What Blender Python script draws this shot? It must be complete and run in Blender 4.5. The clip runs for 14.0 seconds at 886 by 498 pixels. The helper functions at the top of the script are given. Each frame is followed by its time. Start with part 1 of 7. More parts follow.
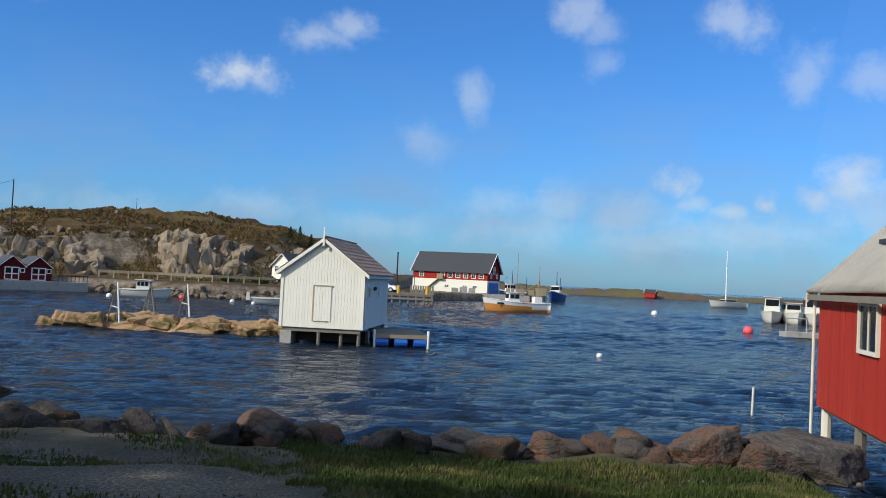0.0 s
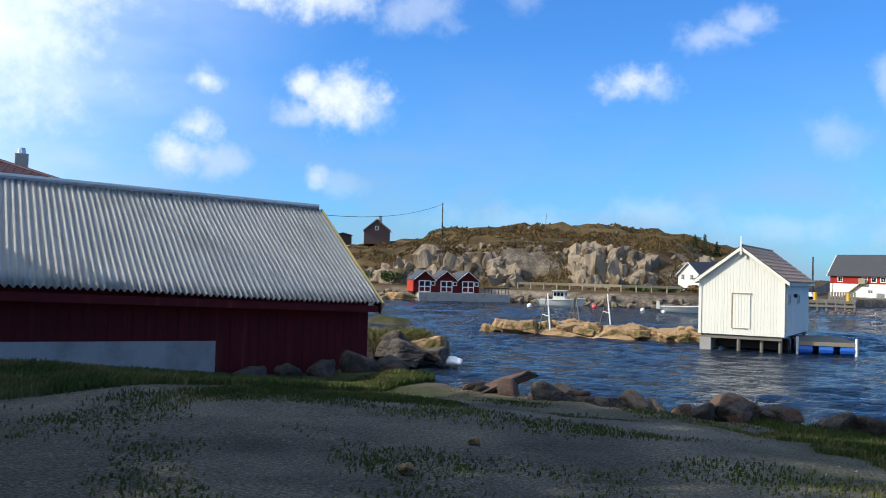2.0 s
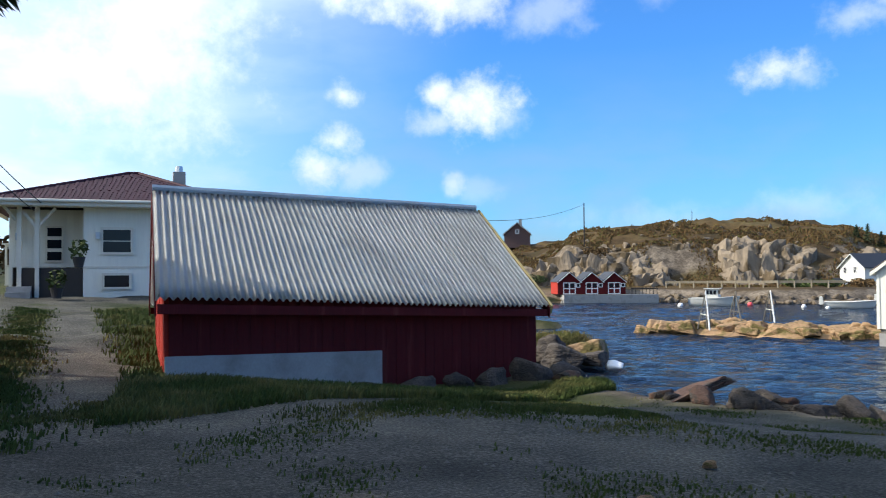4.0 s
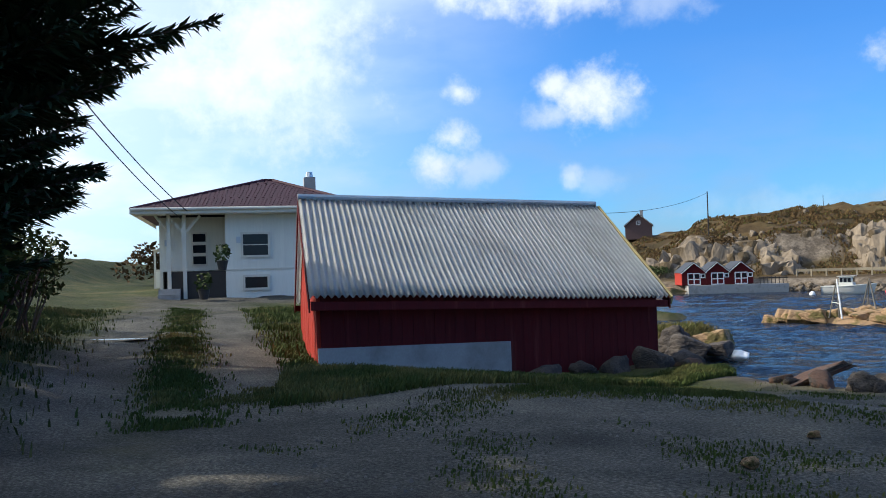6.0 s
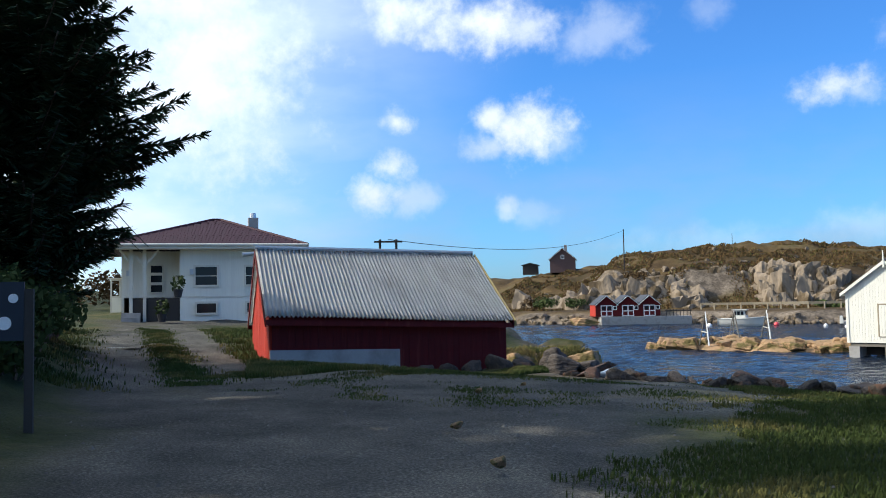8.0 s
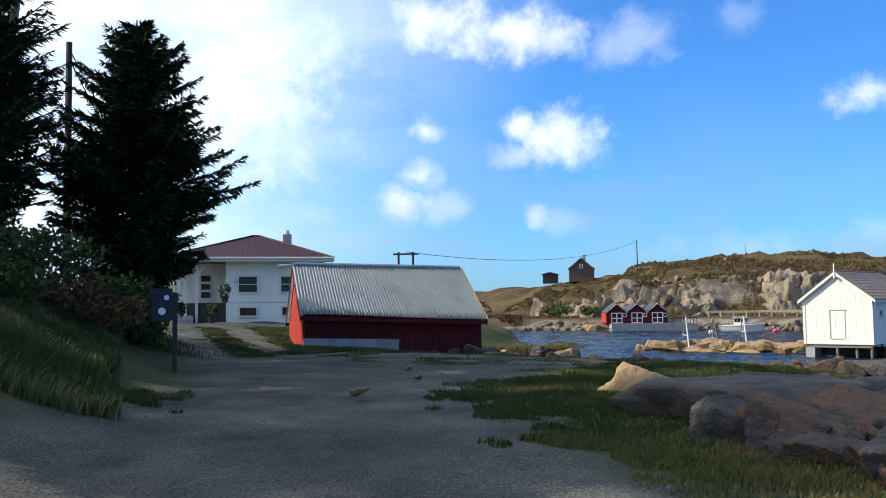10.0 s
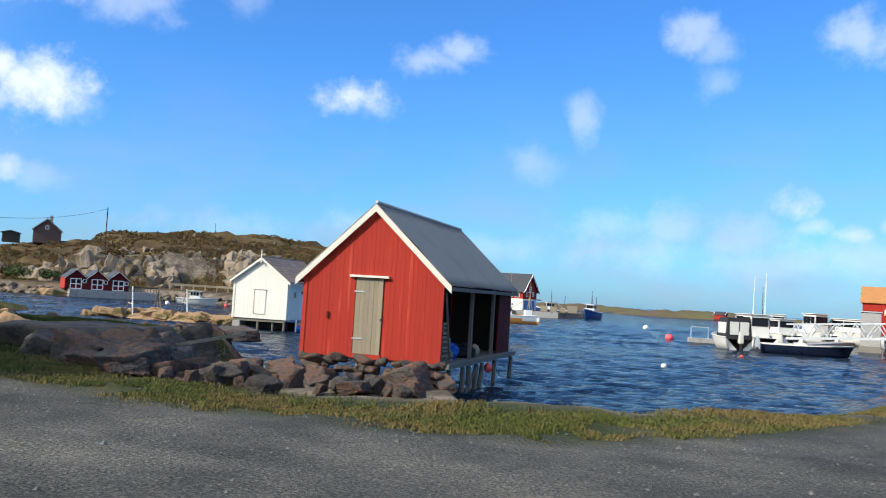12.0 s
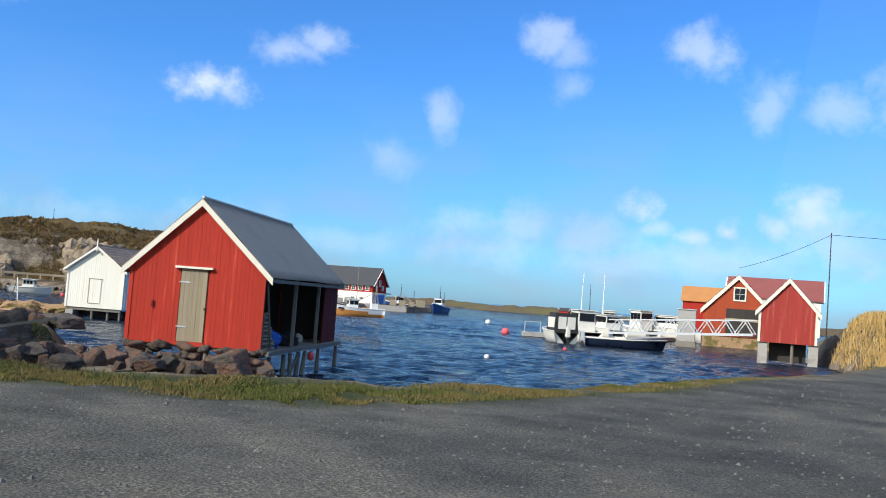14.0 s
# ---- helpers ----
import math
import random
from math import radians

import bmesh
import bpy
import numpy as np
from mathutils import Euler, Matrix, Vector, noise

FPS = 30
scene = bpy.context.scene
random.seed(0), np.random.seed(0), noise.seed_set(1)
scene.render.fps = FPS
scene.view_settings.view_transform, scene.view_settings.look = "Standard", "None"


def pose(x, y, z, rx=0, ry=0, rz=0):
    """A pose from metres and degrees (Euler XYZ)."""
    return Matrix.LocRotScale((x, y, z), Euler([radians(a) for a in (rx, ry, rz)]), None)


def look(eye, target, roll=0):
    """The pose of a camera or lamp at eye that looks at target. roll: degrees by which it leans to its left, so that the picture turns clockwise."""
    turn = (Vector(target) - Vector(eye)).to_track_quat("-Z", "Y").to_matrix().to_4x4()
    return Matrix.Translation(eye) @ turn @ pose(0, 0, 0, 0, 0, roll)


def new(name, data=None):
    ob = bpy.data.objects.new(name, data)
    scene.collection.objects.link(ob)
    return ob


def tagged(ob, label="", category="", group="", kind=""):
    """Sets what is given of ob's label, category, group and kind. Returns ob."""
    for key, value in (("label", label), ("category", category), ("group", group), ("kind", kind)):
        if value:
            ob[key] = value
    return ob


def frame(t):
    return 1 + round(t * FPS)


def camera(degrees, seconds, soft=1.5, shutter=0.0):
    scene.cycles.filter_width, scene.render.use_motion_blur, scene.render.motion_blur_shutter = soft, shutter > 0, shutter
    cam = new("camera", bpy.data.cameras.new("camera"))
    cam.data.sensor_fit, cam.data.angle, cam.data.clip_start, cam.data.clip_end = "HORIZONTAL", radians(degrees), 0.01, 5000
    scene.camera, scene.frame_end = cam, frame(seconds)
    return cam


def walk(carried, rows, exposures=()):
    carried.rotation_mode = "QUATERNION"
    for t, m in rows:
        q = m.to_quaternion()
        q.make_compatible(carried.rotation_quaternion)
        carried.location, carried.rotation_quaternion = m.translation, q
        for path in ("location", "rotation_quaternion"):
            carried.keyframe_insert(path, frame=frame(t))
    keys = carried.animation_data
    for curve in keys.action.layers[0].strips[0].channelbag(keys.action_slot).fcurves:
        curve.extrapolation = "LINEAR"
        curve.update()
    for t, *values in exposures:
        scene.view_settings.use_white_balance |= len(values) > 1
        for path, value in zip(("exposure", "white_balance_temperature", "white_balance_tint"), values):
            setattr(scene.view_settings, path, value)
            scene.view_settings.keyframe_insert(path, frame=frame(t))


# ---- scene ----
cam = camera(52.0, 14.0, soft=0.95, shutter=0.1)
walk(cam, [
    (0, look((-0.007, -0.069, 3.195), (-0.032, 9.925, 3.532), 2.80)),
    (0.5, look((0.001, -0.425, 3.246), (-0.246, 9.566, 3.580), 2.57)),
    (1, look((-0.372, -0.558, 3.175), (-1.776, 9.336, 3.554), 3.06)),
    (1.5, look((-0.550, -1.327, 3.147), (-3.417, 8.249, 3.457), 2.05)),
    (2, look((-0.297, -2.823, 3.202), (-4.512, 6.241, 3.473), 1.54)),
    (2.5, look((-0.177, -3.333, 3.227), (-4.679, 5.592, 3.481), 0.91)),
    (3, look((-0.209, -3.274, 3.227), (-4.692, 5.662, 3.478), 0.98)),
    (3.5, look((-0.484, -2.944, 3.216), (-5.153, 5.896, 3.462), 0.86)),
    (4, look((-1.140, -2.238, 3.155), (-6.680, 6.082, 3.457), -0.38)),
    (4.2, look((-1.409, -1.959, 3.126), (-7.391, 6.047, 3.471), -1.01)),
    (4.7, look((-1.788, -1.610, 3.096), (-8.354, 5.924, 3.457), -1.90)),
    (5.25, look((-1.630, -1.902, 3.119), (-8.347, 5.500, 3.426), -2.10)),
    (5.8, look((-0.989, -2.678, 3.159), (-7.616, 4.807, 3.424), -1.87)),
    (6.3, look((-0.094, -3.609, 3.176), (-6.640, 3.944, 3.492), -1.61)),
    (6.5, look((0.224, -3.907, 3.175), (-6.340, 3.627, 3.560), -1.36)),
    (7, look((1.324, -4.979, 3.171), (-5.203, 2.582, 3.650), -1.37)),
    (7.5, look((2.696, -6.316, 3.165), (-3.651, 1.388, 3.767), -0.65)),
    (8, look((4.174, -7.760, 3.152), (-1.846, 0.204, 3.733), -1.03)),
    (8.2, look((4.706, -8.267, 3.126), (-1.284, -0.278, 3.667), -1.15)),
    (8.9, look((6.722, -10.106, 3.065), (0.669, -2.166, 3.617), -1.41)),
    (9.6, look((8.590, -11.788, 2.989), (2.232, -4.096, 3.636), -1.17)),
    (10.3, look((10.068, -13.411, 2.937), (4.048, -5.460, 3.672), -0.38)),
    (10.5, look((10.411, -13.877, 2.929), (4.672, -5.722, 3.679), -0.07)),
    (11, look((11.408, -15.324, 2.899), (6.829, -6.464, 3.633), 1.36)),
    (11.3, look((12.013, -16.120, 2.898), (8.505, -6.780, 3.579), 2.44)),
    (11.5, look((12.458, -16.610, 2.903), (9.659, -7.033, 3.569), 3.0)),
    (12, look((13.780, -17.464, 2.998), (12.556, -7.554, 3.510), 3.5)),
    (12.5, look((14.488, -18.641, 3.033), (14.030, -8.664, 3.506), 4.35)),
    (13, look((14.596, -19.165, 3.008), (14.289, -9.181, 3.464), 4.6)),
    (13.5, look((14.693, -19.322, 3.005), (14.427, -9.338, 3.475), 4.5)),
    (14, look((15.056, -19.550, 3.035), (15.404, -9.574, 3.588), 4.35)),
], exposures=[(0, -0.3), (1.0, -0.22), (2.0, 0.15), (4.0, 0.32), (6.5, 0.15), (8.0, 0.2), (10.5, 0.28), (12.0, 0.22), (14, 0.15)])

# ---------------------------------------------------------------- light
SUN_DIR = Vector((-0.66, -0.44, 0.50)).normalized()
sun = new("sun", bpy.data.lights.new("sun", "SUN"))
sun.data.energy, sun.data.angle, sun.data.color = 4.8, radians(0.6), (1.0, 0.93, 0.82)
sun.matrix_world = Matrix.Translation((-40, -30, 60)) @ (-SUN_DIR).to_track_quat("-Z", "Y").to_matrix().to_4x4()

world = bpy.data.worlds.new("sky")
scene.world = world
world.use_nodes = True


def build_sky():
    nt = world.node_tree
    nt.nodes.clear()
    N, K = nt.nodes.new, nt.links.new
    sky = N("ShaderNodeTexSky")
    sky.sky_type, sky.sun_disc = "NISHITA", False
    sky.sun_elevation = math.asin(SUN_DIR.z)
    sky.sun_rotation = math.atan2(SUN_DIR.x, SUN_DIR.y)
    sky.air_density, sky.dust_density, sky.ozone_density = 1.0, 0.6, 2.2
    tint = N("ShaderNodeMix")
    tint.data_type, tint.blend_type = "RGBA", "MULTIPLY"
    tint.inputs["Factor"].default_value = 1.0
    tint.inputs["B"].default_value = SKY_TINT
    K(sky.outputs[0], tint.inputs["A"])
    co = N("ShaderNodeTexCoord")
    grain = N("ShaderNodeTexNoise")
    grain.inputs["Scale"].default_value, grain.inputs["Detail"].default_value = 24.0, 9.0
    grain.inputs["Roughness"].default_value = 0.62
    K(co.outputs["Generated"], grain.inputs["Vector"])
    total = None

    def math_node(op, a, b=None):
        n = N("ShaderNodeMath")
        n.operation = op
        for i, v in enumerate((a, b)):
            if v is None:
                continue
            if isinstance(v, (int, float)):
                n.inputs[i].default_value = v
            else:
                K(v, n.inputs[i])
        return n.outputs[0]

    # cumulus puffs: azimuth to the left of north, elevation, half width, half height (degrees), density
    for az, el, wide, high, dense in CLOUDS:
        a, e = radians(az), radians(el)
        c = Vector((-math.sin(a) * math.cos(e), math.cos(a) * math.cos(e), math.sin(e)))
        right = Vector((math.cos(a), math.sin(a), 0))
        up = right.cross(c)
        dots = []
        for axis, size in ((right, wide), (up, high)):
            d = N("ShaderNodeVectorMath")
            d.operation = "DOT_PRODUCT"
            d.inputs[1].default_value = axis / math.sin(radians(size))
            K(co.outputs["Generated"], d.inputs[0])
            off = math_node("SUBTRACT", d.outputs["Value"], axis.dot(c) / math.sin(radians(size)))
            dots.append(math_node("MULTIPLY", off, off))
        ahead = N("ShaderNodeVectorMath")
        ahead.operation = "DOT_PRODUCT"
        ahead.inputs[1].default_value = c
        K(co.outputs["Generated"], ahead.inputs[0])
        front = math_node("GREATER_THAN", ahead.outputs["Value"], 0.3)
        r = math_node("SQRT", math_node("ADD", *dots))
        body = math_node("SUBTRACT", 1.15, r)
        lump = math_node("MULTIPLY", math_node("SUBTRACT", grain.outputs["Fac"], 0.5), 2.7)
        body = math_node("MULTIPLY", math_node("ADD", body, lump), front)
        soft = N("ShaderNodeMapRange")
        soft.interpolation_type = "SMOOTHSTEP"
        soft.inputs["From Min"].default_value, soft.inputs["From Max"].default_value = -0.12, 1.2
        soft.inputs["To Max"].default_value = dense
        K(body, soft.inputs["Value"])
        total = soft.outputs[0] if total is None else math_node("MAXIMUM", total, soft.outputs[0])
    # thin veil that thickens towards the horizon and towards the sun
    sep = N("ShaderNodeSeparateXYZ")
    K(co.outputs["Generated"], sep.inputs[0])
    low = N("ShaderNodeMapRange")
    low.inputs["From Min"].default_value, low.inputs["From Max"].default_value = 0.02, 0.24
    low.inputs["To Min"].default_value, low.inputs["To Max"].default_value = 0.60, 0.0
    K(sep.outputs["Z"], low.inputs["Value"])
    veil_noise = N("ShaderNodeTexNoise")
    veil_noise.inputs["Scale"].default_value, veil_noise.inputs["Detail"].default_value = 7.0, 6.0
    veil_map = N("ShaderNodeMapping")
    veil_map.inputs["Scale"].default_value = (1, 1, 2.6)
    K(co.outputs["Generated"], veil_map.inputs["Vector"])
    K(veil_map.outputs[0], veil_noise.inputs["Vector"])
    vn = N("ShaderNodeMapRange")
    vn.inputs["From Min"].default_value, vn.inputs["From Max"].default_value = 0.40, 0.66
    K(veil_noise.outputs["Fac"], vn.inputs["Value"])
    low_veil = math_node("MULTIPLY", low.outputs[0], math_node("ADD", math_node("MULTIPLY", vn.outputs[0], 0.75), 0.25))
    sd = N("ShaderNodeVectorMath")
    sd.operation = "DOT_PRODUCT"
    sd.inputs[1].default_value = SUN_DIR
    K(co.outputs["Generated"], sd.inputs[0])
    glow = N("ShaderNodeMapRange")
    glow.interpolation_type = "SMOOTHSTEP"
    glow.inputs["From Min"].default_value, glow.inputs["From Max"].default_value = 0.08, 0.60
    K(sd.outputs["Value"], glow.inputs["Value"])
    sun_veil = math_node("MULTIPLY", glow.outputs[0], math_node("ADD", math_node("MULTIPLY", vn.outputs[0], 0.5), 0.65))
    cloud_mix = N("ShaderNodeMix")
    cloud_mix.data_type = "RGBA"
    cloud_mix.inputs["B"].default_value = (7.6, 8.3, 8.9, 1)
    K(tint.outputs["Result"], cloud_mix.inputs["A"])
    K(math_node("MINIMUM", total, 1.0), cloud_mix.inputs["Factor"])
    haze_mix = N("ShaderNodeMix")
    haze_mix.data_type = "RGBA"
    haze_mix.inputs["B"].default_value = (3.1, 4.0, 5.4, 1)
    K(cloud_mix.outputs["Result"], haze_mix.inputs["A"])
    K(low_veil, haze_mix.inputs["Factor"])
    sun_mix = N("ShaderNodeMix")
    sun_mix.data_type = "RGBA"
    sun_mix.inputs["B"].default_value = (9.0, 10.1, 10.9, 1)
    K(haze_mix.outputs["Result"], sun_mix.inputs["A"])
    K(math_node("MINIMUM", sun_veil, 1.0), sun_mix.inputs["Factor"])
    bg = N("ShaderNodeBackground")
    bg.inputs["Strength"].default_value = 0.115
    K(sun_mix.outputs["Result"], bg.inputs["Color"])
    out = N("ShaderNodeOutputWorld")
    K(bg.outputs[0], out.inputs["Surface"])


SKY_TINT = (0.41, 0.95, 1.64, 1)
CLOUDS = [
    (13.4, 11.9, 2.3, 1.1, 0.85), (12.2, 11.6, 1.4, 0.8, 0.5), (8.6, 14.6, 2.2, 1.0, 0.42), (6.6, 15.3, 1.9, 0.9, 0.45), (-1.3, 11.4, 1.1, 1.5, 0.36), (1.7, 8.7, 1.7, 1.5, 0.26),
    (-7.6, 16.8, 1.8, 1.3, 0.42), (-9.3, 15.9, 1.3, 1.2, 0.30), (-9.3, 13.8, 1.3, 1.1, 0.24), (-17.2, 16.0, 2.2, 1.6, 0.45), (-21.4, 12.9, 1.5, 2.2, 0.34), (-25.2, 12.6, 2.2, 1.5, 0.34),
    (-14.3, 6.4, 1.4, 1.0, 0.85), (-15.2, 5.4, 1.2, 0.7, 0.5), (-17.4, 4.9, 1.4, 0.6, 0.6), (-19.3, 5.3, 0.9, 0.7, 0.75), (-22.0, 5.6, 1.0, 0.9, 0.6), (-23.8, 7.1, 1.9, 1.6, 0.65),
    (39.8, 11.3, 1.2, 0.8, 0.85), (31.6, 10.5, 2.9, 2.2, 1.0), (33.8, 11.5, 1.2, 1.2, 0.95), (34.0, 9.7, 1.9, 1.0, 0.6), (30.0, 9.9, 1.8, 1.5, 0.45),
    (40.1, 8.4, 1.4, 1.2, 0.85), (41.3, 6.8, 2.1, 1.2, 0.9), (38.8, 6.5, 1.9, 1.3, 0.45), (39.0, 18.0, 3.4, 1.8, 0.95), (35.2, 17.2, 3.8, 2.0, 1.0), (31.4, 16.9, 2.4, 1.5, 0.75),
    (27.0, 16.4, 2.8, 1.8, 0.36), (33.0, 5.8, 0.9, 0.9, 0.6), (31.4, 5.4, 1.6, 0.9, 0.25), (20.5, 17.0, 1.6, 1.2, 0.2), (52.0, 13.5, 6.0, 6.0, 0.8), (-29.5, 13.5, 3.0, 2.2, 0.38),
    (-3.0, 4.9, 2.6, 1.4, 0.30), (-7.4, 5.2, 2.4, 1.6, 0.34), (-5.0, 3.4, 5.0, 1.4, 0.30), (-11.5, 4.4, 3.2, 1.6, 0.34), (-13.0, 3.0, 5.0, 1.2, 0.31), (-19.0, 3.6, 5.0, 1.7, 0.37),
    (-25.5, 4.8, 3.5, 2.2, 0.38), (-32.0, 5.0, 4.5, 2.4, 0.37), (12.0, 3.9, 3.6, 1.2, 0.28), (20.0, 3.4, 6.0, 1.1, 0.21), (4.0, 3.2, 4.0, 1.1, 0.22)
]
build_sky()

# ---------------------------------------------------------------- materials


def material(name, base, rough=0.8, metal=0.0, var=0.25, scale=3.0, grain=40.0, grain_amount=0.15, bump=0.2, bump_dist=0.01,
             stretch=(1, 1, 1), second=None, second_at=(0.5, 0.65), ior=1.45, spec=0.5, island=0.0, coords="Object"):
    """A procedural surface: base colour, broad stains, fine grain and relief, and a second colour in patches."""
    m = bpy.data.materials.new(name)
    m.use_nodes = True
    nt = m.node_tree
    N, K = nt.nodes.new, nt.links.new
    bsdf = nt.nodes["Principled BSDF"]
    bsdf.inputs["Roughness"].default_value = rough
    bsdf.inputs["Metallic"].default_value = metal
    bsdf.inputs["IOR"].default_value = ior
    bsdf.inputs["Specular IOR Level"].default_value = spec
    co = N("ShaderNodeTexCoord")
    mp = N("ShaderNodeMapping")
    mp.inputs["Scale"].default_value = stretch
    K(co.outputs[coords], mp.inputs["Vector"])
    big, fine = N("ShaderNodeTexNoise"), N("ShaderNodeTexNoise")
    for n, s, d in ((big, scale, 5.0), (fine, grain, 4.0)):
        n.inputs["Scale"].default_value, n.inputs["Detail"].default_value = s, d
        n.inputs["Roughness"].default_value = 0.6
        K(mp.outputs[0], n.inputs["Vector"])
    last = None
    if second:
        ramp = N("ShaderNodeMapRange")
        ramp.inputs["From Min"].default_value, ramp.inputs["From Max"].default_value = second_at
        K(big.outputs["Fac"], ramp.inputs["Value"])
        mix = N("ShaderNodeMix")
        mix.data_type = "RGBA"
        mix.inputs["A"].default_value, mix.inputs["B"].default_value = (*base, 1), (*second, 1)
        K(ramp.outputs[0], mix.inputs["Factor"])
        last = mix.outputs["Result"]
    hsv = N("ShaderNodeHueSaturation")
    if last:
        K(last, hsv.inputs["Color"])
    else:
        hsv.inputs["Color"].default_value = (*base, 1)
    add = N("ShaderNodeMath")
    add.operation = "MULTIPLY_ADD"
    K(big.outputs["Fac"], add.inputs[0])
    add.inputs[1].default_value, add.inputs[2].default_value = var * 2, 1 - var - grain_amount
    add2 = N("ShaderNodeMath")
    add2.operation = "MULTIPLY_ADD"
    K(fine.outputs["Fac"], add2.inputs[0])
    add2.inputs[1].default_value = grain_amount * 2
    K(add.outputs[0], add2.inputs[2])
    value = add2.outputs[0]
    if island:
        geo = N("ShaderNodeNewGeometry")
        info = N("ShaderNodeObjectInfo")
        s = N("ShaderNodeMath")
        s.operation = "ADD"
        K(geo.outputs["Random Per Island"], s.inputs[0])
        K(info.outputs["Random"], s.inputs[1])
        isl = N("ShaderNodeMath")
        isl.operation = "MULTIPLY_ADD"
        K(s.outputs[0], isl.inputs[0])
        isl.inputs[1].default_value, isl.inputs[2].default_value = island, 1 - island
        mul = N("ShaderNodeMath")
        mul.operation = "MULTIPLY"
        K(value, mul.inputs[0])
        K(isl.outputs[0], mul.inputs[1])
        value = mul.outputs[0]
    K(value, hsv.inputs["Value"])
    K(hsv.outputs[0], bsdf.inputs["Base Color"])
    rr = N("ShaderNodeMapRange")
    rr.inputs["To Min"].default_value, rr.inputs["To Max"].default_value = max(0.02, rough - 0.12), min(1, rough + 0.12)
    K(big.outputs["Fac"], rr.inputs["Value"])
    K(rr.outputs[0], bsdf.inputs["Roughness"])
    if bump:
        h = N("ShaderNodeMath")
        h.operation = "ADD"
        K(big.outputs["Fac"], h.inputs[0])
        K(fine.outputs["Fac"], h.inputs[1])
        b = N("ShaderNodeBump")
        b.inputs["Strength"].default_value, b.inputs["Distance"].default_value = bump, bump_dist
        K(h.outputs[0], b.inputs["Height"])
        K(b.outputs[0], bsdf.inputs["Normal"])
    return m


RED = material("red_paint", (0.355, 0.030, 0.017), 0.75, var=0.22, scale=1.2, grain=9, grain_amount=0.18, bump=0.25,
               bump_dist=0.004, stretch=(6, 6, 0.35), second=(0.48, 0.085, 0.05), second_at=(0.6, 0.78), island=0.10, spec=0.25)
# red with shade darkened into its colour, for walls turned from the sun
RED_SHADED = material("shaded_red_paint", (0.092, 0.009, 0.010), 0.8, var=0.3, scale=1.0, grain=8, grain_amount=0.2, bump=0.3,
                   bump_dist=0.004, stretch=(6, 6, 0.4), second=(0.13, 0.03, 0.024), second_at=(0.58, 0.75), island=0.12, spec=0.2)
RED_FAR = material("barn_red_paint", (0.33, 0.026, 0.018), 0.75, var=0.2, scale=0.8, grain=6, grain_amount=0.12, stretch=(5, 5, 0.5), island=0.06, spec=0.2)
WHITE = material("white_paint", (0.76, 0.745, 0.655), 0.7, var=0.08, scale=1.3, grain=8, grain_amount=0.08, bump=0.25,
                 bump_dist=0.004, stretch=(6, 6, 0.3), second=(0.66, 0.65, 0.58), second_at=(0.6, 0.8), island=0.05, spec=0.25)
TRIM = material("white_trim_paint", (0.66, 0.625, 0.53), 0.65, var=0.12, scale=2.0, grain=20, grain_amount=0.08, bump=0.15, bump_dist=0.003, spec=0.3)
BARE = material("weathered_wood", (0.30, 0.25, 0.17), 0.85, var=0.25, scale=2.0, grain=14, grain_amount=0.3, bump=0.5,
                bump_dist=0.004, stretch=(8, 8, 0.5), second=(0.20, 0.19, 0.16), second_at=(0.5, 0.7), island=0.18, spec=0.2)
GREYWOOD = material("grey_pier_wood", (0.17, 0.155, 0.13), 0.88, var=0.3, scale=2.5, grain=25, grain_amount=0.25, bump=0.4, bump_dist=0.005, island=0.25, spec=0.2)
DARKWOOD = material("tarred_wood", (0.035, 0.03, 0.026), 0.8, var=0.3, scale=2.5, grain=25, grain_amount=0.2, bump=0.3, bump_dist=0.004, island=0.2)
ETERNIT = material("fibre_cement_sheet", (0.60, 0.60, 0.57), 0.8, var=0.22, scale=0.9, grain=30, grain_amount=0.12, bump=0.2,
                   bump_dist=0.003, second=(0.45, 0.44, 0.41), second_at=(0.5, 0.7), spec=0.3)
GREYROOF = material("grey_roof_sheet", (0.56, 0.54, 0.50), 0.85, var=0.14, scale=0.8, grain=25, grain_amount=0.08, bump=0.15, bump_dist=0.003,
                    second=(0.46, 0.44, 0.41), second_at=(0.5, 0.7), spec=0.15)
BROWNROOF = material("brown_tile_roof", (0.36, 0.24, 0.17), 0.8, var=0.25, scale=1.5, grain=20, grain_amount=0.2, bump=0.3, bump_dist=0.006, island=0.25)
DARKTILE = material("dark_red_glazed_tile", (0.046, 0.019, 0.027), 0.6, var=0.2, scale=2.0, grain=20, grain_amount=0.15, bump=0.1, island=0.3, spec=0.12)
SLATE = material("dark_slate_roof", (0.035, 0.038, 0.045), 0.6, var=0.25, scale=1.0, grain=18, grain_amount=0.2, bump=0.2, island=0.2)
ORANGEROOF = material("orange_tile_roof", (0.40, 0.18, 0.06), 0.8, var=0.2, scale=1.0, grain=15, grain_amount=0.2, bump=0.2, island=0.2)
REDROOF = material("red_tile_roof", (0.20, 0.06, 0.055), 0.8, var=0.2, scale=1.0, grain=15, grain_amount=0.2, bump=0.2, island=0.2)
CONCRETE = material("old_concrete", (0.34, 0.33, 0.31), 0.9, var=0.25, scale=1.2, grain=30, grain_amount=0.15, bump=0.3, bump_dist=0.006,
                    second=(0.20, 0.19, 0.175), second_at=(0.5, 0.7))
ROCK = material("granite", (0.105, 0.088, 0.074), 0.9, var=0.5, scale=1.3, grain=9, grain_amount=0.5, bump=1.0, bump_dist=0.06,
                second=(0.05, 0.044, 0.042), second_at=(0.46, 0.58), island=0.25, spec=0.3)
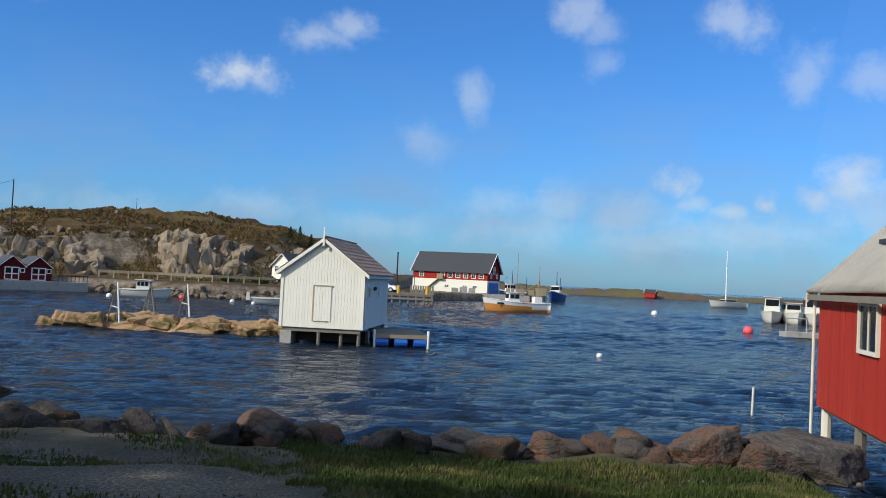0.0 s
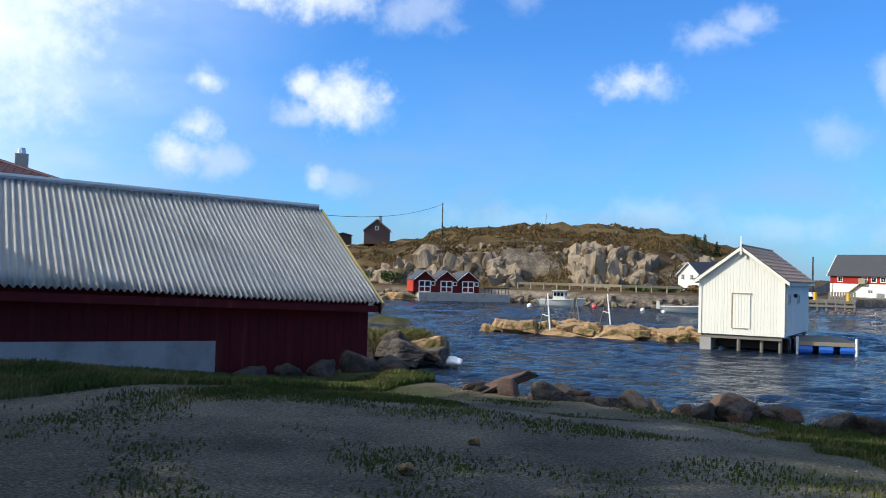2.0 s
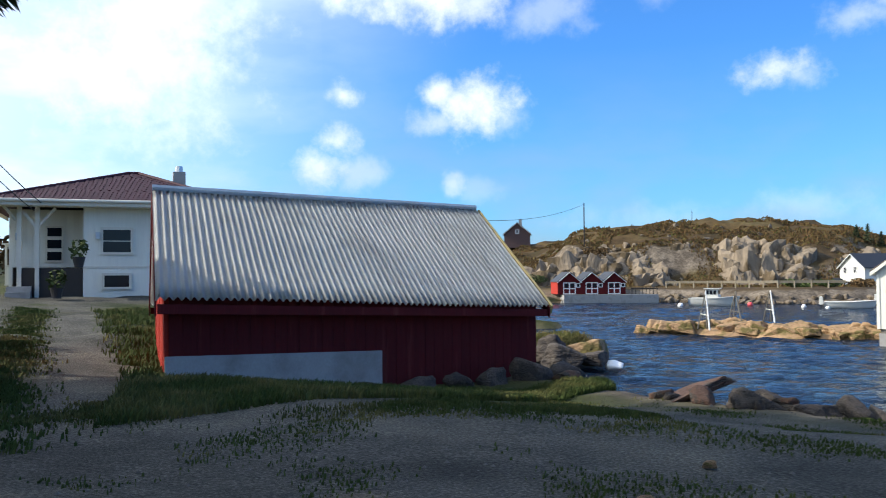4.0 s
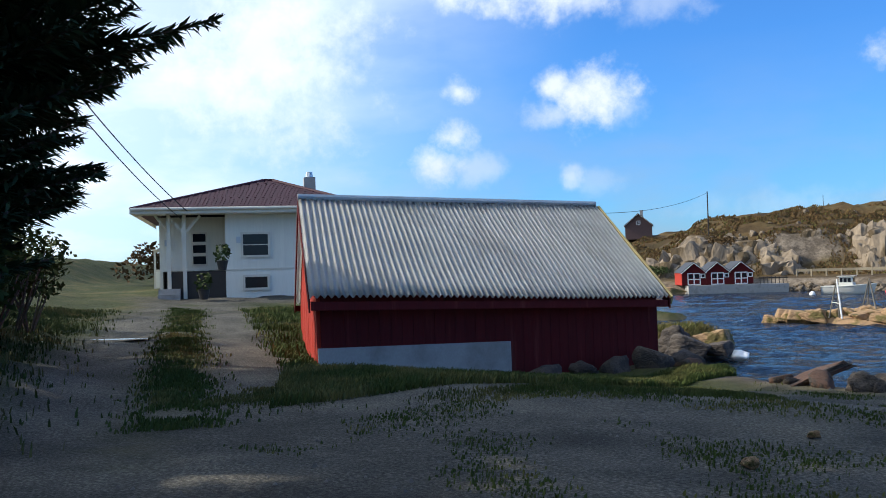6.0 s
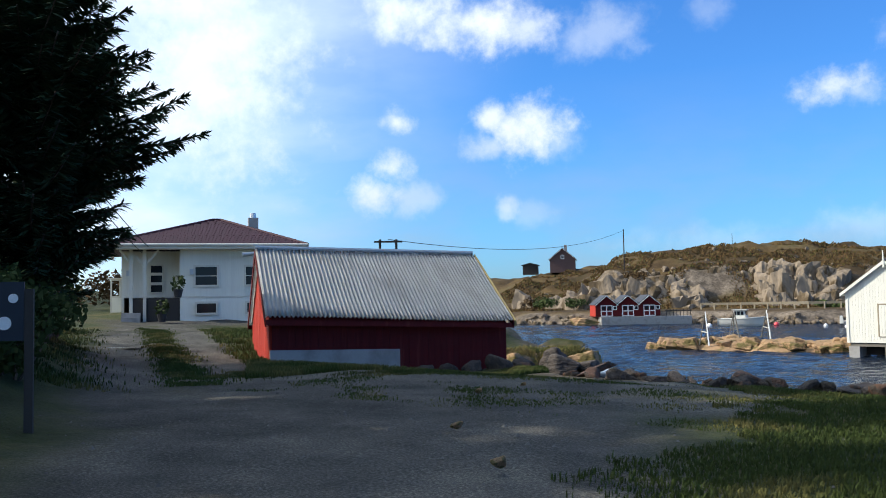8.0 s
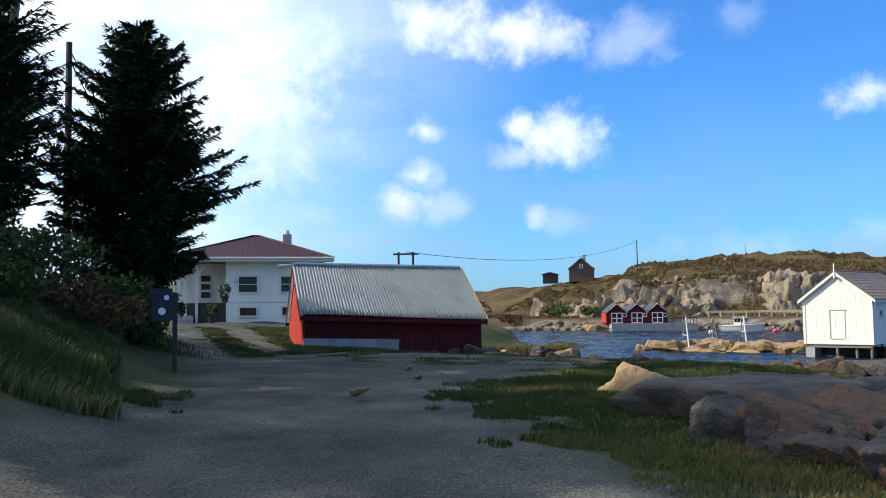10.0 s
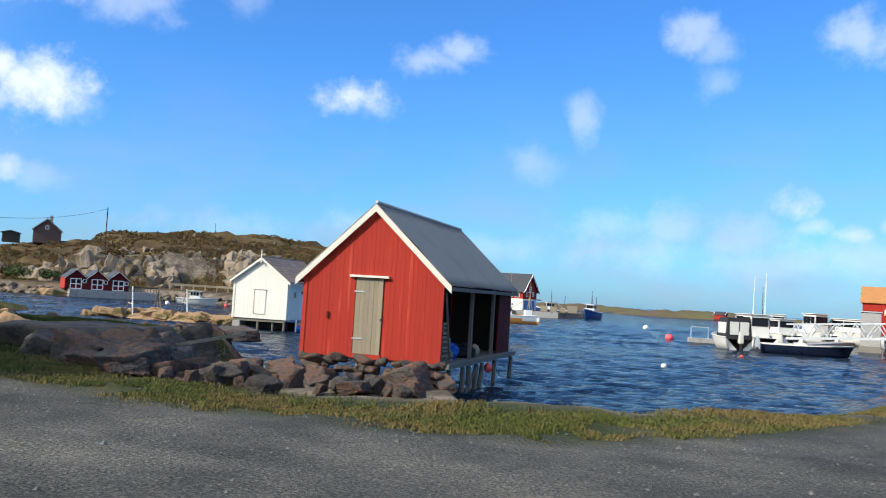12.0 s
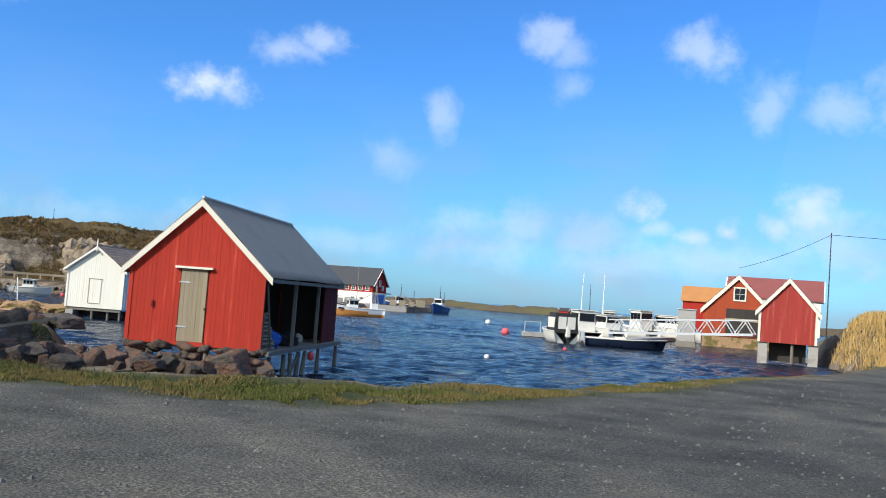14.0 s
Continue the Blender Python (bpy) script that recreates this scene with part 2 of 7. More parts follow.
ROCK_PINK = material("reddish_granite", (0.155, 0.092, 0.066), 0.9, var=0.55, scale=1.6, grain=9, grain_amount=0.55, bump=1.0, bump_dist=0.06,
                     second=(0.075, 0.066, 0.058), second_at=(0.46, 0.58), island=0.3, spec=0.3)
ROCK_ISLET = material("sunlit_skerry_rock", (0.35, 0.225, 0.125), 0.9, var=0.4, scale=0.9, grain=5, grain_amount=0.35, bump=0.9, bump_dist=0.08,
                      second=(0.13, 0.105, 0.04), second_at=(0.47, 0.58), spec=0.3)
CLIFF = material("cliff_rock", (0.23, 0.183, 0.132), 0.9, var=0.45, scale=0.7, grain=3.5, grain_amount=0.4, bump=1.0, bump_dist=0.25, stretch=(1, 1, 0.6),
                 second=(0.085, 0.062, 0.036), second_at=(0.50, 0.60), spec=0.25, island=0.25)
GLASS = material("window_glass", (0.010, 0.013, 0.018), 0.06, var=0.05, bump=0.0, spec=0.35)
METAL = material("galvanised_steel", (0.55, 0.57, 0.58), 0.4, metal=0.7, var=0.12, scale=4, grain=50, grain_amount=0.08, bump=0.1)
DARKMETAL = material("dark_iron", (0.05, 0.05, 0.055), 0.5, metal=0.5, var=0.2, scale=5, bump=0.1)
GELCOAT = material("white_gelcoat", (0.64, 0.63, 0.57), 0.35, var=0.12, scale=1.5, grain=20, grain_amount=0.05, bump=0.05)
NAVY = material("navy_hull_paint", (0.012, 0.02, 0.045), 0.3, var=0.15, scale=2, bump=0.05)
BLUEHULL = material("blue_hull_paint", (0.02, 0.07, 0.22), 0.4, var=0.2, scale=1, bump=0.05)
OCHRE = material("ochre_hull_paint", (0.58, 0.25, 0.06), 0.6, var=0.2, scale=1.2, grain=10, grain_amount=0.12, bump=0.1)
BLUEPLASTIC = material("blue_plastic", (0.02, 0.12, 0.50), 0.4, var=0.15, scale=3, bump=0.1)
BUOYRED = material("red_buoy_plastic", (0.75, 0.09, 0.10), 0.4, var=0.1, scale=4, bump=0.05)
BUOYWHITE = material("white_buoy_plastic", (0.8, 0.8, 0.78), 0.4, var=0.1, scale=4, bump=0.05)
CANVAS = material("black_canvas", (0.02, 0.021, 0.024), 0.8, var=0.2, scale=5, bump=0.2)
YELLOW_OLD = material("yellowed_paint", (0.45, 0.34, 0.13), 0.7, var=0.2, scale=3, bump=0.1)
YELLOW = material("yellow_paint", (0.62, 0.36, 0.03), 0.6, var=0.15, scale=2, bump=0.1)
TARP = material("blue_tarpaulin", (0.05, 0.16, 0.48), 0.6, var=0.2, scale=1.2, bump=0.4, bump_dist=0.03)
BARK = material("spruce_bark", (0.09, 0.065, 0.05), 0.95, var=0.3, scale=3, grain=20, grain_amount=0.3, bump=0.8, bump_dist=0.02)
NEEDLES = material("spruce_needles", (0.032, 0.055, 0.026), 0.8, var=0.35, scale=2.0, grain=12, grain_amount=0.2, bump=0.0, island=0.5, spec=0.2)
BUSH = material("shrub_leaves", (0.055, 0.075, 0.022), 0.8, var=0.3, scale=1.5, bump=0.0, island=0.5, spec=0.2)
ORANGERED = material("orange_red_paint", (0.33, 0.062, 0.026), 0.8, var=0.22, scale=1.0, grain=8, grain_amount=0.15, stretch=(5, 5, 0.4), island=0.1, spec=0.2)
FADEDRED = material("faded_red_paint", (0.30, 0.042, 0.034), 0.8, var=0.25, scale=1.0, grain=8, grain_amount=0.2, stretch=(5, 5, 0.3), second=(0.36, 0.10, 0.08), second_at=(0.55, 0.75), island=0.12, spec=0.2)
FARLAND = material("far_heath_land", (0.12, 0.09, 0.06), 0.9, var=0.3, scale=0.05, grain=0.5, grain_amount=0.3, bump=0.0, second=(0.11, 0.10, 0.05), second_at=(0.45, 0.6), spec=0.1)
MOUNDBLADE = material("tall_straw_grass", (0.40, 0.27, 0.10), 0.8, var=0.3, scale=0.6, bump=0.0, island=0.4, spec=0.2)
HEATH = material("brown_heather", (0.11, 0.068, 0.03), 0.9, var=0.3, scale=0.6, bump=0.0, island=0.5, spec=0.15)
BLADE = material("grass_blades", (0.046, 0.068, 0.016), 0.8, var=0.3, scale=0.8, bump=0.0, second=(0.13, 0.115, 0.04), second_at=(0.5, 0.66), island=0.4, spec=0.2)
DRYBLADE = material("dry_grass_blades", (0.15, 0.115, 0.042), 0.8, var=0.3, scale=0.8, bump=0.0, second=(0.075, 0.085, 0.022), second_at=(0.44, 0.58), island=0.4, spec=0.2)
PEBBLE = material("road_pebbles", (0.12, 0.116, 0.106), 0.9, var=0.3, scale=3, grain=30, grain_amount=0.2, bump=0.3, island=0.5)
SIGNBLUE = material("dark_sign_board", (0.012, 0.018, 0.03), 0.5, var=0.2, scale=4, bump=0.05)
CARWHITE = material("white_car_paint", (0.78, 0.78, 0.77), 0.25, var=0.03, bump=0.0)
CARDARK = material("dark_car_paint", (0.03, 0.032, 0.036), 0.25, var=0.05, bump=0.0)
RUBBER = material("black_rubber", (0.02, 0.02, 0.02), 0.9, var=0.2, bump=0.1)

# ---------------------------------------------------------------- mesh helpers


def mesh_ob(name, bm, mat, smooth=False):
    me = bpy.data.meshes.new(name)
    bm.to_mesh(me)
    bm.free()
    for m in (mat if isinstance(mat, (list, tuple)) else [mat]):
        me.materials.append(m)
    if smooth:
        me.polygons.foreach_set("use_smooth", [True] * len(me.polygons))
    return new(name, me)


def part(name, bm, mat, parent, label="", smooth=False):
    ob = mesh_ob(name, bm, mat, smooth)
    ob.parent = parent
    return tagged(ob, label)


def thing(name, m, label, category, group="", kind=""):
    ob = new(name)
    ob.empty_display_size = 0.2
    ob.matrix_world = m
    return tagged(ob, label, category, group, kind)


def box(bm, x0, x1, y0, y1, z0, z1, m=None, bevel=0.0):
    vs = [bm.verts.new((x, y, z)) for x in (x0, x1) for y in (y0, y1) for z in (z0, z1)]
    if m is not None:
        for v in vs:
            v.co = m @ v.co
    for f in ((0, 1, 3, 2), (4, 6, 7, 5), (0, 4, 5, 1), (2, 3, 7, 6), (0, 2, 6, 4), (1, 5, 7, 3)):
        bm.faces.new([vs[i] for i in f])
    return bm


def boxes(*dims, m=None):
    bm = bmesh.new()
    for d in dims:
        box(bm, *d, m=m)
    return bm


def beam(bm, a, b, w, h=None, taper=1.0):
    """A squared bar from a to b."""
    a, b, h = Vector(a), Vector(b), h or w
    m = Matrix.Translation(a) @ (b - a).to_track_quat("Z", "Y").to_matrix().to_4x4()
    L = (b - a).length
    vs = []
    for z, k in ((0, 1.0), (L, taper)):
        for x, y in ((-1, -1), (1, -1), (1, 1), (-1, 1)):
            vs.append(bm.verts.new(m @ Vector((x * w / 2 * k, y * h / 2 * k, z))))
    for f in ((3, 2, 1, 0), (4, 5, 6, 7), (0, 1, 5, 4), (1, 2, 6, 5), (2, 3, 7, 6), (3, 0, 4, 7)):
        bm.faces.new([vs[i] for i in f])
    return bm


def tube(bm, a, b, r0, r1=None, n=8):
    a, b, r1 = Vector(a), Vector(b), r0 if r1 is None else r1
    m = Matrix.Translation(a) @ (b - a).to_track_quat("Z", "Y").to_matrix().to_4x4()
    L = (b - a).length
    rings = [[bm.verts.new(m @ Vector((r * math.cos(2 * math.pi * i / n), r * math.sin(2 * math.pi * i / n), z))) for i in range(n)]
             for z, r in ((0, r0), (L, r1))]
    for i in range(n):
        bm.faces.new((rings[0][i], rings[0][(i + 1) % n], rings[1][(i + 1) % n], rings[1][i]))
    bm.faces.new(rings[0][::-1])
    bm.faces.new(rings[1])
    return bm


def polytube(bm, pts, r, n=5):
    """One unbroken round bar through the points."""
    pts = [Vector(p) for p in pts]
    rings = []
    for i, p in enumerate(pts):
        d = (pts[min(i + 1, len(pts) - 1)] - pts[max(i - 1, 0)]).normalized()
        q = d.to_track_quat("Z", "Y").to_matrix()
        rings.append([bm.verts.new(p + q @ Vector((r * math.cos(2 * math.pi * k / n), r * math.sin(2 * math.pi * k / n), 0))) for k in range(n)])
    for a, b in zip(rings, rings[1:]):
        for k in range(n):
            bm.faces.new((a[k], a[(k + 1) % n], b[(k + 1) % n], b[k]))
    bm.faces.new(rings[0][::-1])
    bm.faces.new(rings[-1])
    return bm


def lathe(profile, n=16):
    """A turned body from (radius, z) pairs."""
    bm = bmesh.new()
    rings = [[bm.verts.new((r * math.cos(2 * math.pi * i / n), r * math.sin(2 * math.pi * i / n), z)) for i in range(n)] for r, z in profile]
    for a, b in zip(rings, rings[1:]):
        for i in range(n):
            bm.faces.new((a[i], a[(i + 1) % n], b[(i + 1) % n], b[i]))
    bm.faces.new(rings[0][::-1])
    bm.faces.new(rings[-1])
    return bm


def boards(bm, x0, x1, low, high, y, thick=0.022, wide=0.14, gap=0.004, rng=None, skip=None):
    """Upright boards side by side in the plane y, outside facing -y; low and high give their ends along x."""
    rng = rng or random.Random(1)
    n = max(1, round((x1 - x0) / wide))
    w = (x1 - x0) / n
    for i in range(n):
        a, b = x0 + i * w + gap / 2, x0 + (i + 1) * w - gap / 2
        out = thick + rng.uniform(0, 0.006)
        spans = [(low(a), low(b), high(a), high(b))]
        if skip:
            sx0, sx1, sz0, sz1 = skip
            mid = (a + b) / 2
            if sx0 < mid < sx1:
                spans = [(low(a), low(b), sz0, sz0), (sz1, sz1, high(a), high(b))]
        for la, lb, ha, hb in spans:
            if min(ha - la, hb - lb) < 0.02:
                continue
            vs = [bm.verts.new(c) for c in ((a, y, la), (b, y, lb), (b, y, hb), (a, y, ha),
                                            (a, y - out, la), (b, y - out, lb), (b, y - out, hb), (a, y - out, ha))]
            for f in ((4, 5, 6, 7), (0, 4, 7, 3), (5, 1, 2, 6), (7, 6, 2, 3), (0, 1, 5, 4), (3, 2, 1, 0)):
                bm.faces.new([vs[k] for k in f])
    return bm


def sheet_roof(L, run, rise, pitch=0.146, depth=0.022, thick=0.012, over=0.0):
    """A corrugated slope: x along the eaves 0..L, from the ridge at y=0,z=0 down to y=run,z=-rise."""
    bm = bmesh.new()
    n = max(8, int(L / pitch * 6))
    rows = 9
    top = []
    for j in range(rows):
        s = j / (rows - 1)
        line = []
        for i in range(n + 1):
            x = L * i / n
            w = depth * math.sin(2 * math.pi * x / pitch)
            sag = 0.012 * math.sin(9 * s + x) + (0.006 if j % 4 == 0 and 0 < j < rows - 1 else 0)
            line.append(bm.verts.new((x, run * s, -rise * s + w + sag)))
        top.append(line)
    for a, b in zip(top, top[1:]):
        for i in range(n):
            bm.faces.new((a[i], a[i + 1], b[i + 1], b[i]))
    geo = bmesh.ops.solidify(bm, geom=bm.faces[:], thickness=thick)
    return bm


def smoothstep(a, b, x):
    t = np.clip((x - a) / (b - a), 0, 1)
    return t * t * (3 - 2 * t)


def inside_distance(px, py, poly):
    """Distance to a polygon's outline, positive inside."""
    best = np.full(px.shape, 1e9)
    odd = np.zeros(px.shape, bool)
    for (ax, ay), (bx, by) in zip(poly, poly[1:] + poly[:1]):
        dx, dy = bx - ax, by - ay
        t = np.clip(((px - ax) * dx + (py - ay) * dy) / (dx * dx + dy * dy), 0, 1)
        best = np.minimum(best, np.hypot(px - ax - t * dx, py - ay - t * dy))
        cross = ((ay > py) != (by > py)) & (px < dx * (py - ay) / (dy if dy else 1e-9) + ax)
        odd ^= cross
    return np.where(odd, best, -best)


def line_distance(px, py, line):
    best = np.full(px.shape, 1e9)
    for (ax, ay), (bx, by) in zip(line, line[1:]):
        dx, dy = bx - ax, by - ay
        t = np.clip(((px - ax) * dx + (py - ay) * dy) / (dx * dx + dy * dy), 0, 1)
        best = np.minimum(best, np.hypot(px - ax - t * dx, py - ay - t * dy))
    return best


def noise_field(px, py, scale, octaves=4, seed=0.0):
    return np.array([noise.fractal(Vector((x * scale + seed, y * scale - seed, seed)), 0.9, 2.1, octaves) for x, y in zip(px.ravel(), py.ravel())]).reshape(px.shape)


# ---------------------------------------------------------------- ground
NEAR_LAND = [(-8.4, 11.6), (-6.8, 11.0), (-5.4, 10.2), (-3, 10.0), (0, 10.3), (2.6, 10.8), (4.4, 10.0), (4.0, 4), (4.4, 0.2), (6.6, -2.4), (9.4, -3.9),
             (12, -4.4), (14.6, -4.6), (17.2, -3.6), (19.6, -0.4), (23, 3.6), (28, 9), (34, 17), (40, 26), (45, 36), (47.5, 46), (50, 56), (54, 66),
             (60, 78), (80, 84), (130, 90), (900, 120), (900, -900), (-900, -900), (-900, 70), (-70, 62), (-46, 52), (-34, 44), (-24, 33),
             (-17.5, 30.2), (-14.6, 28.7), (-15.2, 26.6), (-17.6, 23), (-16, 18), (-12.5, 14.5)]
LOW_SHORE = [(3.2, 10), (3.0, 0.5), (6, -3), (12.2, -5), (13.2, -1), (12.4, 5), (11.3, 9.9), (6.2, 10.9)]
FAR_LAND = [(-900, 76), (-120, 86), (-66, 95), (-54, 94), (-48, 94.5), (-40, 98.5), (-34, 99), (-26, 97), (-17, 101), (-11, 108), (-8.2, 114),
            (-7.5, 130), (-3, 141), (9, 160), (16, 168), (22, 190), (14, 260), (-80, 420), (-900, 500)]
ISLET_SMALL = [(-30, 47), (-27, 45.2), (-24.5, 47.2), (-26, 48.6), (-29, 49)]
ROAD = [(90, 22), (60, 14), (46, 10), (36, 8), (28, 2), (21.5, -7.5), (17, -12.5), (12.5, -14.5), (7, -11.5), (2, -6), (-3, 0.5), (-6.5, 3)]
DRIVE_A = [(-4.5, -1.8), (-9.8, 1.6), (-16.2, 5.7), (-25.8, 12.1), (-30, 15.0)]
DRIVE_B = [(-3.4, -0.4), (-8.2, 2.7), (-14.5, 7.0), (-23.8, 13.2), (-28, 16.5)]
YARD = [(-5.9, 8.1), (-4.5, 8.9), (-2.2, 9.2), (-1.3, 8.2), (-0.5, 6.2), (0.4, 4.2), (0.9, 2.2), (1.0, 0.2), (0.7, -1.8), (-1, -4), (-4.5, -2.5), (-7.5, 3.2)]
APRON = [(-6.5, 3.9), (0.4, -1.6), (4.6, -5.3), (6.8, -6.7), (8.8, -7.4), (10.6, -7.9), (12.2, -8.1), (14.0, -8.1), (15.6, -7.2), (17.6, -5.0), (19.9, -2.7), (24, 3.0), (35.5, 17.4), (46, 19), (90, 28), (90, 14), (39, 0),
         (30, -8), (24, -30), (6, -30), (3, -10), (0, -6.6), (-4.5, -2.2)]
HILL_X = [-130, -100, -86, -73, -63, -51, -43, -33, -26, -20, -12, -4]
HILL_TOP = [7, 8.0, 9.6, 10.6, 11.0, 11.8, 11.9, 11.3, 10.0, 8.0, 3.0, 1.2]
BASE_Y = [124, 122, 120, 116, 114, 117, 120, 123.5, 126, 131, 136, 150]


def ground_height(px, py, rough=True):
    near = inside_distance(px, py, NEAR_LAND)
    low = inside_distance(px, py, LOW_SHORE)
    far = inside_distance(px, py, FAR_LAND)
    small = inside_distance(px, py, ISLET_SMALL)
    deep = -1.6
    h = np.full(px.shape, deep)
    level = 1.92 - 0.30 * smoothstep(-6, 12, px) * smoothstep(-30, -8, py) + 0.028 * np.clip(-px - 9, 0, 40) + 0.01 * np.clip(px - 30, 0, 60)
    level = level - 0.42 * smoothstep(4.4, 9.0, py) * smoothstep(8, 4, px) * smoothstep(-16, -9, px) * smoothstep(24, 16, py)
    level = level - 1.25 * smoothstep(15, 20, py) * smoothstep(-23, -18, px) * smoothstep(5, -5, px)
    u, v = (px - 15) * 0.901 - (py + 19.5) * 0.434, (px - 15) * 0.434 + (py + 19.5) * 0.901
    level = level + 2.1 * smoothstep(-2.2, 2.4, u) * smoothstep(47.0, 51.0, v) * smoothstep(105, 75, v) * smoothstep(40, 26, u)
    # a bank on the far side of the road, under the spruces
    side = (px + 4.0) * 0.66 + (py + 4.2) * 0.75 + 0.3 * np.clip(-10 - px, 0, 40)
    level = level + 2.2 * smoothstep(1.0, -4.8, side) * smoothstep(6, 1, px) + 1.5 * smoothstep(-14, -30, side)
    hn = deep + (level - deep) * smoothstep(-1.7, 0.75, near)
    h = np.maximum(h, hn)
    h = np.maximum(h, deep + (0.38 - deep) * smoothstep(-1.2, 0.8, low))
    h = np.maximum(h, deep + (0.55 - deep) * smoothstep(-1.5, 1.2, small))
    top = np.interp(px, HILL_X, HILL_TOP)
    base = np.interp(px, HILL_X, BASE_Y)
    s = py - base
    shelf = 1.5 + 0.0 * px
    steep = smoothstep(-75, -60, px)
    cliff = smoothstep(-1, 9 + 40 * (1 - steep), s)
    hill = shelf + (0.60 * top - shelf) * cliff + 0.40 * top * smoothstep(3, 30, s)
    hill = hill - (hill - 4) * smoothstep(45, 160, s)
    hf = deep + (np.maximum(hill, 1.3) - deep) * smoothstep(-2.5, 3.5 + 18 * (1 - steep), far)
    hf = np.where(px > -9, deep + (1.05 - deep) * smoothstep(-0.5, 0.5, far), hf)
    h = np.maximum(h, hf)
    if rough:
        n1 = noise_field(px, py, 0.9, 4, 3.1)
        n2 = noise_field(px, py, 0.16, 5, 7.7)
        road = line_distance(px, py, ROAD)
        wild = smoothstep(4.0, 7.0, road) * smoothstep(-0.5, 1.5, h + 0.6)
        h = h + n1 * (0.03 + 0.07 * wild) + n2 * 0.10 * wild * (np.abs(near) < 40)
        h = h + np.where(far > 2, n2 * 1.1 * smoothstep(1.6, 5, h) + n1 * 0.35 * smoothstep(1.6, 4, h), 0)
    return h


def stretch_axis(fine0, fine1, step, mid0, mid1, mid_step, end):
    a = list(np.arange(fine0, fine1 + 1e-6, step))
    lo, hi = list(np.arange(fine0 - mid_step, mid0, -mid_step)), list(np.arange(fine1 + mid_step, mid1, mid_step))
    for lst, sign in ((lo, -1), (hi, 1)):
        g = mid_step
        while abs(lst[-1]) < end:
            g *= 1.35
            lst.append(lst[-1] + sign * g)
    return np.array(lo[::-1] + a + hi)


def build_ground():
    xs = stretch_axis(-21, 32, 0.34, -105, 70, 1.3, 3500)
    ys = stretch_axis(-24, 22, 0.34, -60, 175, 1.3, 3500)
    gx, gy = np.meshgrid(xs, ys)
    gz = ground_height(gx, gy)
    nx, ny = len(xs), len(ys)
    idx = np.arange(nx * ny).reshape(ny, nx)
    faces = np.stack([idx[:-1, :-1], idx[:-1, 1:], idx[1:, 1:], idx[1:, :-1]], -1).reshape(-1, 4)
    me = bpy.data.meshes.new("ground")
    me.from_pydata(np.stack([gx.ravel(), gy.ravel(), gz.ravel()], 1).tolist(), [], faces.tolist())
    me.polygons.foreach_set("use_smooth", [True] * len(me.polygons))
    road = line_distance(gx, gy, ROAD)
    yard = inside_distance(gx, gy, YARD)
    edge = noise_field(gx, gy, 0.45, 4, 11.0) * 0.9
    gravel = np.maximum(smoothstep(3.0, 2.1, road + edge * 0.6), smoothstep(-0.9, 1.2, yard + edge * 1.8) * 0.95)
    gravel = np.maximum(gravel, smoothstep(0.95, 0.4, line_distance(gx, gy, DRIVE_A) + edge * 0.3))
    gravel = np.maximum(gravel, smoothstep(0.95, 0.4, line_distance(gx, gy, DRIVE_B) + edge * 0.3))
    gravel = np.maximum(gravel, smoothstep(-1, 1.5, inside_distance(gx, gy, [(-33, 15), (-27, 13.5), (-23.5, 19), (-27, 24), (-34, 20)]) + edge))
    apron = inside_distance(gx, gy, APRON)
    gravel = np.maximum(gravel, smoothstep(-0.35, 0.55, apron + edge * 0.5))
    near = inside_distance(gx, gy, NEAR_LAND)
    far = inside_distance(gx, gy, FAR_LAND)
    rocky = np.maximum(smoothstep(1.6, 0.4, np.abs(near) + edge), (inside_distance(gx, gy, LOW_SHORE) > -1) * (near < 0.6))
    gxd = np.gradient(gz, axis=1) / np.maximum(np.gradient(gx, axis=1), 1e-6)
    gyd = np.gradient(gz, axis=0) / np.maximum(np.gradient(gy, axis=0), 1e-6)
    slope = np.hypot(gxd, gyd)
    heath = np.where(far > -3, 1.0, 0.0)
    rocky = np.maximum(rocky, np.where((far > 0.5), smoothstep(0.62, 0.86, slope + 0.16 * edge), 0))
    rocky = np.maximum(rocky, np.where((far > -4) & (far < 3), 1.0, 0))
    rocky = np.where(gz < 0.15, 1.0, rocky)
    heath = np.where(gy > 300, 0.8, heath)
    for name, field in (("gravel", gravel), ("rocky", rocky), ("heath", heath)):
        at = me.attributes.new(name, "FLOAT", "POINT")
        at.data.foreach_set("value", np.asarray(field, np.float32).ravel())
    me.materials.append(ground_material())
    return tagged(new("ground", me), "gravel, rough grass, heather and bare rock ground sloping to the sea", "ground", kind="structure")


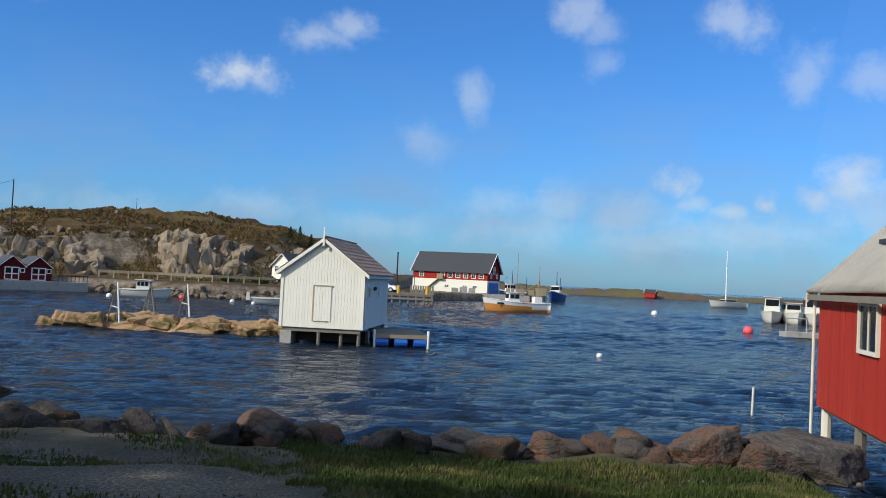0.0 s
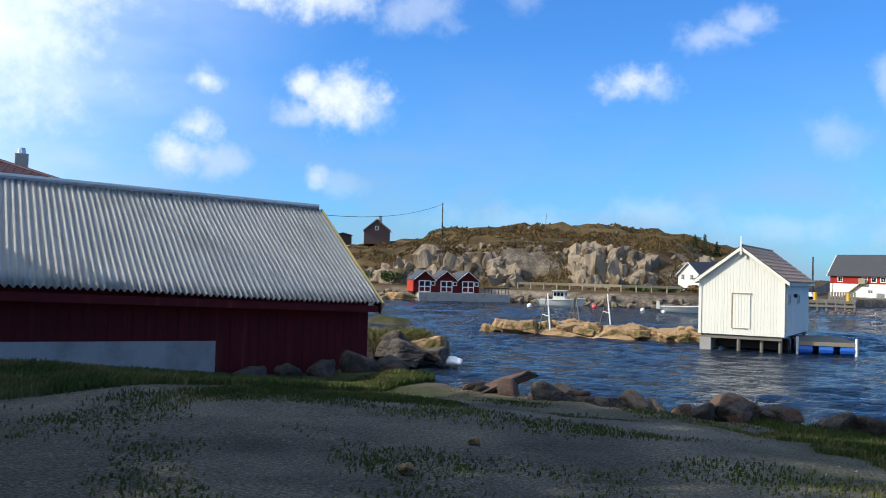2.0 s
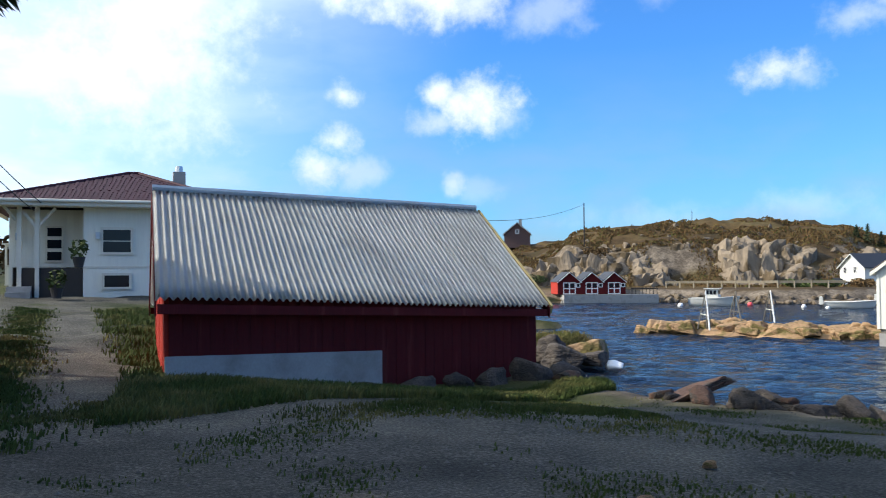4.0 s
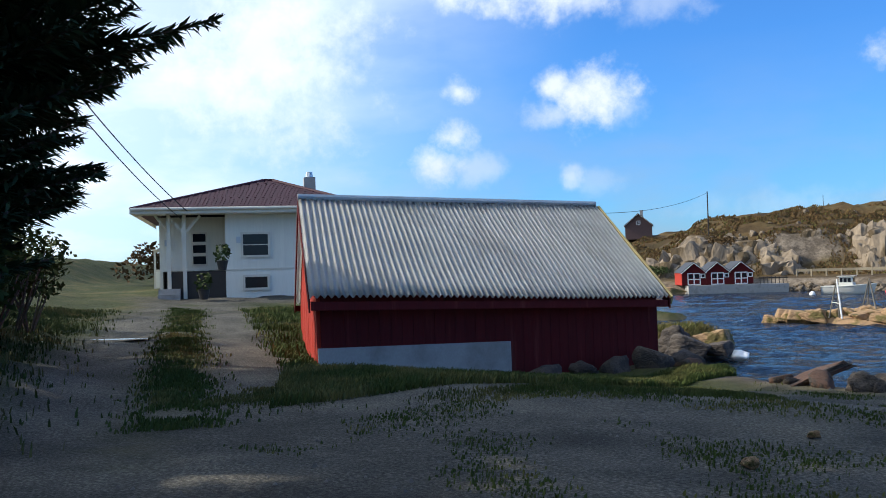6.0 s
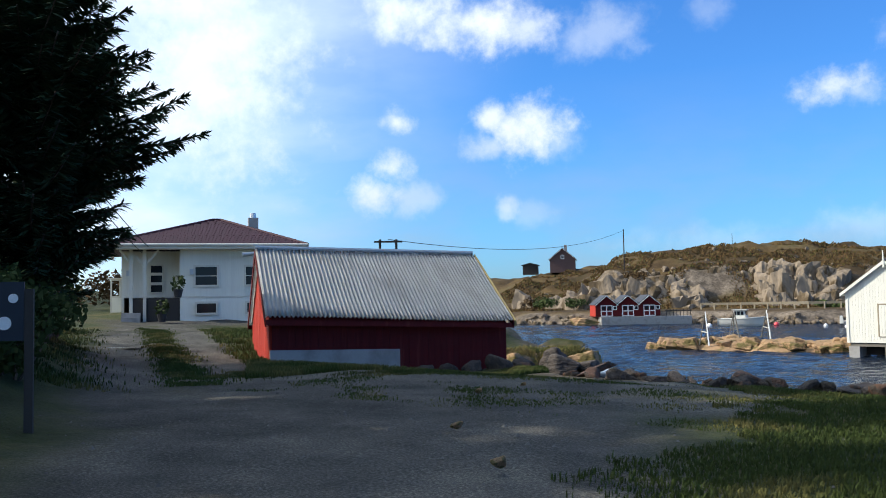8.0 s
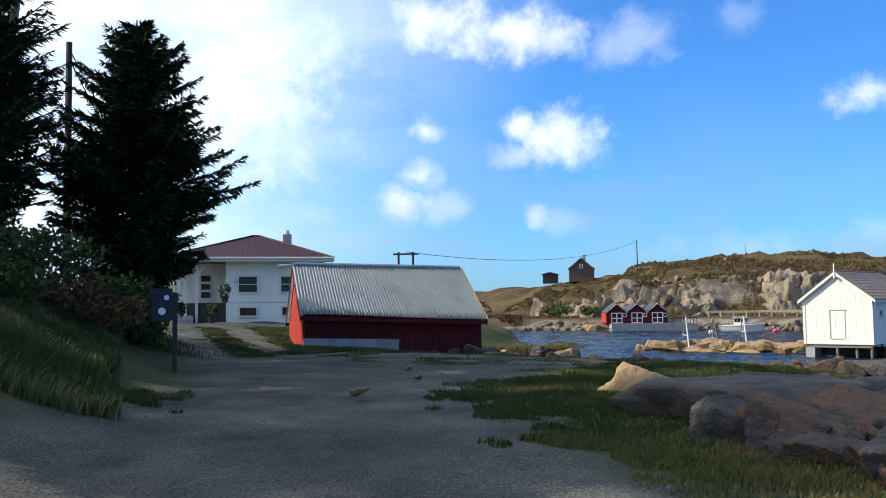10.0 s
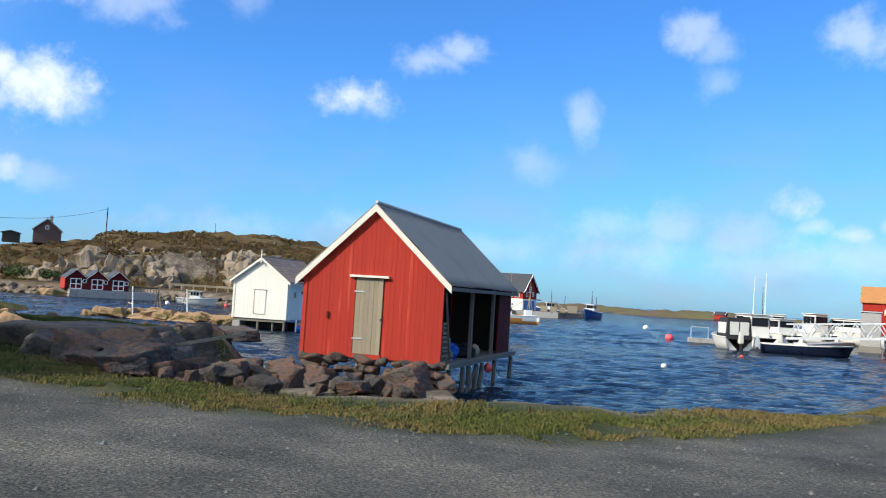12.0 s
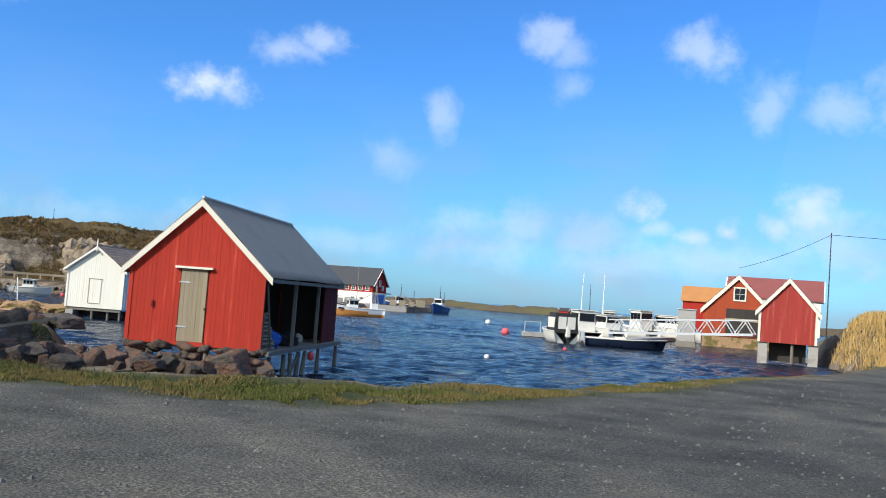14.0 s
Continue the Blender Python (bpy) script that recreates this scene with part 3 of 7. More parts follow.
def ground_material():
    m = bpy.data.materials.new("ground")
    m.use_nodes = True
    nt = m.node_tree
    N, K = nt.nodes.new, nt.links.new
    bsdf = nt.nodes["Principled BSDF"]
    bsdf.inputs["Roughness"].default_value = 0.92
    bsdf.inputs["Specular IOR Level"].default_value = 0.2
    co = N("ShaderNodeTexCoord")

    def nz(scale, detail=5.0, rough=0.6):
        n = N("ShaderNodeTexNoise")
        n.inputs["Scale"].default_value, n.inputs["Detail"].default_value, n.inputs["Roughness"].default_value = scale, detail, rough
        K(co.outputs["Object"], n.inputs["Vector"])
        return n.outputs["Fac"]

    def ramp(fac, stops):
        r = N("ShaderNodeValToRGB")
        while len(r.color_ramp.elements) < len(stops):
            r.color_ramp.elements.new(0.5)
        for e, (p, c) in zip(r.color_ramp.elements, stops):
            e.position, e.color = p, (*c, 1)
        K(fac, r.inputs[0])
        return r.outputs[0]

    def mix(fac, a, b, kind="MIX"):
        x = N("ShaderNodeMix")
        x.data_type, x.blend_type = "RGBA", kind
        for s, v in (("Factor", fac), ("A", a), ("B", b)):
            if isinstance(v, (int, float)):
                x.inputs[s].default_value = v
            else:
                K(v, x.inputs[s])
        return x.outputs["Result"]

    def attr(name):
        a = N("ShaderNodeAttribute")
        a.attribute_name = name
        return a.outputs["Fac"]

    grass = ramp(nz(0.55, 6), [(0.30, (0.026, 0.036, 0.010)), (0.48, (0.046, 0.058, 0.015)), (0.62, (0.085, 0.080, 0.028)), (0.78, (0.14, 0.11, 0.05))])
    grass = mix(0.6, grass, ramp(nz(9, 4), [(0.3, (0.35, 0.35, 0.35)), (0.7, (1, 1, 1))]), "MULTIPLY")
    heath = ramp(nz(0.10, 7), [(0.30, (0.045, 0.038, 0.016)), (0.45, (0.085, 0.054, 0.024)), (0.56, (0.125, 0.082, 0.032)), (0.70, (0.135, 0.108, 0.045))])
    heath = mix(0.75, heath, ramp(nz(0.9, 5), [(0.3, (0.3, 0.3, 0.3)), (0.7, (1, 1, 1))]), "MULTIPLY")
    gravel = ramp(nz(0.9, 5), [(0.3, (0.048, 0.047, 0.042)), (0.5, (0.082, 0.079, 0.070)), (0.7, (0.120, 0.112, 0.094))])
    gravel = mix(0.65, gravel, ramp(nz(42, 3), [(0.34, (0.2, 0.2, 0.2)), (0.52, (0.9, 0.9, 0.9)), (0.66, (2.2, 2.2, 2.1))]), "MULTIPLY")
    gravel = mix(0.8, gravel, ramp(nz(0.22, 4), [(0.36, (0.62, 0.62, 0.60)), (0.5, (0.95, 0.95, 0.92)), (0.64, (1.3, 1.28, 1.22))]), "MULTIPLY")
    rock = ramp(nz(0.42, 8, 0.68), [(0.32, (0.07, 0.058, 0.045)), (0.47, (0.15, 0.12, 0.09)), (0.6, (0.27, 0.22, 0.165)), (0.75, (0.34, 0.28, 0.22))])
    rock = mix(0.6, rock, ramp(nz(3.1, 6), [(0.34, (0.25, 0.24, 0.22)), (0.6, (1, 1, 1))]), "MULTIPLY")
    col = mix(attr("heath"), grass, heath)
    col = mix(attr("gravel"), col, gravel)
    col = mix(attr("rocky"), col, rock)
    K(col, bsdf.inputs["Base Color"])
    hh = N("ShaderNodeMath")
    hh.operation = "ADD"
    K(nz(22, 5), hh.inputs[0])
    K(nz(1.4, 6), hh.inputs[1])
    b = N("ShaderNodeBump")
    b.inputs["Strength"].default_value, b.inputs["Distance"].default_value = 0.8, 0.06
    K(hh.outputs[0], b.inputs["Height"])
    K(b.outputs[0], bsdf.inputs["Normal"])
    return m


build_ground()


def water_material():
    m = bpy.data.materials.new("sea_water")
    m.use_nodes = True
    nt = m.node_tree
    N, K = nt.nodes.new, nt.links.new
    bsdf = nt.nodes["Principled BSDF"]
    bsdf.inputs["Base Color"].default_value = (0.0015, 0.011, 0.030, 1)
    bsdf.inputs["Roughness"].default_value = 0.09
    bsdf.inputs["IOR"].default_value = 1.33
    co = N("ShaderNodeTexCoord")
    last = None
    for scale, stretch, turn, amount, detail in ((0.8, (1.0, 2.0, 1), 14, 0.12, 3.0), (2.8, (1.0, 2.2, 1), 8, 0.20, 6.0), (7.5, (1, 1.8, 1), 22, 0.09, 4.0)):
        mp = N("ShaderNodeMapping")
        mp.inputs["Scale"].default_value = stretch
        mp.inputs["Rotation"].default_value = (0, 0, radians(turn))
        K(co.outputs["Object"], mp.inputs["Vector"])
        n = N("ShaderNodeTexNoise")
        n.inputs["Scale"].default_value, n.inputs["Detail"].default_value = scale, detail
        n.inputs["Roughness"].default_value = 0.55
        K(mp.outputs[0], n.inputs["Vector"])
        mul = N("ShaderNodeMath")
        mul.operation = "MULTIPLY_ADD"
        K(n.outputs["Fac"], mul.inputs[0])
        mul.inputs[1].default_value = amount
        if last:
            K(last, mul.inputs[2])
        last = mul.outputs[0]
    b = N("ShaderNodeBump")
    b.inputs["Strength"].default_value, b.inputs["Distance"].default_value = 1.0, 2.4
    K(last, b.inputs["Height"])
    K(b.outputs[0], bsdf.inputs["Normal"])
    return m


def wave_height(px, py):
    """Wind ripples: many short waves running with the breeze."""
    rng = random.Random(17)
    h = np.zeros(px.shape)
    for k in range(30):
        length = 0.62 * (1.08 ** (k % 15)) * rng.uniform(0.9, 1.1)
        a = radians(74) + rng.gauss(0, 0.36)
        phase = rng.uniform(0, 6.28)
        h += 0.0068 * length ** 0.9 * np.sin(2 * math.pi / length * (px * math.cos(a) + py * math.sin(a)) + phase)
    gust = 0.75 + 0.45 * np.sin(px * 0.11 + 1.3 * np.sin(py * 0.07)) * np.sin(py * 0.09 + 0.8)
    crest = h * gust
    return crest + 0.9 * np.clip(crest, 0, 1) ** 2 * 4


def build_water():
    xs = stretch_axis(-26, 36, 0.27, -90, 80, 0.9, 3500)
    ys = stretch_axis(-4, 62, 0.25, -20, 150, 0.7, 3500)
    gx, gy = np.meshgrid(xs, ys)
    fade = smoothstep(230, 90, np.hypot(gx, gy))
    gz = wave_height(gx, gy) * fade
    nx, ny = len(xs), len(ys)
    idx = np.arange(nx * ny).reshape(ny, nx)
    faces = np.stack([idx[:-1, :-1], idx[:-1, 1:], idx[1:, 1:], idx[1:, :-1]], -1).reshape(-1, 4)
    me = bpy.data.meshes.new("water")
    me.from_pydata(np.stack([gx.ravel(), gy.ravel(), gz.ravel()], 1).tolist(), [], faces.tolist())
    me.polygons.foreach_set("use_smooth", [True] * len(me.polygons))
    me.materials.append(water_material())
    tagged(new("water", me), "dark blue rippled sea water of a sheltered harbour", "water", kind="structure")


build_water()


# ---------------------------------------------------------------- rocks
def boulder(seed, level=3, rough=0.05, flat=0.85, smooth=True):
    """A jointed block: a fine ball cut back by a skewed set of planes, with worn arrises and a rough skin."""
    rng = random.Random(seed)
    planes = []
    turn = Euler((rng.uniform(-0.5, 0.5), rng.uniform(-0.5, 0.5), rng.uniform(0, 3.1))).to_matrix()
    for axis in ((1, 0, 0), (-1, 0, 0), (0, 1, 0), (0, -1, 0), (0, 0, 1), (0, 0, -1)):
        n = turn @ Vector(axis) + Vector((rng.gauss(0, 0.22), rng.gauss(0, 0.22), rng.gauss(0, 0.22)))
        planes.append((n.normalized(), rng.uniform(0.55, 0.95)))
    for _ in range(3):
        n = Vector((rng.gauss(0, 1), rng.gauss(0, 1), rng.gauss(0, 1))).normalized()
        planes.append((n, rng.uniform(0.70, 1.0)))
    bm = bmesh.new()
    bmesh.ops.create_icosphere(bm, subdivisions=level, radius=1.0)
    off = Vector((rng.uniform(0, 90), rng.uniform(0, 90), rng.uniform(0, 90)))
    for v in bm.verts:
        d = v.co.normalized()
        cut = sorted(h / max(d.dot(n), 0.05) for n, h in planes)
        r = min(1.45, cut[0] - 0.022 * max(0.0, 1 - (cut[1] - cut[0]) / 0.07))
        p = d * r
        p *= 1 + rough * noise.fractal(p * 1.6 + off, 0.9, 2.0, 3) + 0.06 * noise.fractal(p * 4.0 + off, 0.7, 2.1, 5)
        p.z *= flat
        v.co = p
    me = bpy.data.meshes.new("boulder")
    bm.to_mesh(me)
    bm.free()
    me.polygons.foreach_set("use_smooth", [smooth] * len(me.polygons))
    return me


BOULDERS = [boulder(i) for i in range(9)]
FINE_BOULDERS = [boulder(40 + i, level=5) for i in range(9)]
for me in BOULDERS + FINE_BOULDERS:
    me.materials.append(ROCK_PINK)


def height_at(x, y):
    return float(ground_height(np.array([float(x)]), np.array([float(y)]), False)[0])


def rock(me, x, y, z, sx, sy, sz, turn, tilt=0.0, mat=None, name="boulder", label="", group="", category="rock"):
    ob = new(name, me)
    ob.matrix_world = Matrix.LocRotScale((x, y, z), Euler((radians(tilt), radians(tilt * 0.6), radians(turn))), (sx, sy, sz))
    if mat:
        ob.material_slots[0].link = "OBJECT"
        ob.material_slots[0].material = mat
    return tagged(ob, label, category, group)


# ---------------------------------------------------------------- gabled buildings
def board_wall(root, name, mm, x0, x1, low, high, wall, wide, rng, skip=None):
    """A wall of upright boards nailed on a thin backing; each board is a piece of its own."""
    n = max(1, round((x1 - x0) / wide))
    w = (x1 - x0) / n
    xs = [x0 + (x1 - x0) * i / 2 for i in range(3)]
    bm = bmesh.new()
    cells = [(xs[0], xs[1]), (xs[1], xs[2])]
    if skip:
        cells = [(x0, skip[0]), (skip[0], skip[1]), (skip[1], x1)]
    for a, b in cells:
        lo = skip[3] if skip and a == skip[0] else None
        for p, q in ((a, (a + b) / 2), ((a + b) / 2, b)):
            pa, qa = (lo, lo) if lo else (low(p), low(q))
            mid = [(p, pa), (q, qa), (q, high(q)), (p, high(p))]
            vs = [bm.verts.new((x, y, z)) for y in (0.0, 0.03) for x, z in mid]
            for f in ((0, 1, 2, 3), (7, 6, 5, 4), (0, 4, 5, 1), (1, 5, 6, 2), (2, 6, 7, 3), (3, 7, 4, 0)):
                bm.faces.new([vs[i] for i in f])
    bm.transform(mm)
    back = part(name, bm, wall, root)
    for i in range(n):
        one = boards(bmesh.new(), x0 + i * w, x0 + (i + 1) * w, low, high, -0.002, wide=w, rng=rng, skip=skip)
        if len(one.verts):
            one.transform(mm)
            part("board", one, wall, back)
        else:
            one.free()
    return back


def gable_house(name, m, W, L, z0, ze, za, wall, label, category, roof_mat, trim, over=0.25, front=0.2, board=0.14, seed=1, roof="sheet",
                door=None, group="", sides=True, roof_thick=0.06, pitch=0.146, skip=None, right_wall=True, finial=False, front_mat=None, drop=0.17, eaves=None):
    """A gabled building: local x across the front gable (centred), y back from it. z0 floor, ze top of the side walls, za ridge."""
    root = thing(name, m, label, category, group)
    rng = random.Random(seed)
    top = lambda x: za - (za - ze) * abs(x) / (W / 2)
    bot = lambda x: z0 + 0.0 * x
    eye4 = Matrix.Identity(4)
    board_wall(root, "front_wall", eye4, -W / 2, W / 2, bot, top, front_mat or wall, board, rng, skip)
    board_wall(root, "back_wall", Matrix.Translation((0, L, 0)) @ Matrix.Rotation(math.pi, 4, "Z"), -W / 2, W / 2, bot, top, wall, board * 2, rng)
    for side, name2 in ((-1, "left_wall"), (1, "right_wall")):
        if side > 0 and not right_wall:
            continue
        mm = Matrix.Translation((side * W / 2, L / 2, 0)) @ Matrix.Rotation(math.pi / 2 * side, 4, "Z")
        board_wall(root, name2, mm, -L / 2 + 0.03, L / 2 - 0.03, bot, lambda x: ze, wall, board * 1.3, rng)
    slope = (za - ze) / (W / 2)
    run = W / 2 + over
    for side in (-1, 1):
        length = L + front * 2
        if roof == "sheet":
            bm = sheet_roof(length, run, run * slope, pitch=pitch)
        else:
            bm = tile_roof(length, run, run * slope, roof)
        # local x of the sheet runs back along the house
        if side > 0:
            mm = Matrix.Translation((0, L + front, za + roof_thick)) @ Matrix.Rotation(-math.pi / 2, 4, "Z")
        else:
            mm = Matrix.Translation((0, -front, za + roof_thick)) @ Matrix.Rotation(math.pi / 2, 4, "Z")
        bm.transform(mm)
        part("roof_slope", bm, roof_mat, root, smooth=roof == "sheet")
        # barge boards and eaves board
        for y in (-front - 0.012, L + front - 0.012):
            bm = bmesh.new()
            x1, zz = side * run, za - run * slope
            pts = [(0, za + 0.03), (x1, zz + 0.03), (x1, zz + 0.03 - drop), (0, za + 0.03 - drop)]
            vs = [bm.verts.new((px, y + dy, pz)) for dy in (0, 0.025) for px, pz in pts]
            for f in ((0, 1, 2, 3), (7, 6, 5, 4), (0, 4, 5, 1), (1, 5, 6, 2), (2, 6, 7, 3), (3, 7, 4, 0)):
                bm.faces.new([vs[i] for i in f])
            bmesh.ops.recalc_face_normals(bm, faces=bm.faces[:])
            part("bargeboard", bm, trim, root)
        xe = side * (run - 0.02)
        part("eaves_board", boxes((min(xe, xe - side * 0.025), max(xe, xe - side * 0.025), -front + 0.02, L + front - 0.04, za - run * slope - 0.11, za - run * slope + 0.005)), eaves or trim, root)
    part("ridge_cap", tube(bmesh.new(), (0, -front, za + roof_thick + 0.03), (0, L + front, za + roof_thick + 0.03), 0.05, n=6), roof_mat, root)
    if finial:
        part("finial", beam(bmesh.new(), (0, -front - 0.03, za - 0.35), (0, -front - 0.03, za + 0.5), 0.09, 0.04, 0.5), trim, root)
    return root


def tile_roof(length, run, rise, kind):
    """Rows of lapped tiles: kind is (columns per metre, rows)."""
    per, rows = kind
    bm = bmesh.new()
    cols = max(2, int(length * per))
    w = length / cols
    for j in range(rows):
        s0, s1 = j / rows, (j + 1) / rows + 0.02
        for i in range(cols):
            x0, x1 = i * w, (i + 1) * w
            lift = 0.035
            vs = []
            for s, up in ((s0, 0.0), (min(s1, 1.01), lift)):
                for x, hump in ((x0, 0.0), ((x0 + x1) / 2, 0.03), (x1, 0.0)):
                    vs.append(bm.verts.new((x, run * s, -rise * s + up + hump)))
            bm.faces.new((vs[0], vs[1], vs[4], vs[3]))
            bm.faces.new((vs[1], vs[2], vs[5], vs[4]))
            base = [bm.verts.new((x, run * min(s1, 1.01), -rise * min(s1, 1.01) - 0.02)) for x in (x0, x1)]
            bm.faces.new((vs[3], vs[4], vs[5], base[1], base[0]))
    under = [bm.verts.new(c) for c in ((0, 0, -0.03), (length, 0, -0.03), (length, run, -rise - 0.03), (0, run, -rise - 0.03))]
    bm.faces.new(under[::-1])
    return bm


def small_window(parent, m, w, h, mat=None, bars=(1, 1), frame_w=0.07):
    """A framed window in the plane local y=0, facing -y, from the sill's middle."""
    mat = mat or TRIM
    fr = boxes((-w / 2 - frame_w, -w / 2, -0.05, 0.02, -frame_w, h + frame_w), (w / 2, w / 2 + frame_w, -0.05, 0.02, -frame_w, h + frame_w),
               (-w / 2, w / 2, -0.05, 0.02, -frame_w, 0), (-w / 2, w / 2, -0.05, 0.02, h, h + frame_w), m=m)
    win = part("window", fr, mat, parent)
    nx, nz = bars
    dims = [(-w / 2 + w * i / (nx + 1) - 0.016, -w / 2 + w * i / (nx + 1) + 0.016, -0.035, 0.0, 0, h) for i in range(1, nx + 1)]
    dims += [(-w / 2, w / 2, -0.033, 0.0, h * i / (nz + 1) - 0.016, h * i / (nz + 1) + 0.016) for i in range(1, nz + 1)]
    if dims:
        part("glazing_bar", boxes(*dims, m=m), mat, win)
    part("pane", boxes((-w / 2, w / 2, -0.014, 0.004, 0, h), m=m), GLASS, win)
    return win


def rot_frame(x, y, deg):
    return Matrix.Translation((x, y, 0)) @ Matrix.Rotation(radians(deg), 4, "Z")


# white boathouse on posts
white = gable_house("white_boathouse", rot_frame(-5.46, 41.05, -5.0), 3.72, 7.4, 0.74, 3.40, 4.80, WHITE,
                    "white vertical-boarded boathouse on short posts over the water", "boathouse", BROWNROOF, WHITE, over=0.28, front=0.22, seed=3,
                    roof=(3.2, 9), finial=True)
part("door_outline", boxes((-0.42, -0.36, -0.07, -0.02, 1.05, 2.62), (-0.42, 0.50, -0.07, -0.02, 2.62, 2.68), (-0.36, 0.34, -0.045, -0.02, 1.02, 1.06)), BARE, white, "weathered frame of a closed hatch door")
board_wall(white, "hatch_door", Matrix.Translation((0, -0.034, 0)), -0.355, 0.42, lambda x: 1.06, lambda x: 2.61, WHITE, 0.13, random.Random(2))
for k, (yy, ww) in enumerate(((1.3, 0.42), (3.9, 0.42))):
    small_window(white, Matrix.Translation((1.895, yy, 2.25)) @ Matrix.Rotation(math.pi / 2, 4, "Z"), ww, 0.36, TRIM, (1, 0))
part("corner_board", boxes((-1.93, -1.80, -0.06, -0.03, 0.74, 3.35)), WHITE, white)
part("corner_board", boxes((1.80, 1.93, -0.06, -0.03, 0.74, 3.35)), WHITE, white)
part("downpipe", tube(bmesh.new(), (1.98, 0.10, 0.9), (1.98, 0.10, 3.2), 0.035), TRIM, white, "white rain pipe")
part("lamp", lathe([(0.03, 0), (0.09, 0.05), (0.09, 0.16), (0.02, 0.2)], 8), DARKMETAL, white, "dark wall lamp").location = (1.98, 2.6, 2.5)
part("floor_beam", boxes((-1.8, 1.8, 0.05, 0.22, 0.55, 0.74)), GREYWOOD, white)
part("floor_beam", boxes((-1.8, 1.8, 7.1, 7.3, 0.55, 0.74)), GREYWOOD, white)
for px_, py_ in ((-0.1, 0.1), (0.9, 0.25), (1.72, 0.2), (-0.1, 3.5), (1.72, 2.4), (1.72, 4.6), (1.72, 7.0), (-1.6, 7.0), (0.0, 7.0)):
    part("post", tube(bmesh.new(), (px_, py_, -1.7), (px_, py_, 0.56), 0.09, 0.08), GREYWOOD, white)
part("stone_footing", boxes((-1.86, -1.35, 0.0, 1.6, -1.7, 0.55)), CONCRETE, white, "grey concrete footing")
part("dark_bracing", boxes((-1.3, 1.7, 0.9, 0.96, 0.1, 0.5), (-1.3, 1.7, 2.4, 2.46, 0.0, 0.55)), DARKWOOD, white)

# red boathouse with an open side on posts
RM = rot_frame(8.45, 9.28, -9.6)
RW, RL = 4.45, 9.2
red = gable_house("red_boathouse", RM, RW, RL, 1.0, 3.50, 5.58, RED, "red boarded boathouse with grey roof and one open side",
                  "boathouse", GREYROOF, TRIM, eaves=GREYWOOD, drop=0.22, over=0.26, front=0.16, seed=5, right_wall=False, skip=(-0.56, 0.36, 0.98, 3.40), pitch=0.11)
tagged(board_wall(red, "plank_door", Matrix.Translation((0, -0.012, 0)), -0.53, 0.33, lambda x: 1.12, lambda x: 3.38, BARE, 0.145, random.Random(9)), "tall unpainted weathered plank door")
part("door_sill", boxes((-0.58, 0.38, -0.05, 0.03, 0.98, 1.115)), RED, red)
part("door_hood", boxes((-0.72, 0.52, -0.14, -0.02, 3.40, 3.47)), TRIM, red, "pale board over the door")
for zz in (1.55, 2.95):
    part("hinge", boxes((-0.57, -0.22, -0.055, -0.04, zz, zz + 0.045)), METAL, red)
part("door_latch", boxes((0.30, 0.36, -0.075, -0.04, 2.12, 2.20)), DARKMETAL, red)
part("wall_hook", boxes((-1.42, -1.36, -0.08, -0.03, 2.12, 2.32)), RED_SHADED, red)
part("corner_board", boxes((-RW / 2 - 0.03, -RW / 2 + 0.10, -0.05, -0.02, 1.0, 3.45)), RED, red)
# open right side: posts, rail, inner floor, inner walls
part("inner_floor", boxes((-RW / 2 + 0.05, RW / 2 + 0.25, 0.1, RL - 0.1, 0.92, 1.0)), GREYWOOD, red)
for yy in (3.3, 6.3):
    part("open_side_post", boxes((RW / 2 - 0.06, RW / 2 + 0.05, yy - 0.06, yy + 0.06, 1.0, 3.45)), GREYWOOD, red)
part("eaves_beam", boxes((RW / 2 - 0.07, RW / 2 + 0.06, 0.05, RL - 0.05, 3.32, 3.50)), GREYWOOD, red)
part("edge_beam", boxes((RW / 2 + 0.14, RW / 2 + 0.28, -0.05, RL + 0.1, 0.87, 0.99)), GREYWOOD, red, "grey weathered edge beam of the floor")
board_wall(red, "side_panel", Matrix.Translation((RW / 2, 8.15, 0)) @ Matrix.Rotation(math.pi / 2, 4, "Z"), -1.0, 1.0, lambda x: 1.0, lambda x: 3.4, RED_SHADED, 0.14, random.Random(4))
part("leaning_pole", beam(bmesh.new(), (RW / 2 + 0.02, 0.9, 1.0), (RW / 2 + 0.02, 0.15, 3.1), 0.05), GREYWOOD, red)
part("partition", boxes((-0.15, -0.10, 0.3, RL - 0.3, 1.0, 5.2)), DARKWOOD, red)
# dark panels over the red end walls imitate the shade inside
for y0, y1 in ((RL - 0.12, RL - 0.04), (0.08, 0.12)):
    part("inner_lining", boxes((-0.1, RW / 2 - 0.08, y0, y1, 1.0, 3.5)), DARKWOOD, red, "dark panel standing in for the shade on the inner end wall")
for yy, lean in ((0.35, 0.0), (1.9, 0.15), (2.6, 0.4), (3.6, -0.2), (4.4, -0.45), (6.2, 0.0), (8.9, 0.0)):
    part("support_post", tube(bmesh.new(), (RW / 2 + 0.12 + 0.1 * lean, yy + lean, -1.7), (RW / 2 + 0.18, yy, 0.82), 0.085, 0.075), GREYWOOD, red)
for yy in (1.5, 4.5, 6.5, 8.9):
    part("support_post", tube(bmesh.new(), (-RW / 2 + 0.12, yy, -1.7), (-RW / 2 + 0.12, yy, 0.95), 0.11, 0.10), TRIM if yy > 8 else GREYWOOD, red)
part("brace", beam(bmesh.new(), (RW / 2 + 0.18, 1.9, -0.4), (RW / 2 + 0.18, 3.6, 0.8), 0.08), GREYWOOD, red)
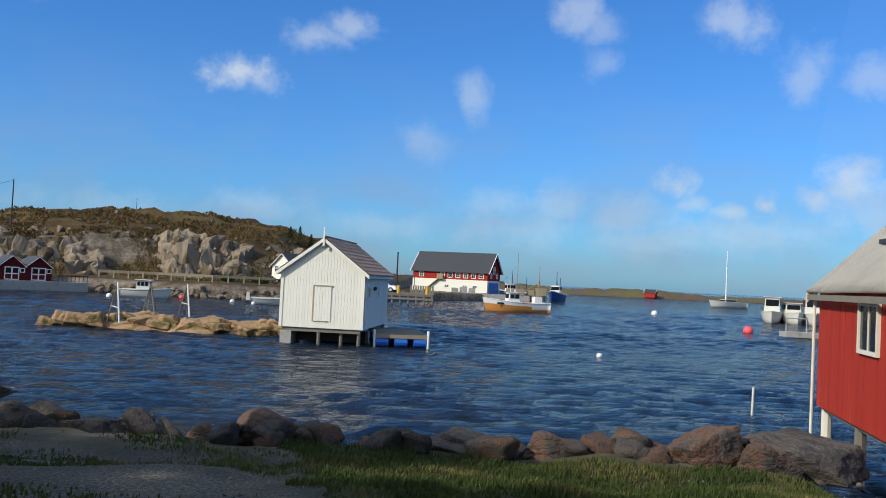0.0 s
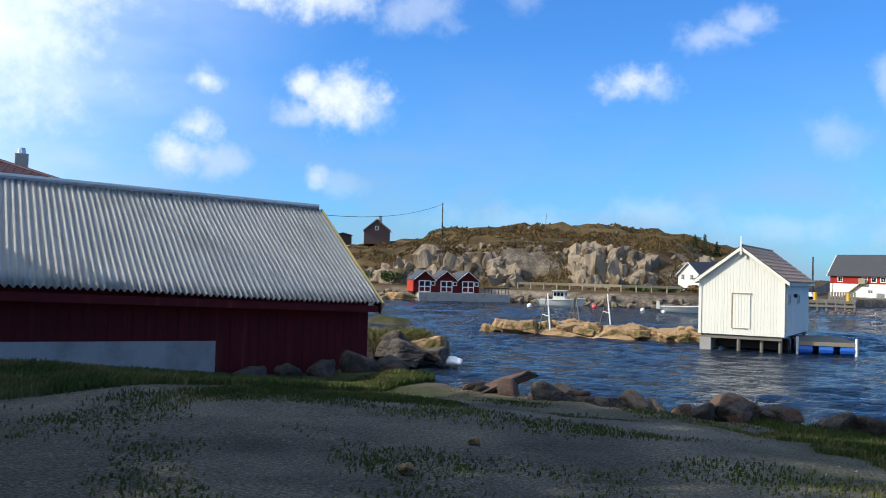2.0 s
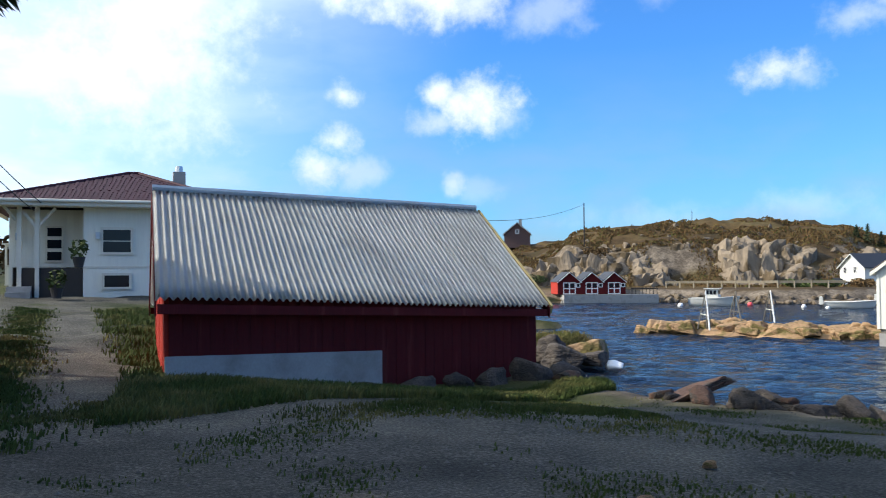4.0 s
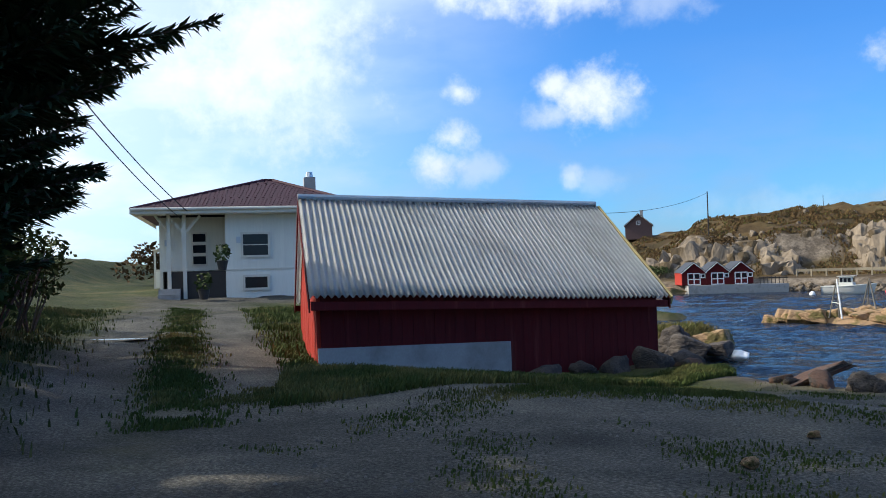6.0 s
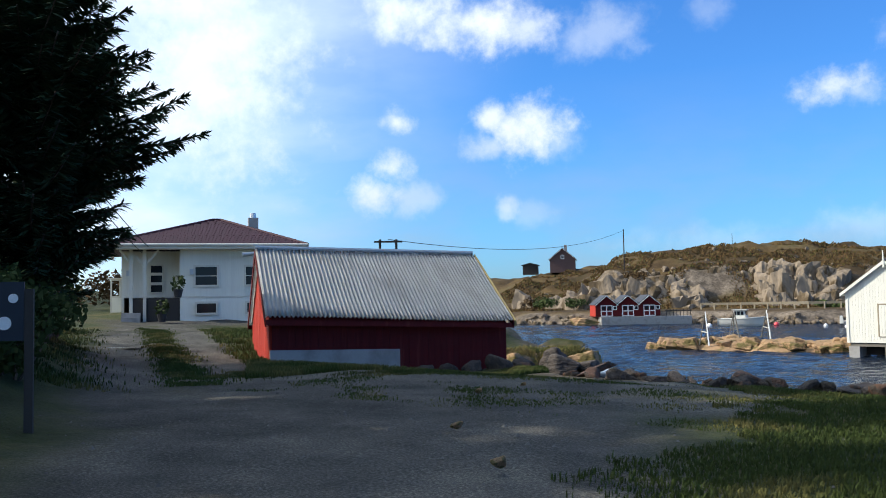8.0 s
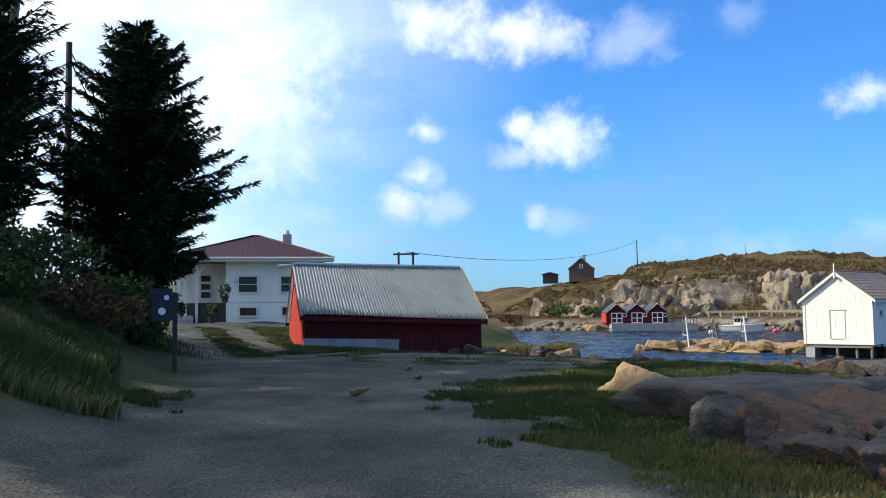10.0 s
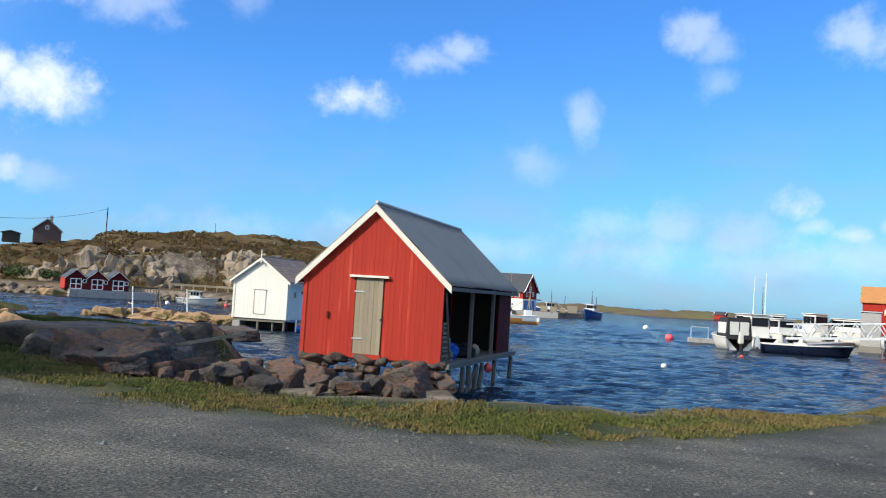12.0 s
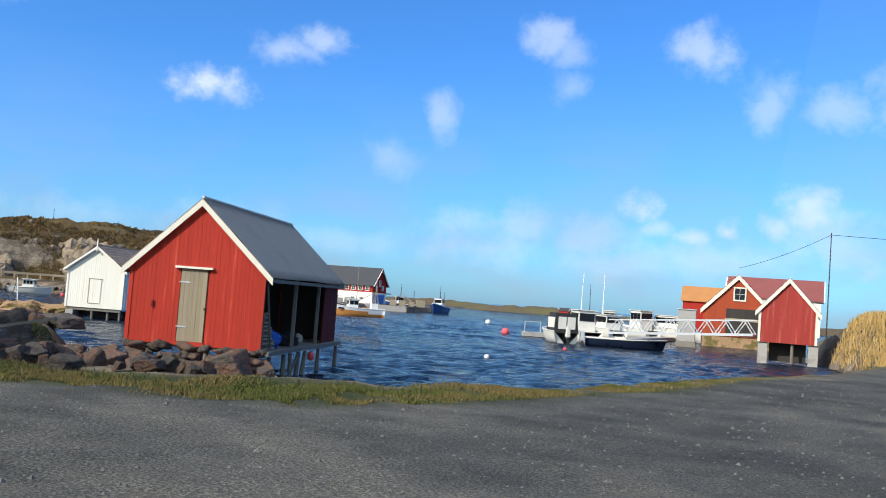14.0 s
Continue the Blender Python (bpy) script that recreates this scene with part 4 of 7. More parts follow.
part("downpipe", tube(bmesh.new(), (-RW / 2 - 0.10, RL + 0.05, 0.2), (-RW / 2 - 0.10, RL + 0.05, 3.3), 0.03), TRIM, red, "white rain pipe")
small_window(red, Matrix.Translation((-RW / 2 - 0.035, 5.6, 2.35)) @ Matrix.Rotation(-math.pi / 2, 4, "Z"), 1.0, 0.75, TRIM, (1, 0))
part("roof_vent", boxes((-1.55, -1.15, 7.3, 7.75, 4.28, 4.36), m=Matrix.Identity(4)), DARKMETAL, red)

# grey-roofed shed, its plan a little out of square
# front gable in the sunlit red, the other walls with shade in their paint
shed = gable_house("red_shed", rot_frame(-12.34, 6.62, -14.95), 5.9, 6.42, 1.15, 2.80, 4.43, RED_SHADED, "red boarded shed with shade-darkened side walls under a corrugated grey roof",
                   "shed", ETERNIT, RED_SHADED, over=0.35, front=0.14, seed=8, pitch=0.105, front_mat=RED)
part("concrete_base", boxes((2.97, 3.06, -0.02, 3.2, 1.3, 2.0)), CONCRETE, shed, "pale concrete plinth")
part("verge_board", beam(bmesh.new(), (0.05, 6.60, 4.40), (3.3, 6.60, 2.60), 0.05, 0.16), YELLOW_OLD, shed, "yellowed verge board")
SKEW = Matrix(((0.946, 0, 0, 0), (-0.40, 1, 0, 0.2), (0, 0, 1, 0), (0, 0, 0, 1)))
for ob in shed.children_recursive:
    for v in ob.data.vertices:
        v.co.z += 0.25 * min(1, max(0, v.co.x / 3.3)) * min(1, max(0, 1 - v.co.y / 6.4))
    ob.data.transform(SKEW)


# ---------------------------------------------------------------- rocks along the near shore
def place_rocks(rows, z, mats, group, label, fine=False, sink=0.35, seed=2):
    rng = random.Random(seed)
    pool = FINE_BOULDERS if fine else BOULDERS
    for x, y, r, h in rows:
        rock(rng.choice(pool), x, y, z + h * (0.5 - sink), r * 1.12, r * rng.uniform(0.75, 1.0), h * 0.78, rng.uniform(0, 360) if not fine else rng.uniform(-25, 25),
             rng.uniform(-12, 12), rng.choice(mats), "boulder", label, group)


SHORE_LABEL = "angular reddish granite boulder at the shore edge"
place_rocks([(-4.25, 9.3, 0.40, 0.42), (-3.6, 9.4, 0.40, 0.46), (-3.05, 9.45, 0.28, 0.36), (-2.5, 9.5, 0.24, 0.3), (-1.85, 9.75, 0.52, 0.44), 
             (-5.6, 9.3, 0.16, 0.26), (-3.3, 10.0, 0.3, 0.3)], 1.28, [ROCK_PINK, ROCK_PINK, ROCK], "shore boulders", SHORE_LABEL, fine=True, sink=0.3)
place_rocks([(0.3, 9.9, 0.52, 0.34), (0.75, 9.75, 0.22, 0.36), (1.25, 9.95, 0.36, 0.3), (1.9, 10.0, 0.3, 0.36), (2.4, 10.1, 0.42, 0.36), (3.0, 10.0, 0.40, 0.46), (3.45, 9.7, 0.34, 0.36), (4.0, 10.2, 0.62, 0.56)],
            1.28, [ROCK_PINK, ROCK_PINK, ROCK], "shore boulders", SHORE_LABEL, fine=True, sink=0.3, seed=5)
slab = rock(FINE_BOULDERS[1], -5.1, 9.55, 1.58, 0.66, 0.35, 0.09, -12, 0, ROCK_PINK, "rock_slab", "flat tilted slab of pale reddish granite", "shore boulders")
slab.rotation_euler = Euler((radians(-8), radians(-20), radians(40)))
place_rocks([(-9.9, 6.0, 0.2, 0.2), (-8.9, 7.6, 0.28, 0.24), (-8.6, 8.3, 0.25, 0.24), (-8.3, 8.9, 0.2, 0.26), (-8.1, 9.5, 0.22, 0.3), (-7.8, 10.2, 0.28, 0.34), (-7.5, 10.8, 0.26, 0.3), (-7.2, 10.3, 0.2, 0.22)],
            1.56, [ROCK, ROCK_PINK], "footing stones", "rough stone beside the foot of the shed wall", seed=7)
place_rocks([(6.9, -2.6, 0.7, 0.9), (6.5, 0.2, 0.7, 0.9), (4.6, -2.6, 0.5, 0.6), (5.0, -3.6, 0.42, 0.55), (6.5, -3.9, 0.6, 0.75), (3.4, 0.9, 0.5, 0.7), (3.6, 2.6, 0.55, 0.6), (3.5, 4.4, 0.6, 0.6), (3.4, 6.2, 0.6, 0.55)],
            1.15, [ROCK], "embankment boulders", "large dark granite boulder of the embankment", fine=True, sink=0.22, seed=9)
place_rocks([(7.94, -2.6, 0.55, 0.6), (8.8, -3.4, 0.4, 0.6), (9.71, -3.7, 0.36, 0.5), (9.2, -3.0, 0.34, 0.5), (10.3, -3.7, 0.3, 0.4), (7.2, -4.2, 0.42, 0.55), (4.2, -2.3, 0.34, 0.3),
             (8.0, -4.3, 0.36, 0.5), (11.0, -3.8, 0.3, 0.35), (11.8, -3.8, 0.5, 0.5), (7.1, -2.0, 0.5, 0.7), (8.3, -2.4, 0.45, 0.6), (9.6, -2.7, 0.5, 0.6), (10.6, -2.8, 0.5, 0.6)],
            1.0, [ROCK_PINK, ROCK_PINK, ROCK], "embankment boulders", "angular granite boulder of the embankment", fine=True, seed=11)
place_rocks([(13.4, -5.3, 0.2, 0.16), (15.8, -4.6, 0.26, 0.2), (16.3, -4.2, 0.18, 0.16), (16.9, -3.7, 0.24, 0.14), (14.4, -5.1, 0.16, 0.14)], 1.35, [ROCK_ISLET], "verge stones",
            "pale stone half sunk in the grass verge", seed=12)
place_rocks([(-2.96, 2.42, 0.06, 0.05), (-2.98, 3.6, 0.045, 0.04), (0.3, -2.0, 0.08, 0.06), (1.2, -4.2, 0.12, 0.07), (-1.2, -0.5, 0.07, 0.05)], 1.93, [ROCK_ISLET], "loose stones", "small pale loose stone on the gravel", seed=13)


rock(FINE_BOULDERS[4], 5.6, -2.4, 1.58, 1.55, 1.15, 1.08, 14, 0, ROCK, "boulder", "large dark blocky granite boulder beside the road verge", "embankment boulders")
rock(FINE_BOULDERS[6], 3.9, -0.7, 1.55, 0.85, 0.7, 0.62, 70, 6, ROCK_ISLET, "boulder", "pale reddish boulder behind the large dark one", "embankment boulders")
rock(FINE_BOULDERS[2], 4.5, -1.9, 1.55, 0.62, 0.5, 0.55, 130, 10, ROCK_PINK, "boulder", "pale reddish boulder leaning on the large dark one", "embankment boulders")


def stone_foundation():
    rng = random.Random(4)
    for row in range(4):
        for i in range(17):
            x = -RW / 2 + 0.12 + i * 0.27 + rng.uniform(-0.17, 0.17)
            p = RM @ Vector((x, -0.02 + rng.uniform(-0.06, 0.1) - 0.10 * (3 - row), 0))
            big = rng.choice((0.12, 0.17, 0.2, 0.24, 0.33))
            rock(rng.choice(BOULDERS), p.x, p.y, 0.18 + row * 0.245 + rng.uniform(-0.05, 0.04), big, big * 0.9, 0.10 + big * 0.3, rng.uniform(0, 360), rng.uniform(-10, 10), rng.choice([ROCK, ROCK_PINK, ROCK_PINK]),
                 "foundation_stone", "rough stone of the dry-laid boathouse foundation", "foundation stones")
    for x, y, r, h in ((9.9, 8.3, 0.85, 0.75), (7.2, 8.6, 0.5, 0.55), (5.9, 9.2, 0.5, 0.7), (6.4, 7.9, 0.55, 0.5), (8.3, 8.0, 0.4, 0.4), (10.8, 8.7, 0.5, 0.5), (5.2, 8.0, 0.6, 0.6), (5.6, 6.4, 0.6, 0.5), (7.6, 6.6, 0.5, 0.4)):
        rock(rng.choice(FINE_BOULDERS), x, y, 0.35 + h * 0.2, r, r * 0.8, h * 0.7, rng.uniform(0, 360), 8, ROCK_PINK, "boulder", "reddish boulder in front of the boathouse", "boathouse boulders")


stone_foundation()


def embankment():
    """Loose blocks heaped along the bank between the road and the boathouse."""
    rng = random.Random(44)
    line = [(3.9, 0.0), (5.2, -1.5), (7.0, -3.0), (8.8, -4.1), (10.6, -4.5), (12.6, -4.4)]
    for k in range(125):
        f = rng.random() * (len(line) - 1)
        i = min(int(f), len(line) - 2)
        f -= i
        (ax, ay), (bx, by) = line[i], line[i + 1]
        s = rng.uniform(0.1, 2.0)
        L = math.hypot(bx - ax, by - ay)
        x, y = ax + (bx - ax) * f - (by - ay) / L * s, ay + (by - ay) * f + (bx - ax) / L * s
        r = rng.uniform(0.25, 0.62) * (1.0 if x < 9.2 else 0.55)
        rock(rng.choice(FINE_BOULDERS), x, y, max(0.3, height_at(x, y), (1.2 if x < 9.2 else 0.9) - 0.55 * max(0.0, s - 0.7)) + r * 0.15, r, r * 0.8, r * rng.uniform(0.7, 1.0), rng.uniform(0, 360), rng.uniform(-20, 20), rng.choice([ROCK, ROCK_PINK] if x < 7 else [ROCK_PINK, ROCK_PINK, ROCK]),
             "boulder", "broken granite block heaped on the bank", "heaped blocks")
    # a nearer heap that spreads to the foot of the verge
    line = [(6.0, -4.2), (7.6, -5.3), (9.4, -5.9), (11.2, -5.6), (12.6, -5.0)]
    for k in range(85):
        f = rng.random() * (len(line) - 1)
        i = min(int(f), len(line) - 2)
        f -= i
        (ax, ay), (bx, by) = line[i], line[i + 1]
        s = rng.uniform(-0.1, 1.7)
        L = math.hypot(bx - ax, by - ay)
        x, y = ax + (bx - ax) * f - (by - ay) / L * s, ay + (by - ay) * f + (bx - ax) / L * s
        r = rng.choice((0.16, 0.22, 0.28, 0.36, 0.46, 0.58)) * (1.0 if x < 8.6 else 0.5)
        rock(rng.choice(FINE_BOULDERS), x, y, height_at(x, y) + r * 0.18, r, r * rng.uniform(0.6, 0.9), r * rng.uniform(0.6, 0.95), rng.uniform(0, 360), rng.uniform(-24, 24), rng.choice([ROCK, ROCK_PINK] if x < 7 else [ROCK_PINK, ROCK_PINK, ROCK]),
             "boulder", "broken granite block heaped beside the verge", "heaped blocks")
    # small stones that fill the gaps of the shore row
    for k in range(46):
        x = rng.uniform(-5.6, 3.8)
        y = 9.2 + 0.1 * max(0, x + 2) + rng.uniform(-0.1, 0.5)
        r = rng.uniform(0.08, 0.2)
        rock(rng.choice(BOULDERS), x, y, height_at(x, y) + r * 0.3, r * 1.2, r, r, rng.uniform(0, 360), rng.uniform(-20, 20), rng.choice([ROCK, ROCK_PINK]), "shore_stone", "small broken stone between the shore boulders", "shore stones")


embankment()


def driftwood():
    bm = bmesh.new()
    beam(bm, (0, 0, 0), (1.9, 0.35, 0.42), 0.16, 0.05)
    ob = mesh_ob("driftwood_plank", bm, GREYWOOD)
    ob.location = (6.9, -3.3, 1.75)
    tagged(ob, "weathered grey plank lying across the rocks", "plank")


driftwood()


# ---------------------------------------------------------------- islet with frames
def islet(name, cx, cy, rx, ry, top, turn, label, seed=1, lumps=14):
    bm = bmesh.new()
    n, rings = 64, 22
    rng = random.Random(seed)
    blobs = [(rng.uniform(-0.75, 0.75), rng.uniform(-0.5, 0.5), rng.uniform(0.16, 0.34), rng.uniform(0.35, 1.0)) for _ in range(lumps)]
    grid = []
    for j in range(rings + 1):
        v = -1 + 2 * j / rings
        row = []
        for i in range(n + 1):
            u = -1 + 2 * i / n
            edge = 1 - u * u - v * v + 0.35 * noise.fractal(Vector((u * 2.3 + seed, v * 2.3, 0)), 1, 2, 4)
            z = -1.08 + 1.15 * max(-0.4, min(edge, 0.75))
            for bx, by, r, h in blobs:
                d = ((u - bx) ** 2 + ((v - by) * 0.6) ** 2) / (r * r)
                if d < 1:
                    z += top * h * (1 - d) ** 0.5 * 0.45
            z += 0.10 * noise.fractal(Vector((u * rx * 0.9, v * ry * 0.9, seed)), 1, 2, 5)
            row.append(bm.verts.new((u * rx, v * ry, z)))
        grid.append(row)
    for a, b in zip(grid, grid[1:]):
        for i in range(n):
            bm.faces.new((a[i], a[i + 1], b[i + 1], b[i]))
    ob = mesh_ob(name, bm, ROCK_ISLET, smooth=True)
    ob.matrix_world = Matrix.Translation((cx, cy, 0)) @ Matrix.Rotation(radians(turn), 4, "Z")
    return tagged(ob, label, "skerry")


islet("rocky_skerry", -13.6, 46.0, 7.6, 3.0, 0.5, -4, "low smooth sunlit rock skerry with patches of grass", 3, 24)
rng_i = random.Random(31)
for _ in range(64):
    u, v = rng_i.uniform(-0.86, 0.9), rng_i.uniform(-0.62, 0.45)
    r = rng_i.uniform(0.3, 0.95)
    rock(rng_i.choice(FINE_BOULDERS), -13.6 + u * 7.2, 46.0 + v * 2.6 - u * 0.5, 0.04 + 0.20 * (1 - u * u) + 0.12 * rng_i.random(), r, r * 0.75, r * rng_i.uniform(0.5, 0.85), rng_i.uniform(-30, 30), rng_i.uniform(-8, 8),
         ROCK_ISLET, "skerry_boulder", "rounded sunlit boulder on the low skerry", "skerry boulders")
islet("low_skerry", -27, 47.2, 2.4, 1.1, 0.25, 15, "low grassy skerry just above the water", 8, 5)
place_rocks([(-14.4, 24.6, 0.7, 0.6), (-15.3, 25.6, 0.9, 0.8), (-14.2, 26.4, 0.7, 0.7), (-16.2, 24.2, 0.8, 0.8), (-15.0, 27.4, 0.6, 0.5), (-13.6, 25.4, 0.45, 0.35), (-16.8, 26.2, 0.8, 0.7)], 0.35, [ROCK_ISLET, ROCK], "spit boulders", "rough lichen-covered boulder on the grassy spit", fine=True, seed=19)
islet("rocky_spit", -14.9, 25.8, 2.4, 1.5, 0.45, -35, "rough rocky spit with yellowed grass", 12, 8)
rock(BOULDERS[2], -13.0, 25.6, 0.18, 0.35, 0.25, 0.22, 10, 8, BUOYWHITE, "pale_boulder", "whitish boulder washed by the water")


def drying_frame(x, y, z, height, spread, turn, label, pale=True):
    root = thing("drying_frame", rot_frame(x, y, turn), label, "frame", "drying frames")
    if pale:
        part("white_leg", tube(bmesh.new(), (0.28, -0.3, z - 0.1), (0, 0, z + height), 0.045, 0.035), BUOYWHITE, root, "white-painted leg")
    else:
        part("leg", tube(bmesh.new(), (0.28, -0.3, z - 0.1), (0, 0, z + height), 0.045, 0.035), GREYWOOD, root)
    for dx, dy in ((-spread, 0.35), (-0.1, 0.5)):
        part("leg", tube(bmesh.new(), (dx, dy, z - 0.1), (0, 0, z + height), 0.035, 0.03), GREYWOOD, root)
    part("crossbar", beam(bmesh.new(), (-spread * 0.62, 0.2, z + height * 0.38), (0.16, -0.1, z + height * 0.34), 0.045, 0.035), TRIM if pale else GREYWOOD, root)
    return root


drying_frame(-15.75, 43.9, 0.45, 1.85, 0.55, 0, "three-legged timber frame with one white leg")
drying_frame(-15.0, 46.6, 0.6, 1.65, 0.4, 20, "three-legged grey timber frame on the skerry", False)
drying_frame(-13.7, 48.6, 0.65, 1.65, 0.5, 0, "three-legged timber frame with one white leg")


# ---------------------------------------------------------------- float by the white boathouse
def float_dock():
    root = thing("float_dock", rot_frame(-3.05, 41.6, 8), "small timber float on blue plastic barrels", "dock")
    for i in range(14):
        part("deck_plank", boxes((0.0, 2.5, i * 0.36, i * 0.36 + 0.33, 0.50, 0.55)), GREYWOOD, root)
    part("edge_beam", boxes((-0.03, 2.53, -0.08, 0.0, 0.40, 0.57)), BARE, root)
    part("edge_beam", boxes((-0.03, 2.53, 5.05, 5.13, 0.40, 0.57)), GREYWOOD, root)
    part("side_beam", boxes((2.5, 2.58, -0.05, 5.1, 0.38, 0.54)), GREYWOOD, root)
    for x in (0.35, 1.22, 2.1):
        for y in (0.12, 2.5, 4.6):
            bm = tube(bmesh.new(), (x - 0.29, y, 0.22), (x + 0.29, y, 0.22), 0.24, n=12)
            part("barrel", bm, BLUEPLASTIC, root, "blue plastic barrel")
    for x in (0.0, 2.48):
        part("mooring_post", tube(bmesh.new(), (x, -0.05, -0.6), (x, -0.05, 0.78), 0.06), BUOYWHITE, root, "white mooring post")


float_dock()


# ---------------------------------------------------------------- row of red huts across the water
def hut(x, y, turn, W=2.62, L=5.2, z0=1.0, first=False):
    root = thing("red_hut", rot_frame(x, y, turn), "red waterside hut with shade-darkened gables and white gable trim", "hut", "red waterside huts")
    ze, za = 2.42, 3.50
    for y0 in (0.0, L - 0.1):
        bm = bmesh.new()
        pts = [(-W / 2, z0), (W / 2, z0), (W / 2, ze), (0, za), (-W / 2, ze)]
        vs = [bm.verts.new((px, y0 + dy, pz)) for dy in (0, 0.1) for px, pz in pts]
        bm.faces.new(vs[:5])
        bm.faces.new(vs[5:][::-1])
        for i in range(5):
            j = (i + 1) % 5
            bm.faces.new((vs[i], vs[i + 5], vs[j + 5], vs[j]))
        # gables and door carry the shade of the front in their colour
        part("gable_wall", bm, RED_SHADED, root)
    for s in (-1, 1):
        # the first hut's left wall takes a brighter red for the sun on it
        part("side_wall", boxes((s * W / 2 - 0.04, s * W / 2 + 0.04, 0.1, L - 0.1, z0, ze)), RED_FAR if not first or s > 0 else RED, root)
        run, drop = W / 2 + 0.1, (za - ze) / (W / 2) * (W / 2 + 0.1)
        bm = bmesh.new()
        vs = [bm.verts.new((s * a, b, za + 0.05 - c + t)) for t in (0, 0.06) for a, b, c in ((0, -0.2, 0), (run, -0.2, drop), (run, L + 0.2, drop), (0, L + 0.2, 0))]
        for f in ((0, 1, 2, 3), (7, 6, 5, 4), (0, 4, 5, 1), (1, 5, 6, 2), (2, 6, 7, 3), (3, 7, 4, 0)):
            bm.faces.new([vs[i] for i in f])
        bmesh.ops.recalc_face_normals(bm, faces=bm.faces[:])
        part("roof_slope", bm, SLATE, root)
        part("bargeboard", beam(bmesh.new(), (0, -0.22, za), (s * run, -0.22, za - drop), 0.20, 0.05), BUOYWHITE, root)
    door = part("double_door", boxes((-0.66, 0.66, -0.04, 0.0, z0 + 0.05, 2.3)), RED_SHADED, root)
    for x0, x1, a, b in ((-0.72, -0.62, z0, 2.36), (0.62, 0.72, z0, 2.36), (-0.06, 0.06, z0, 2.36), (-0.72, 0.72, 2.26, 2.36), (-0.72, 0.72, 1.6, 1.7), (-0.72, 0.72, z0, z0 + 0.1)):
        part("door_trim", boxes((x0, x1, -0.07, -0.035, a, b)), BUOYWHITE, door)
    for s in (-0.34, 0.34):
        part("door_pane", boxes((s - 0.2, s + 0.2, -0.055, -0.03, 1.78, 2.2)), GLASS, door)
    small_window(root, Matrix.Translation((1.02, -0.02, 1.85)), 0.34, 0.34, BUOYWHITE, (0, 0))
    return root


for k in range(3):
    hut(-47.2 + 2.12 * k, 93.2 + 1.52 * k, 35.6, first=k == 0)
quay = thing("hut_quay", rot_frame(-47.9, 92.2, 35.6), "grey concrete quay in front of the huts", "quay")
part("quay_wall", boxes((0.3, 11.2, -0.9, 1.6, -1.5, 0.95)), CONCRETE, quay)
for i in range(8):
    part("fence_post", boxes((8.4 + i * 0.42, 8.46 + i * 0.42, 0.4, 0.46, 0.95, 1.75)), DARKWOOD, quay)
part("fence_rail", boxes((8.3, 11.5, 0.36, 0.40, 1.55, 1.65)), DARKWOOD, quay)
rock(FINE_BOULDERS[0], -49.4, 91.6, 0.2, 1.6, 1.0, 0.6, 30, 0, ROCK_ISLET, "pale_rock", "pale rock at the water's edge")
rock(FINE_BOULDERS[3], -50.6, 92.6, 0.3, 1.4, 1.0, 0.8, 80, 0, ROCK_ISLET, "pale_rock", "pale rock at the water's edge")


# ---------------------------------------------------------------- cliff rocks, rubble shore, road fence
def cliff_rocks():
    rng = random.Random(21)
    pool = [boulder(80 + i, level=3, rough=0.14, flat=1.0, smooth=False) for i in range(12)]
    for me in pool:
        me.materials.append(CLIFF)
    placed = 0
    while placed < 296:
        x = rng.uniform(-80, -15)
        base = float(np.interp(x, HILL_X, BASE_Y))
        great = placed < 120
        s = rng.uniform(0.5, 7.5) if great else rng.choice([rng.uniform(-0.5, 3), rng.uniform(3, 10), rng.uniform(8, 24)])
        y = base + s
        if noise.noise(Vector((x * 0.13, s * 0.30, 2.0))) < -0.10 + 0.02 * max(0, s - 5) + (0.3 if x < -66 else 0):
            continue
        placed += 1
        z = height_at(x, y)
        a = rng.uniform(1.5, 2.9) if great else rng.uniform(0.35, 1.2) * (1.0 if s < 8 else 0.7)
        rock(rng.choice(pool), x, y + a * 0.35, z - a * (0.42 if great else 0.2), a * rng.uniform(0.6, 1.1), a * 0.7, a * (rng.uniform(0.95, 1.5) if great else rng.uniform(0.6, 1.0)), rng.uniform(0, 360), rng.uniform(-12, 12), None,
             "cliff_rock", "weathered grey-pink rock face block of the hill", "cliff rocks")
    # rubble along the far shore
    for i in range(150):
        t = rng.random()
        pts = [(-40, 98.5), (-34, 99), (-26, 97), (-17, 101), (-11, 108)]
        seg = min(3, int(t * 4))
        f = t * 4 - seg
        x = pts[seg][0] + (pts[seg + 1][0] - pts[seg][0]) * f + rng.uniform(-0.4, 0.4)
        y = pts[seg][1] + (pts[seg + 1][1] - pts[seg][1]) * f + rng.uniform(-0.6, 1.6)
        a = rng.uniform(0.25, 0.65)
        rock(rng.choice(BOULDERS), x, y, max(0.0, height_at(x, y)) + 0.1, a, a * 0.8, a * 0.8, rng.uniform(0, 360), 10, CLIFF, "rubble_stone", "grey rubble stone of the far shore", "shore rubble")
    for i in range(60):
        x = rng.uniform(-66, -52)
        y = 94.6 + rng.uniform(-0.6, 1.5)
        a = rng.uniform(0.3, 0.8)
        rock(rng.choice(BOULDERS), x, y, max(0.0, height_at(x, y)) + 0.1, a, a * 0.8, a * 0.7, rng.uniform(0, 360), 10, CLIFF, "rubble_stone", "grey rubble stone of the far shore", "shore rubble")


cliff_rocks()


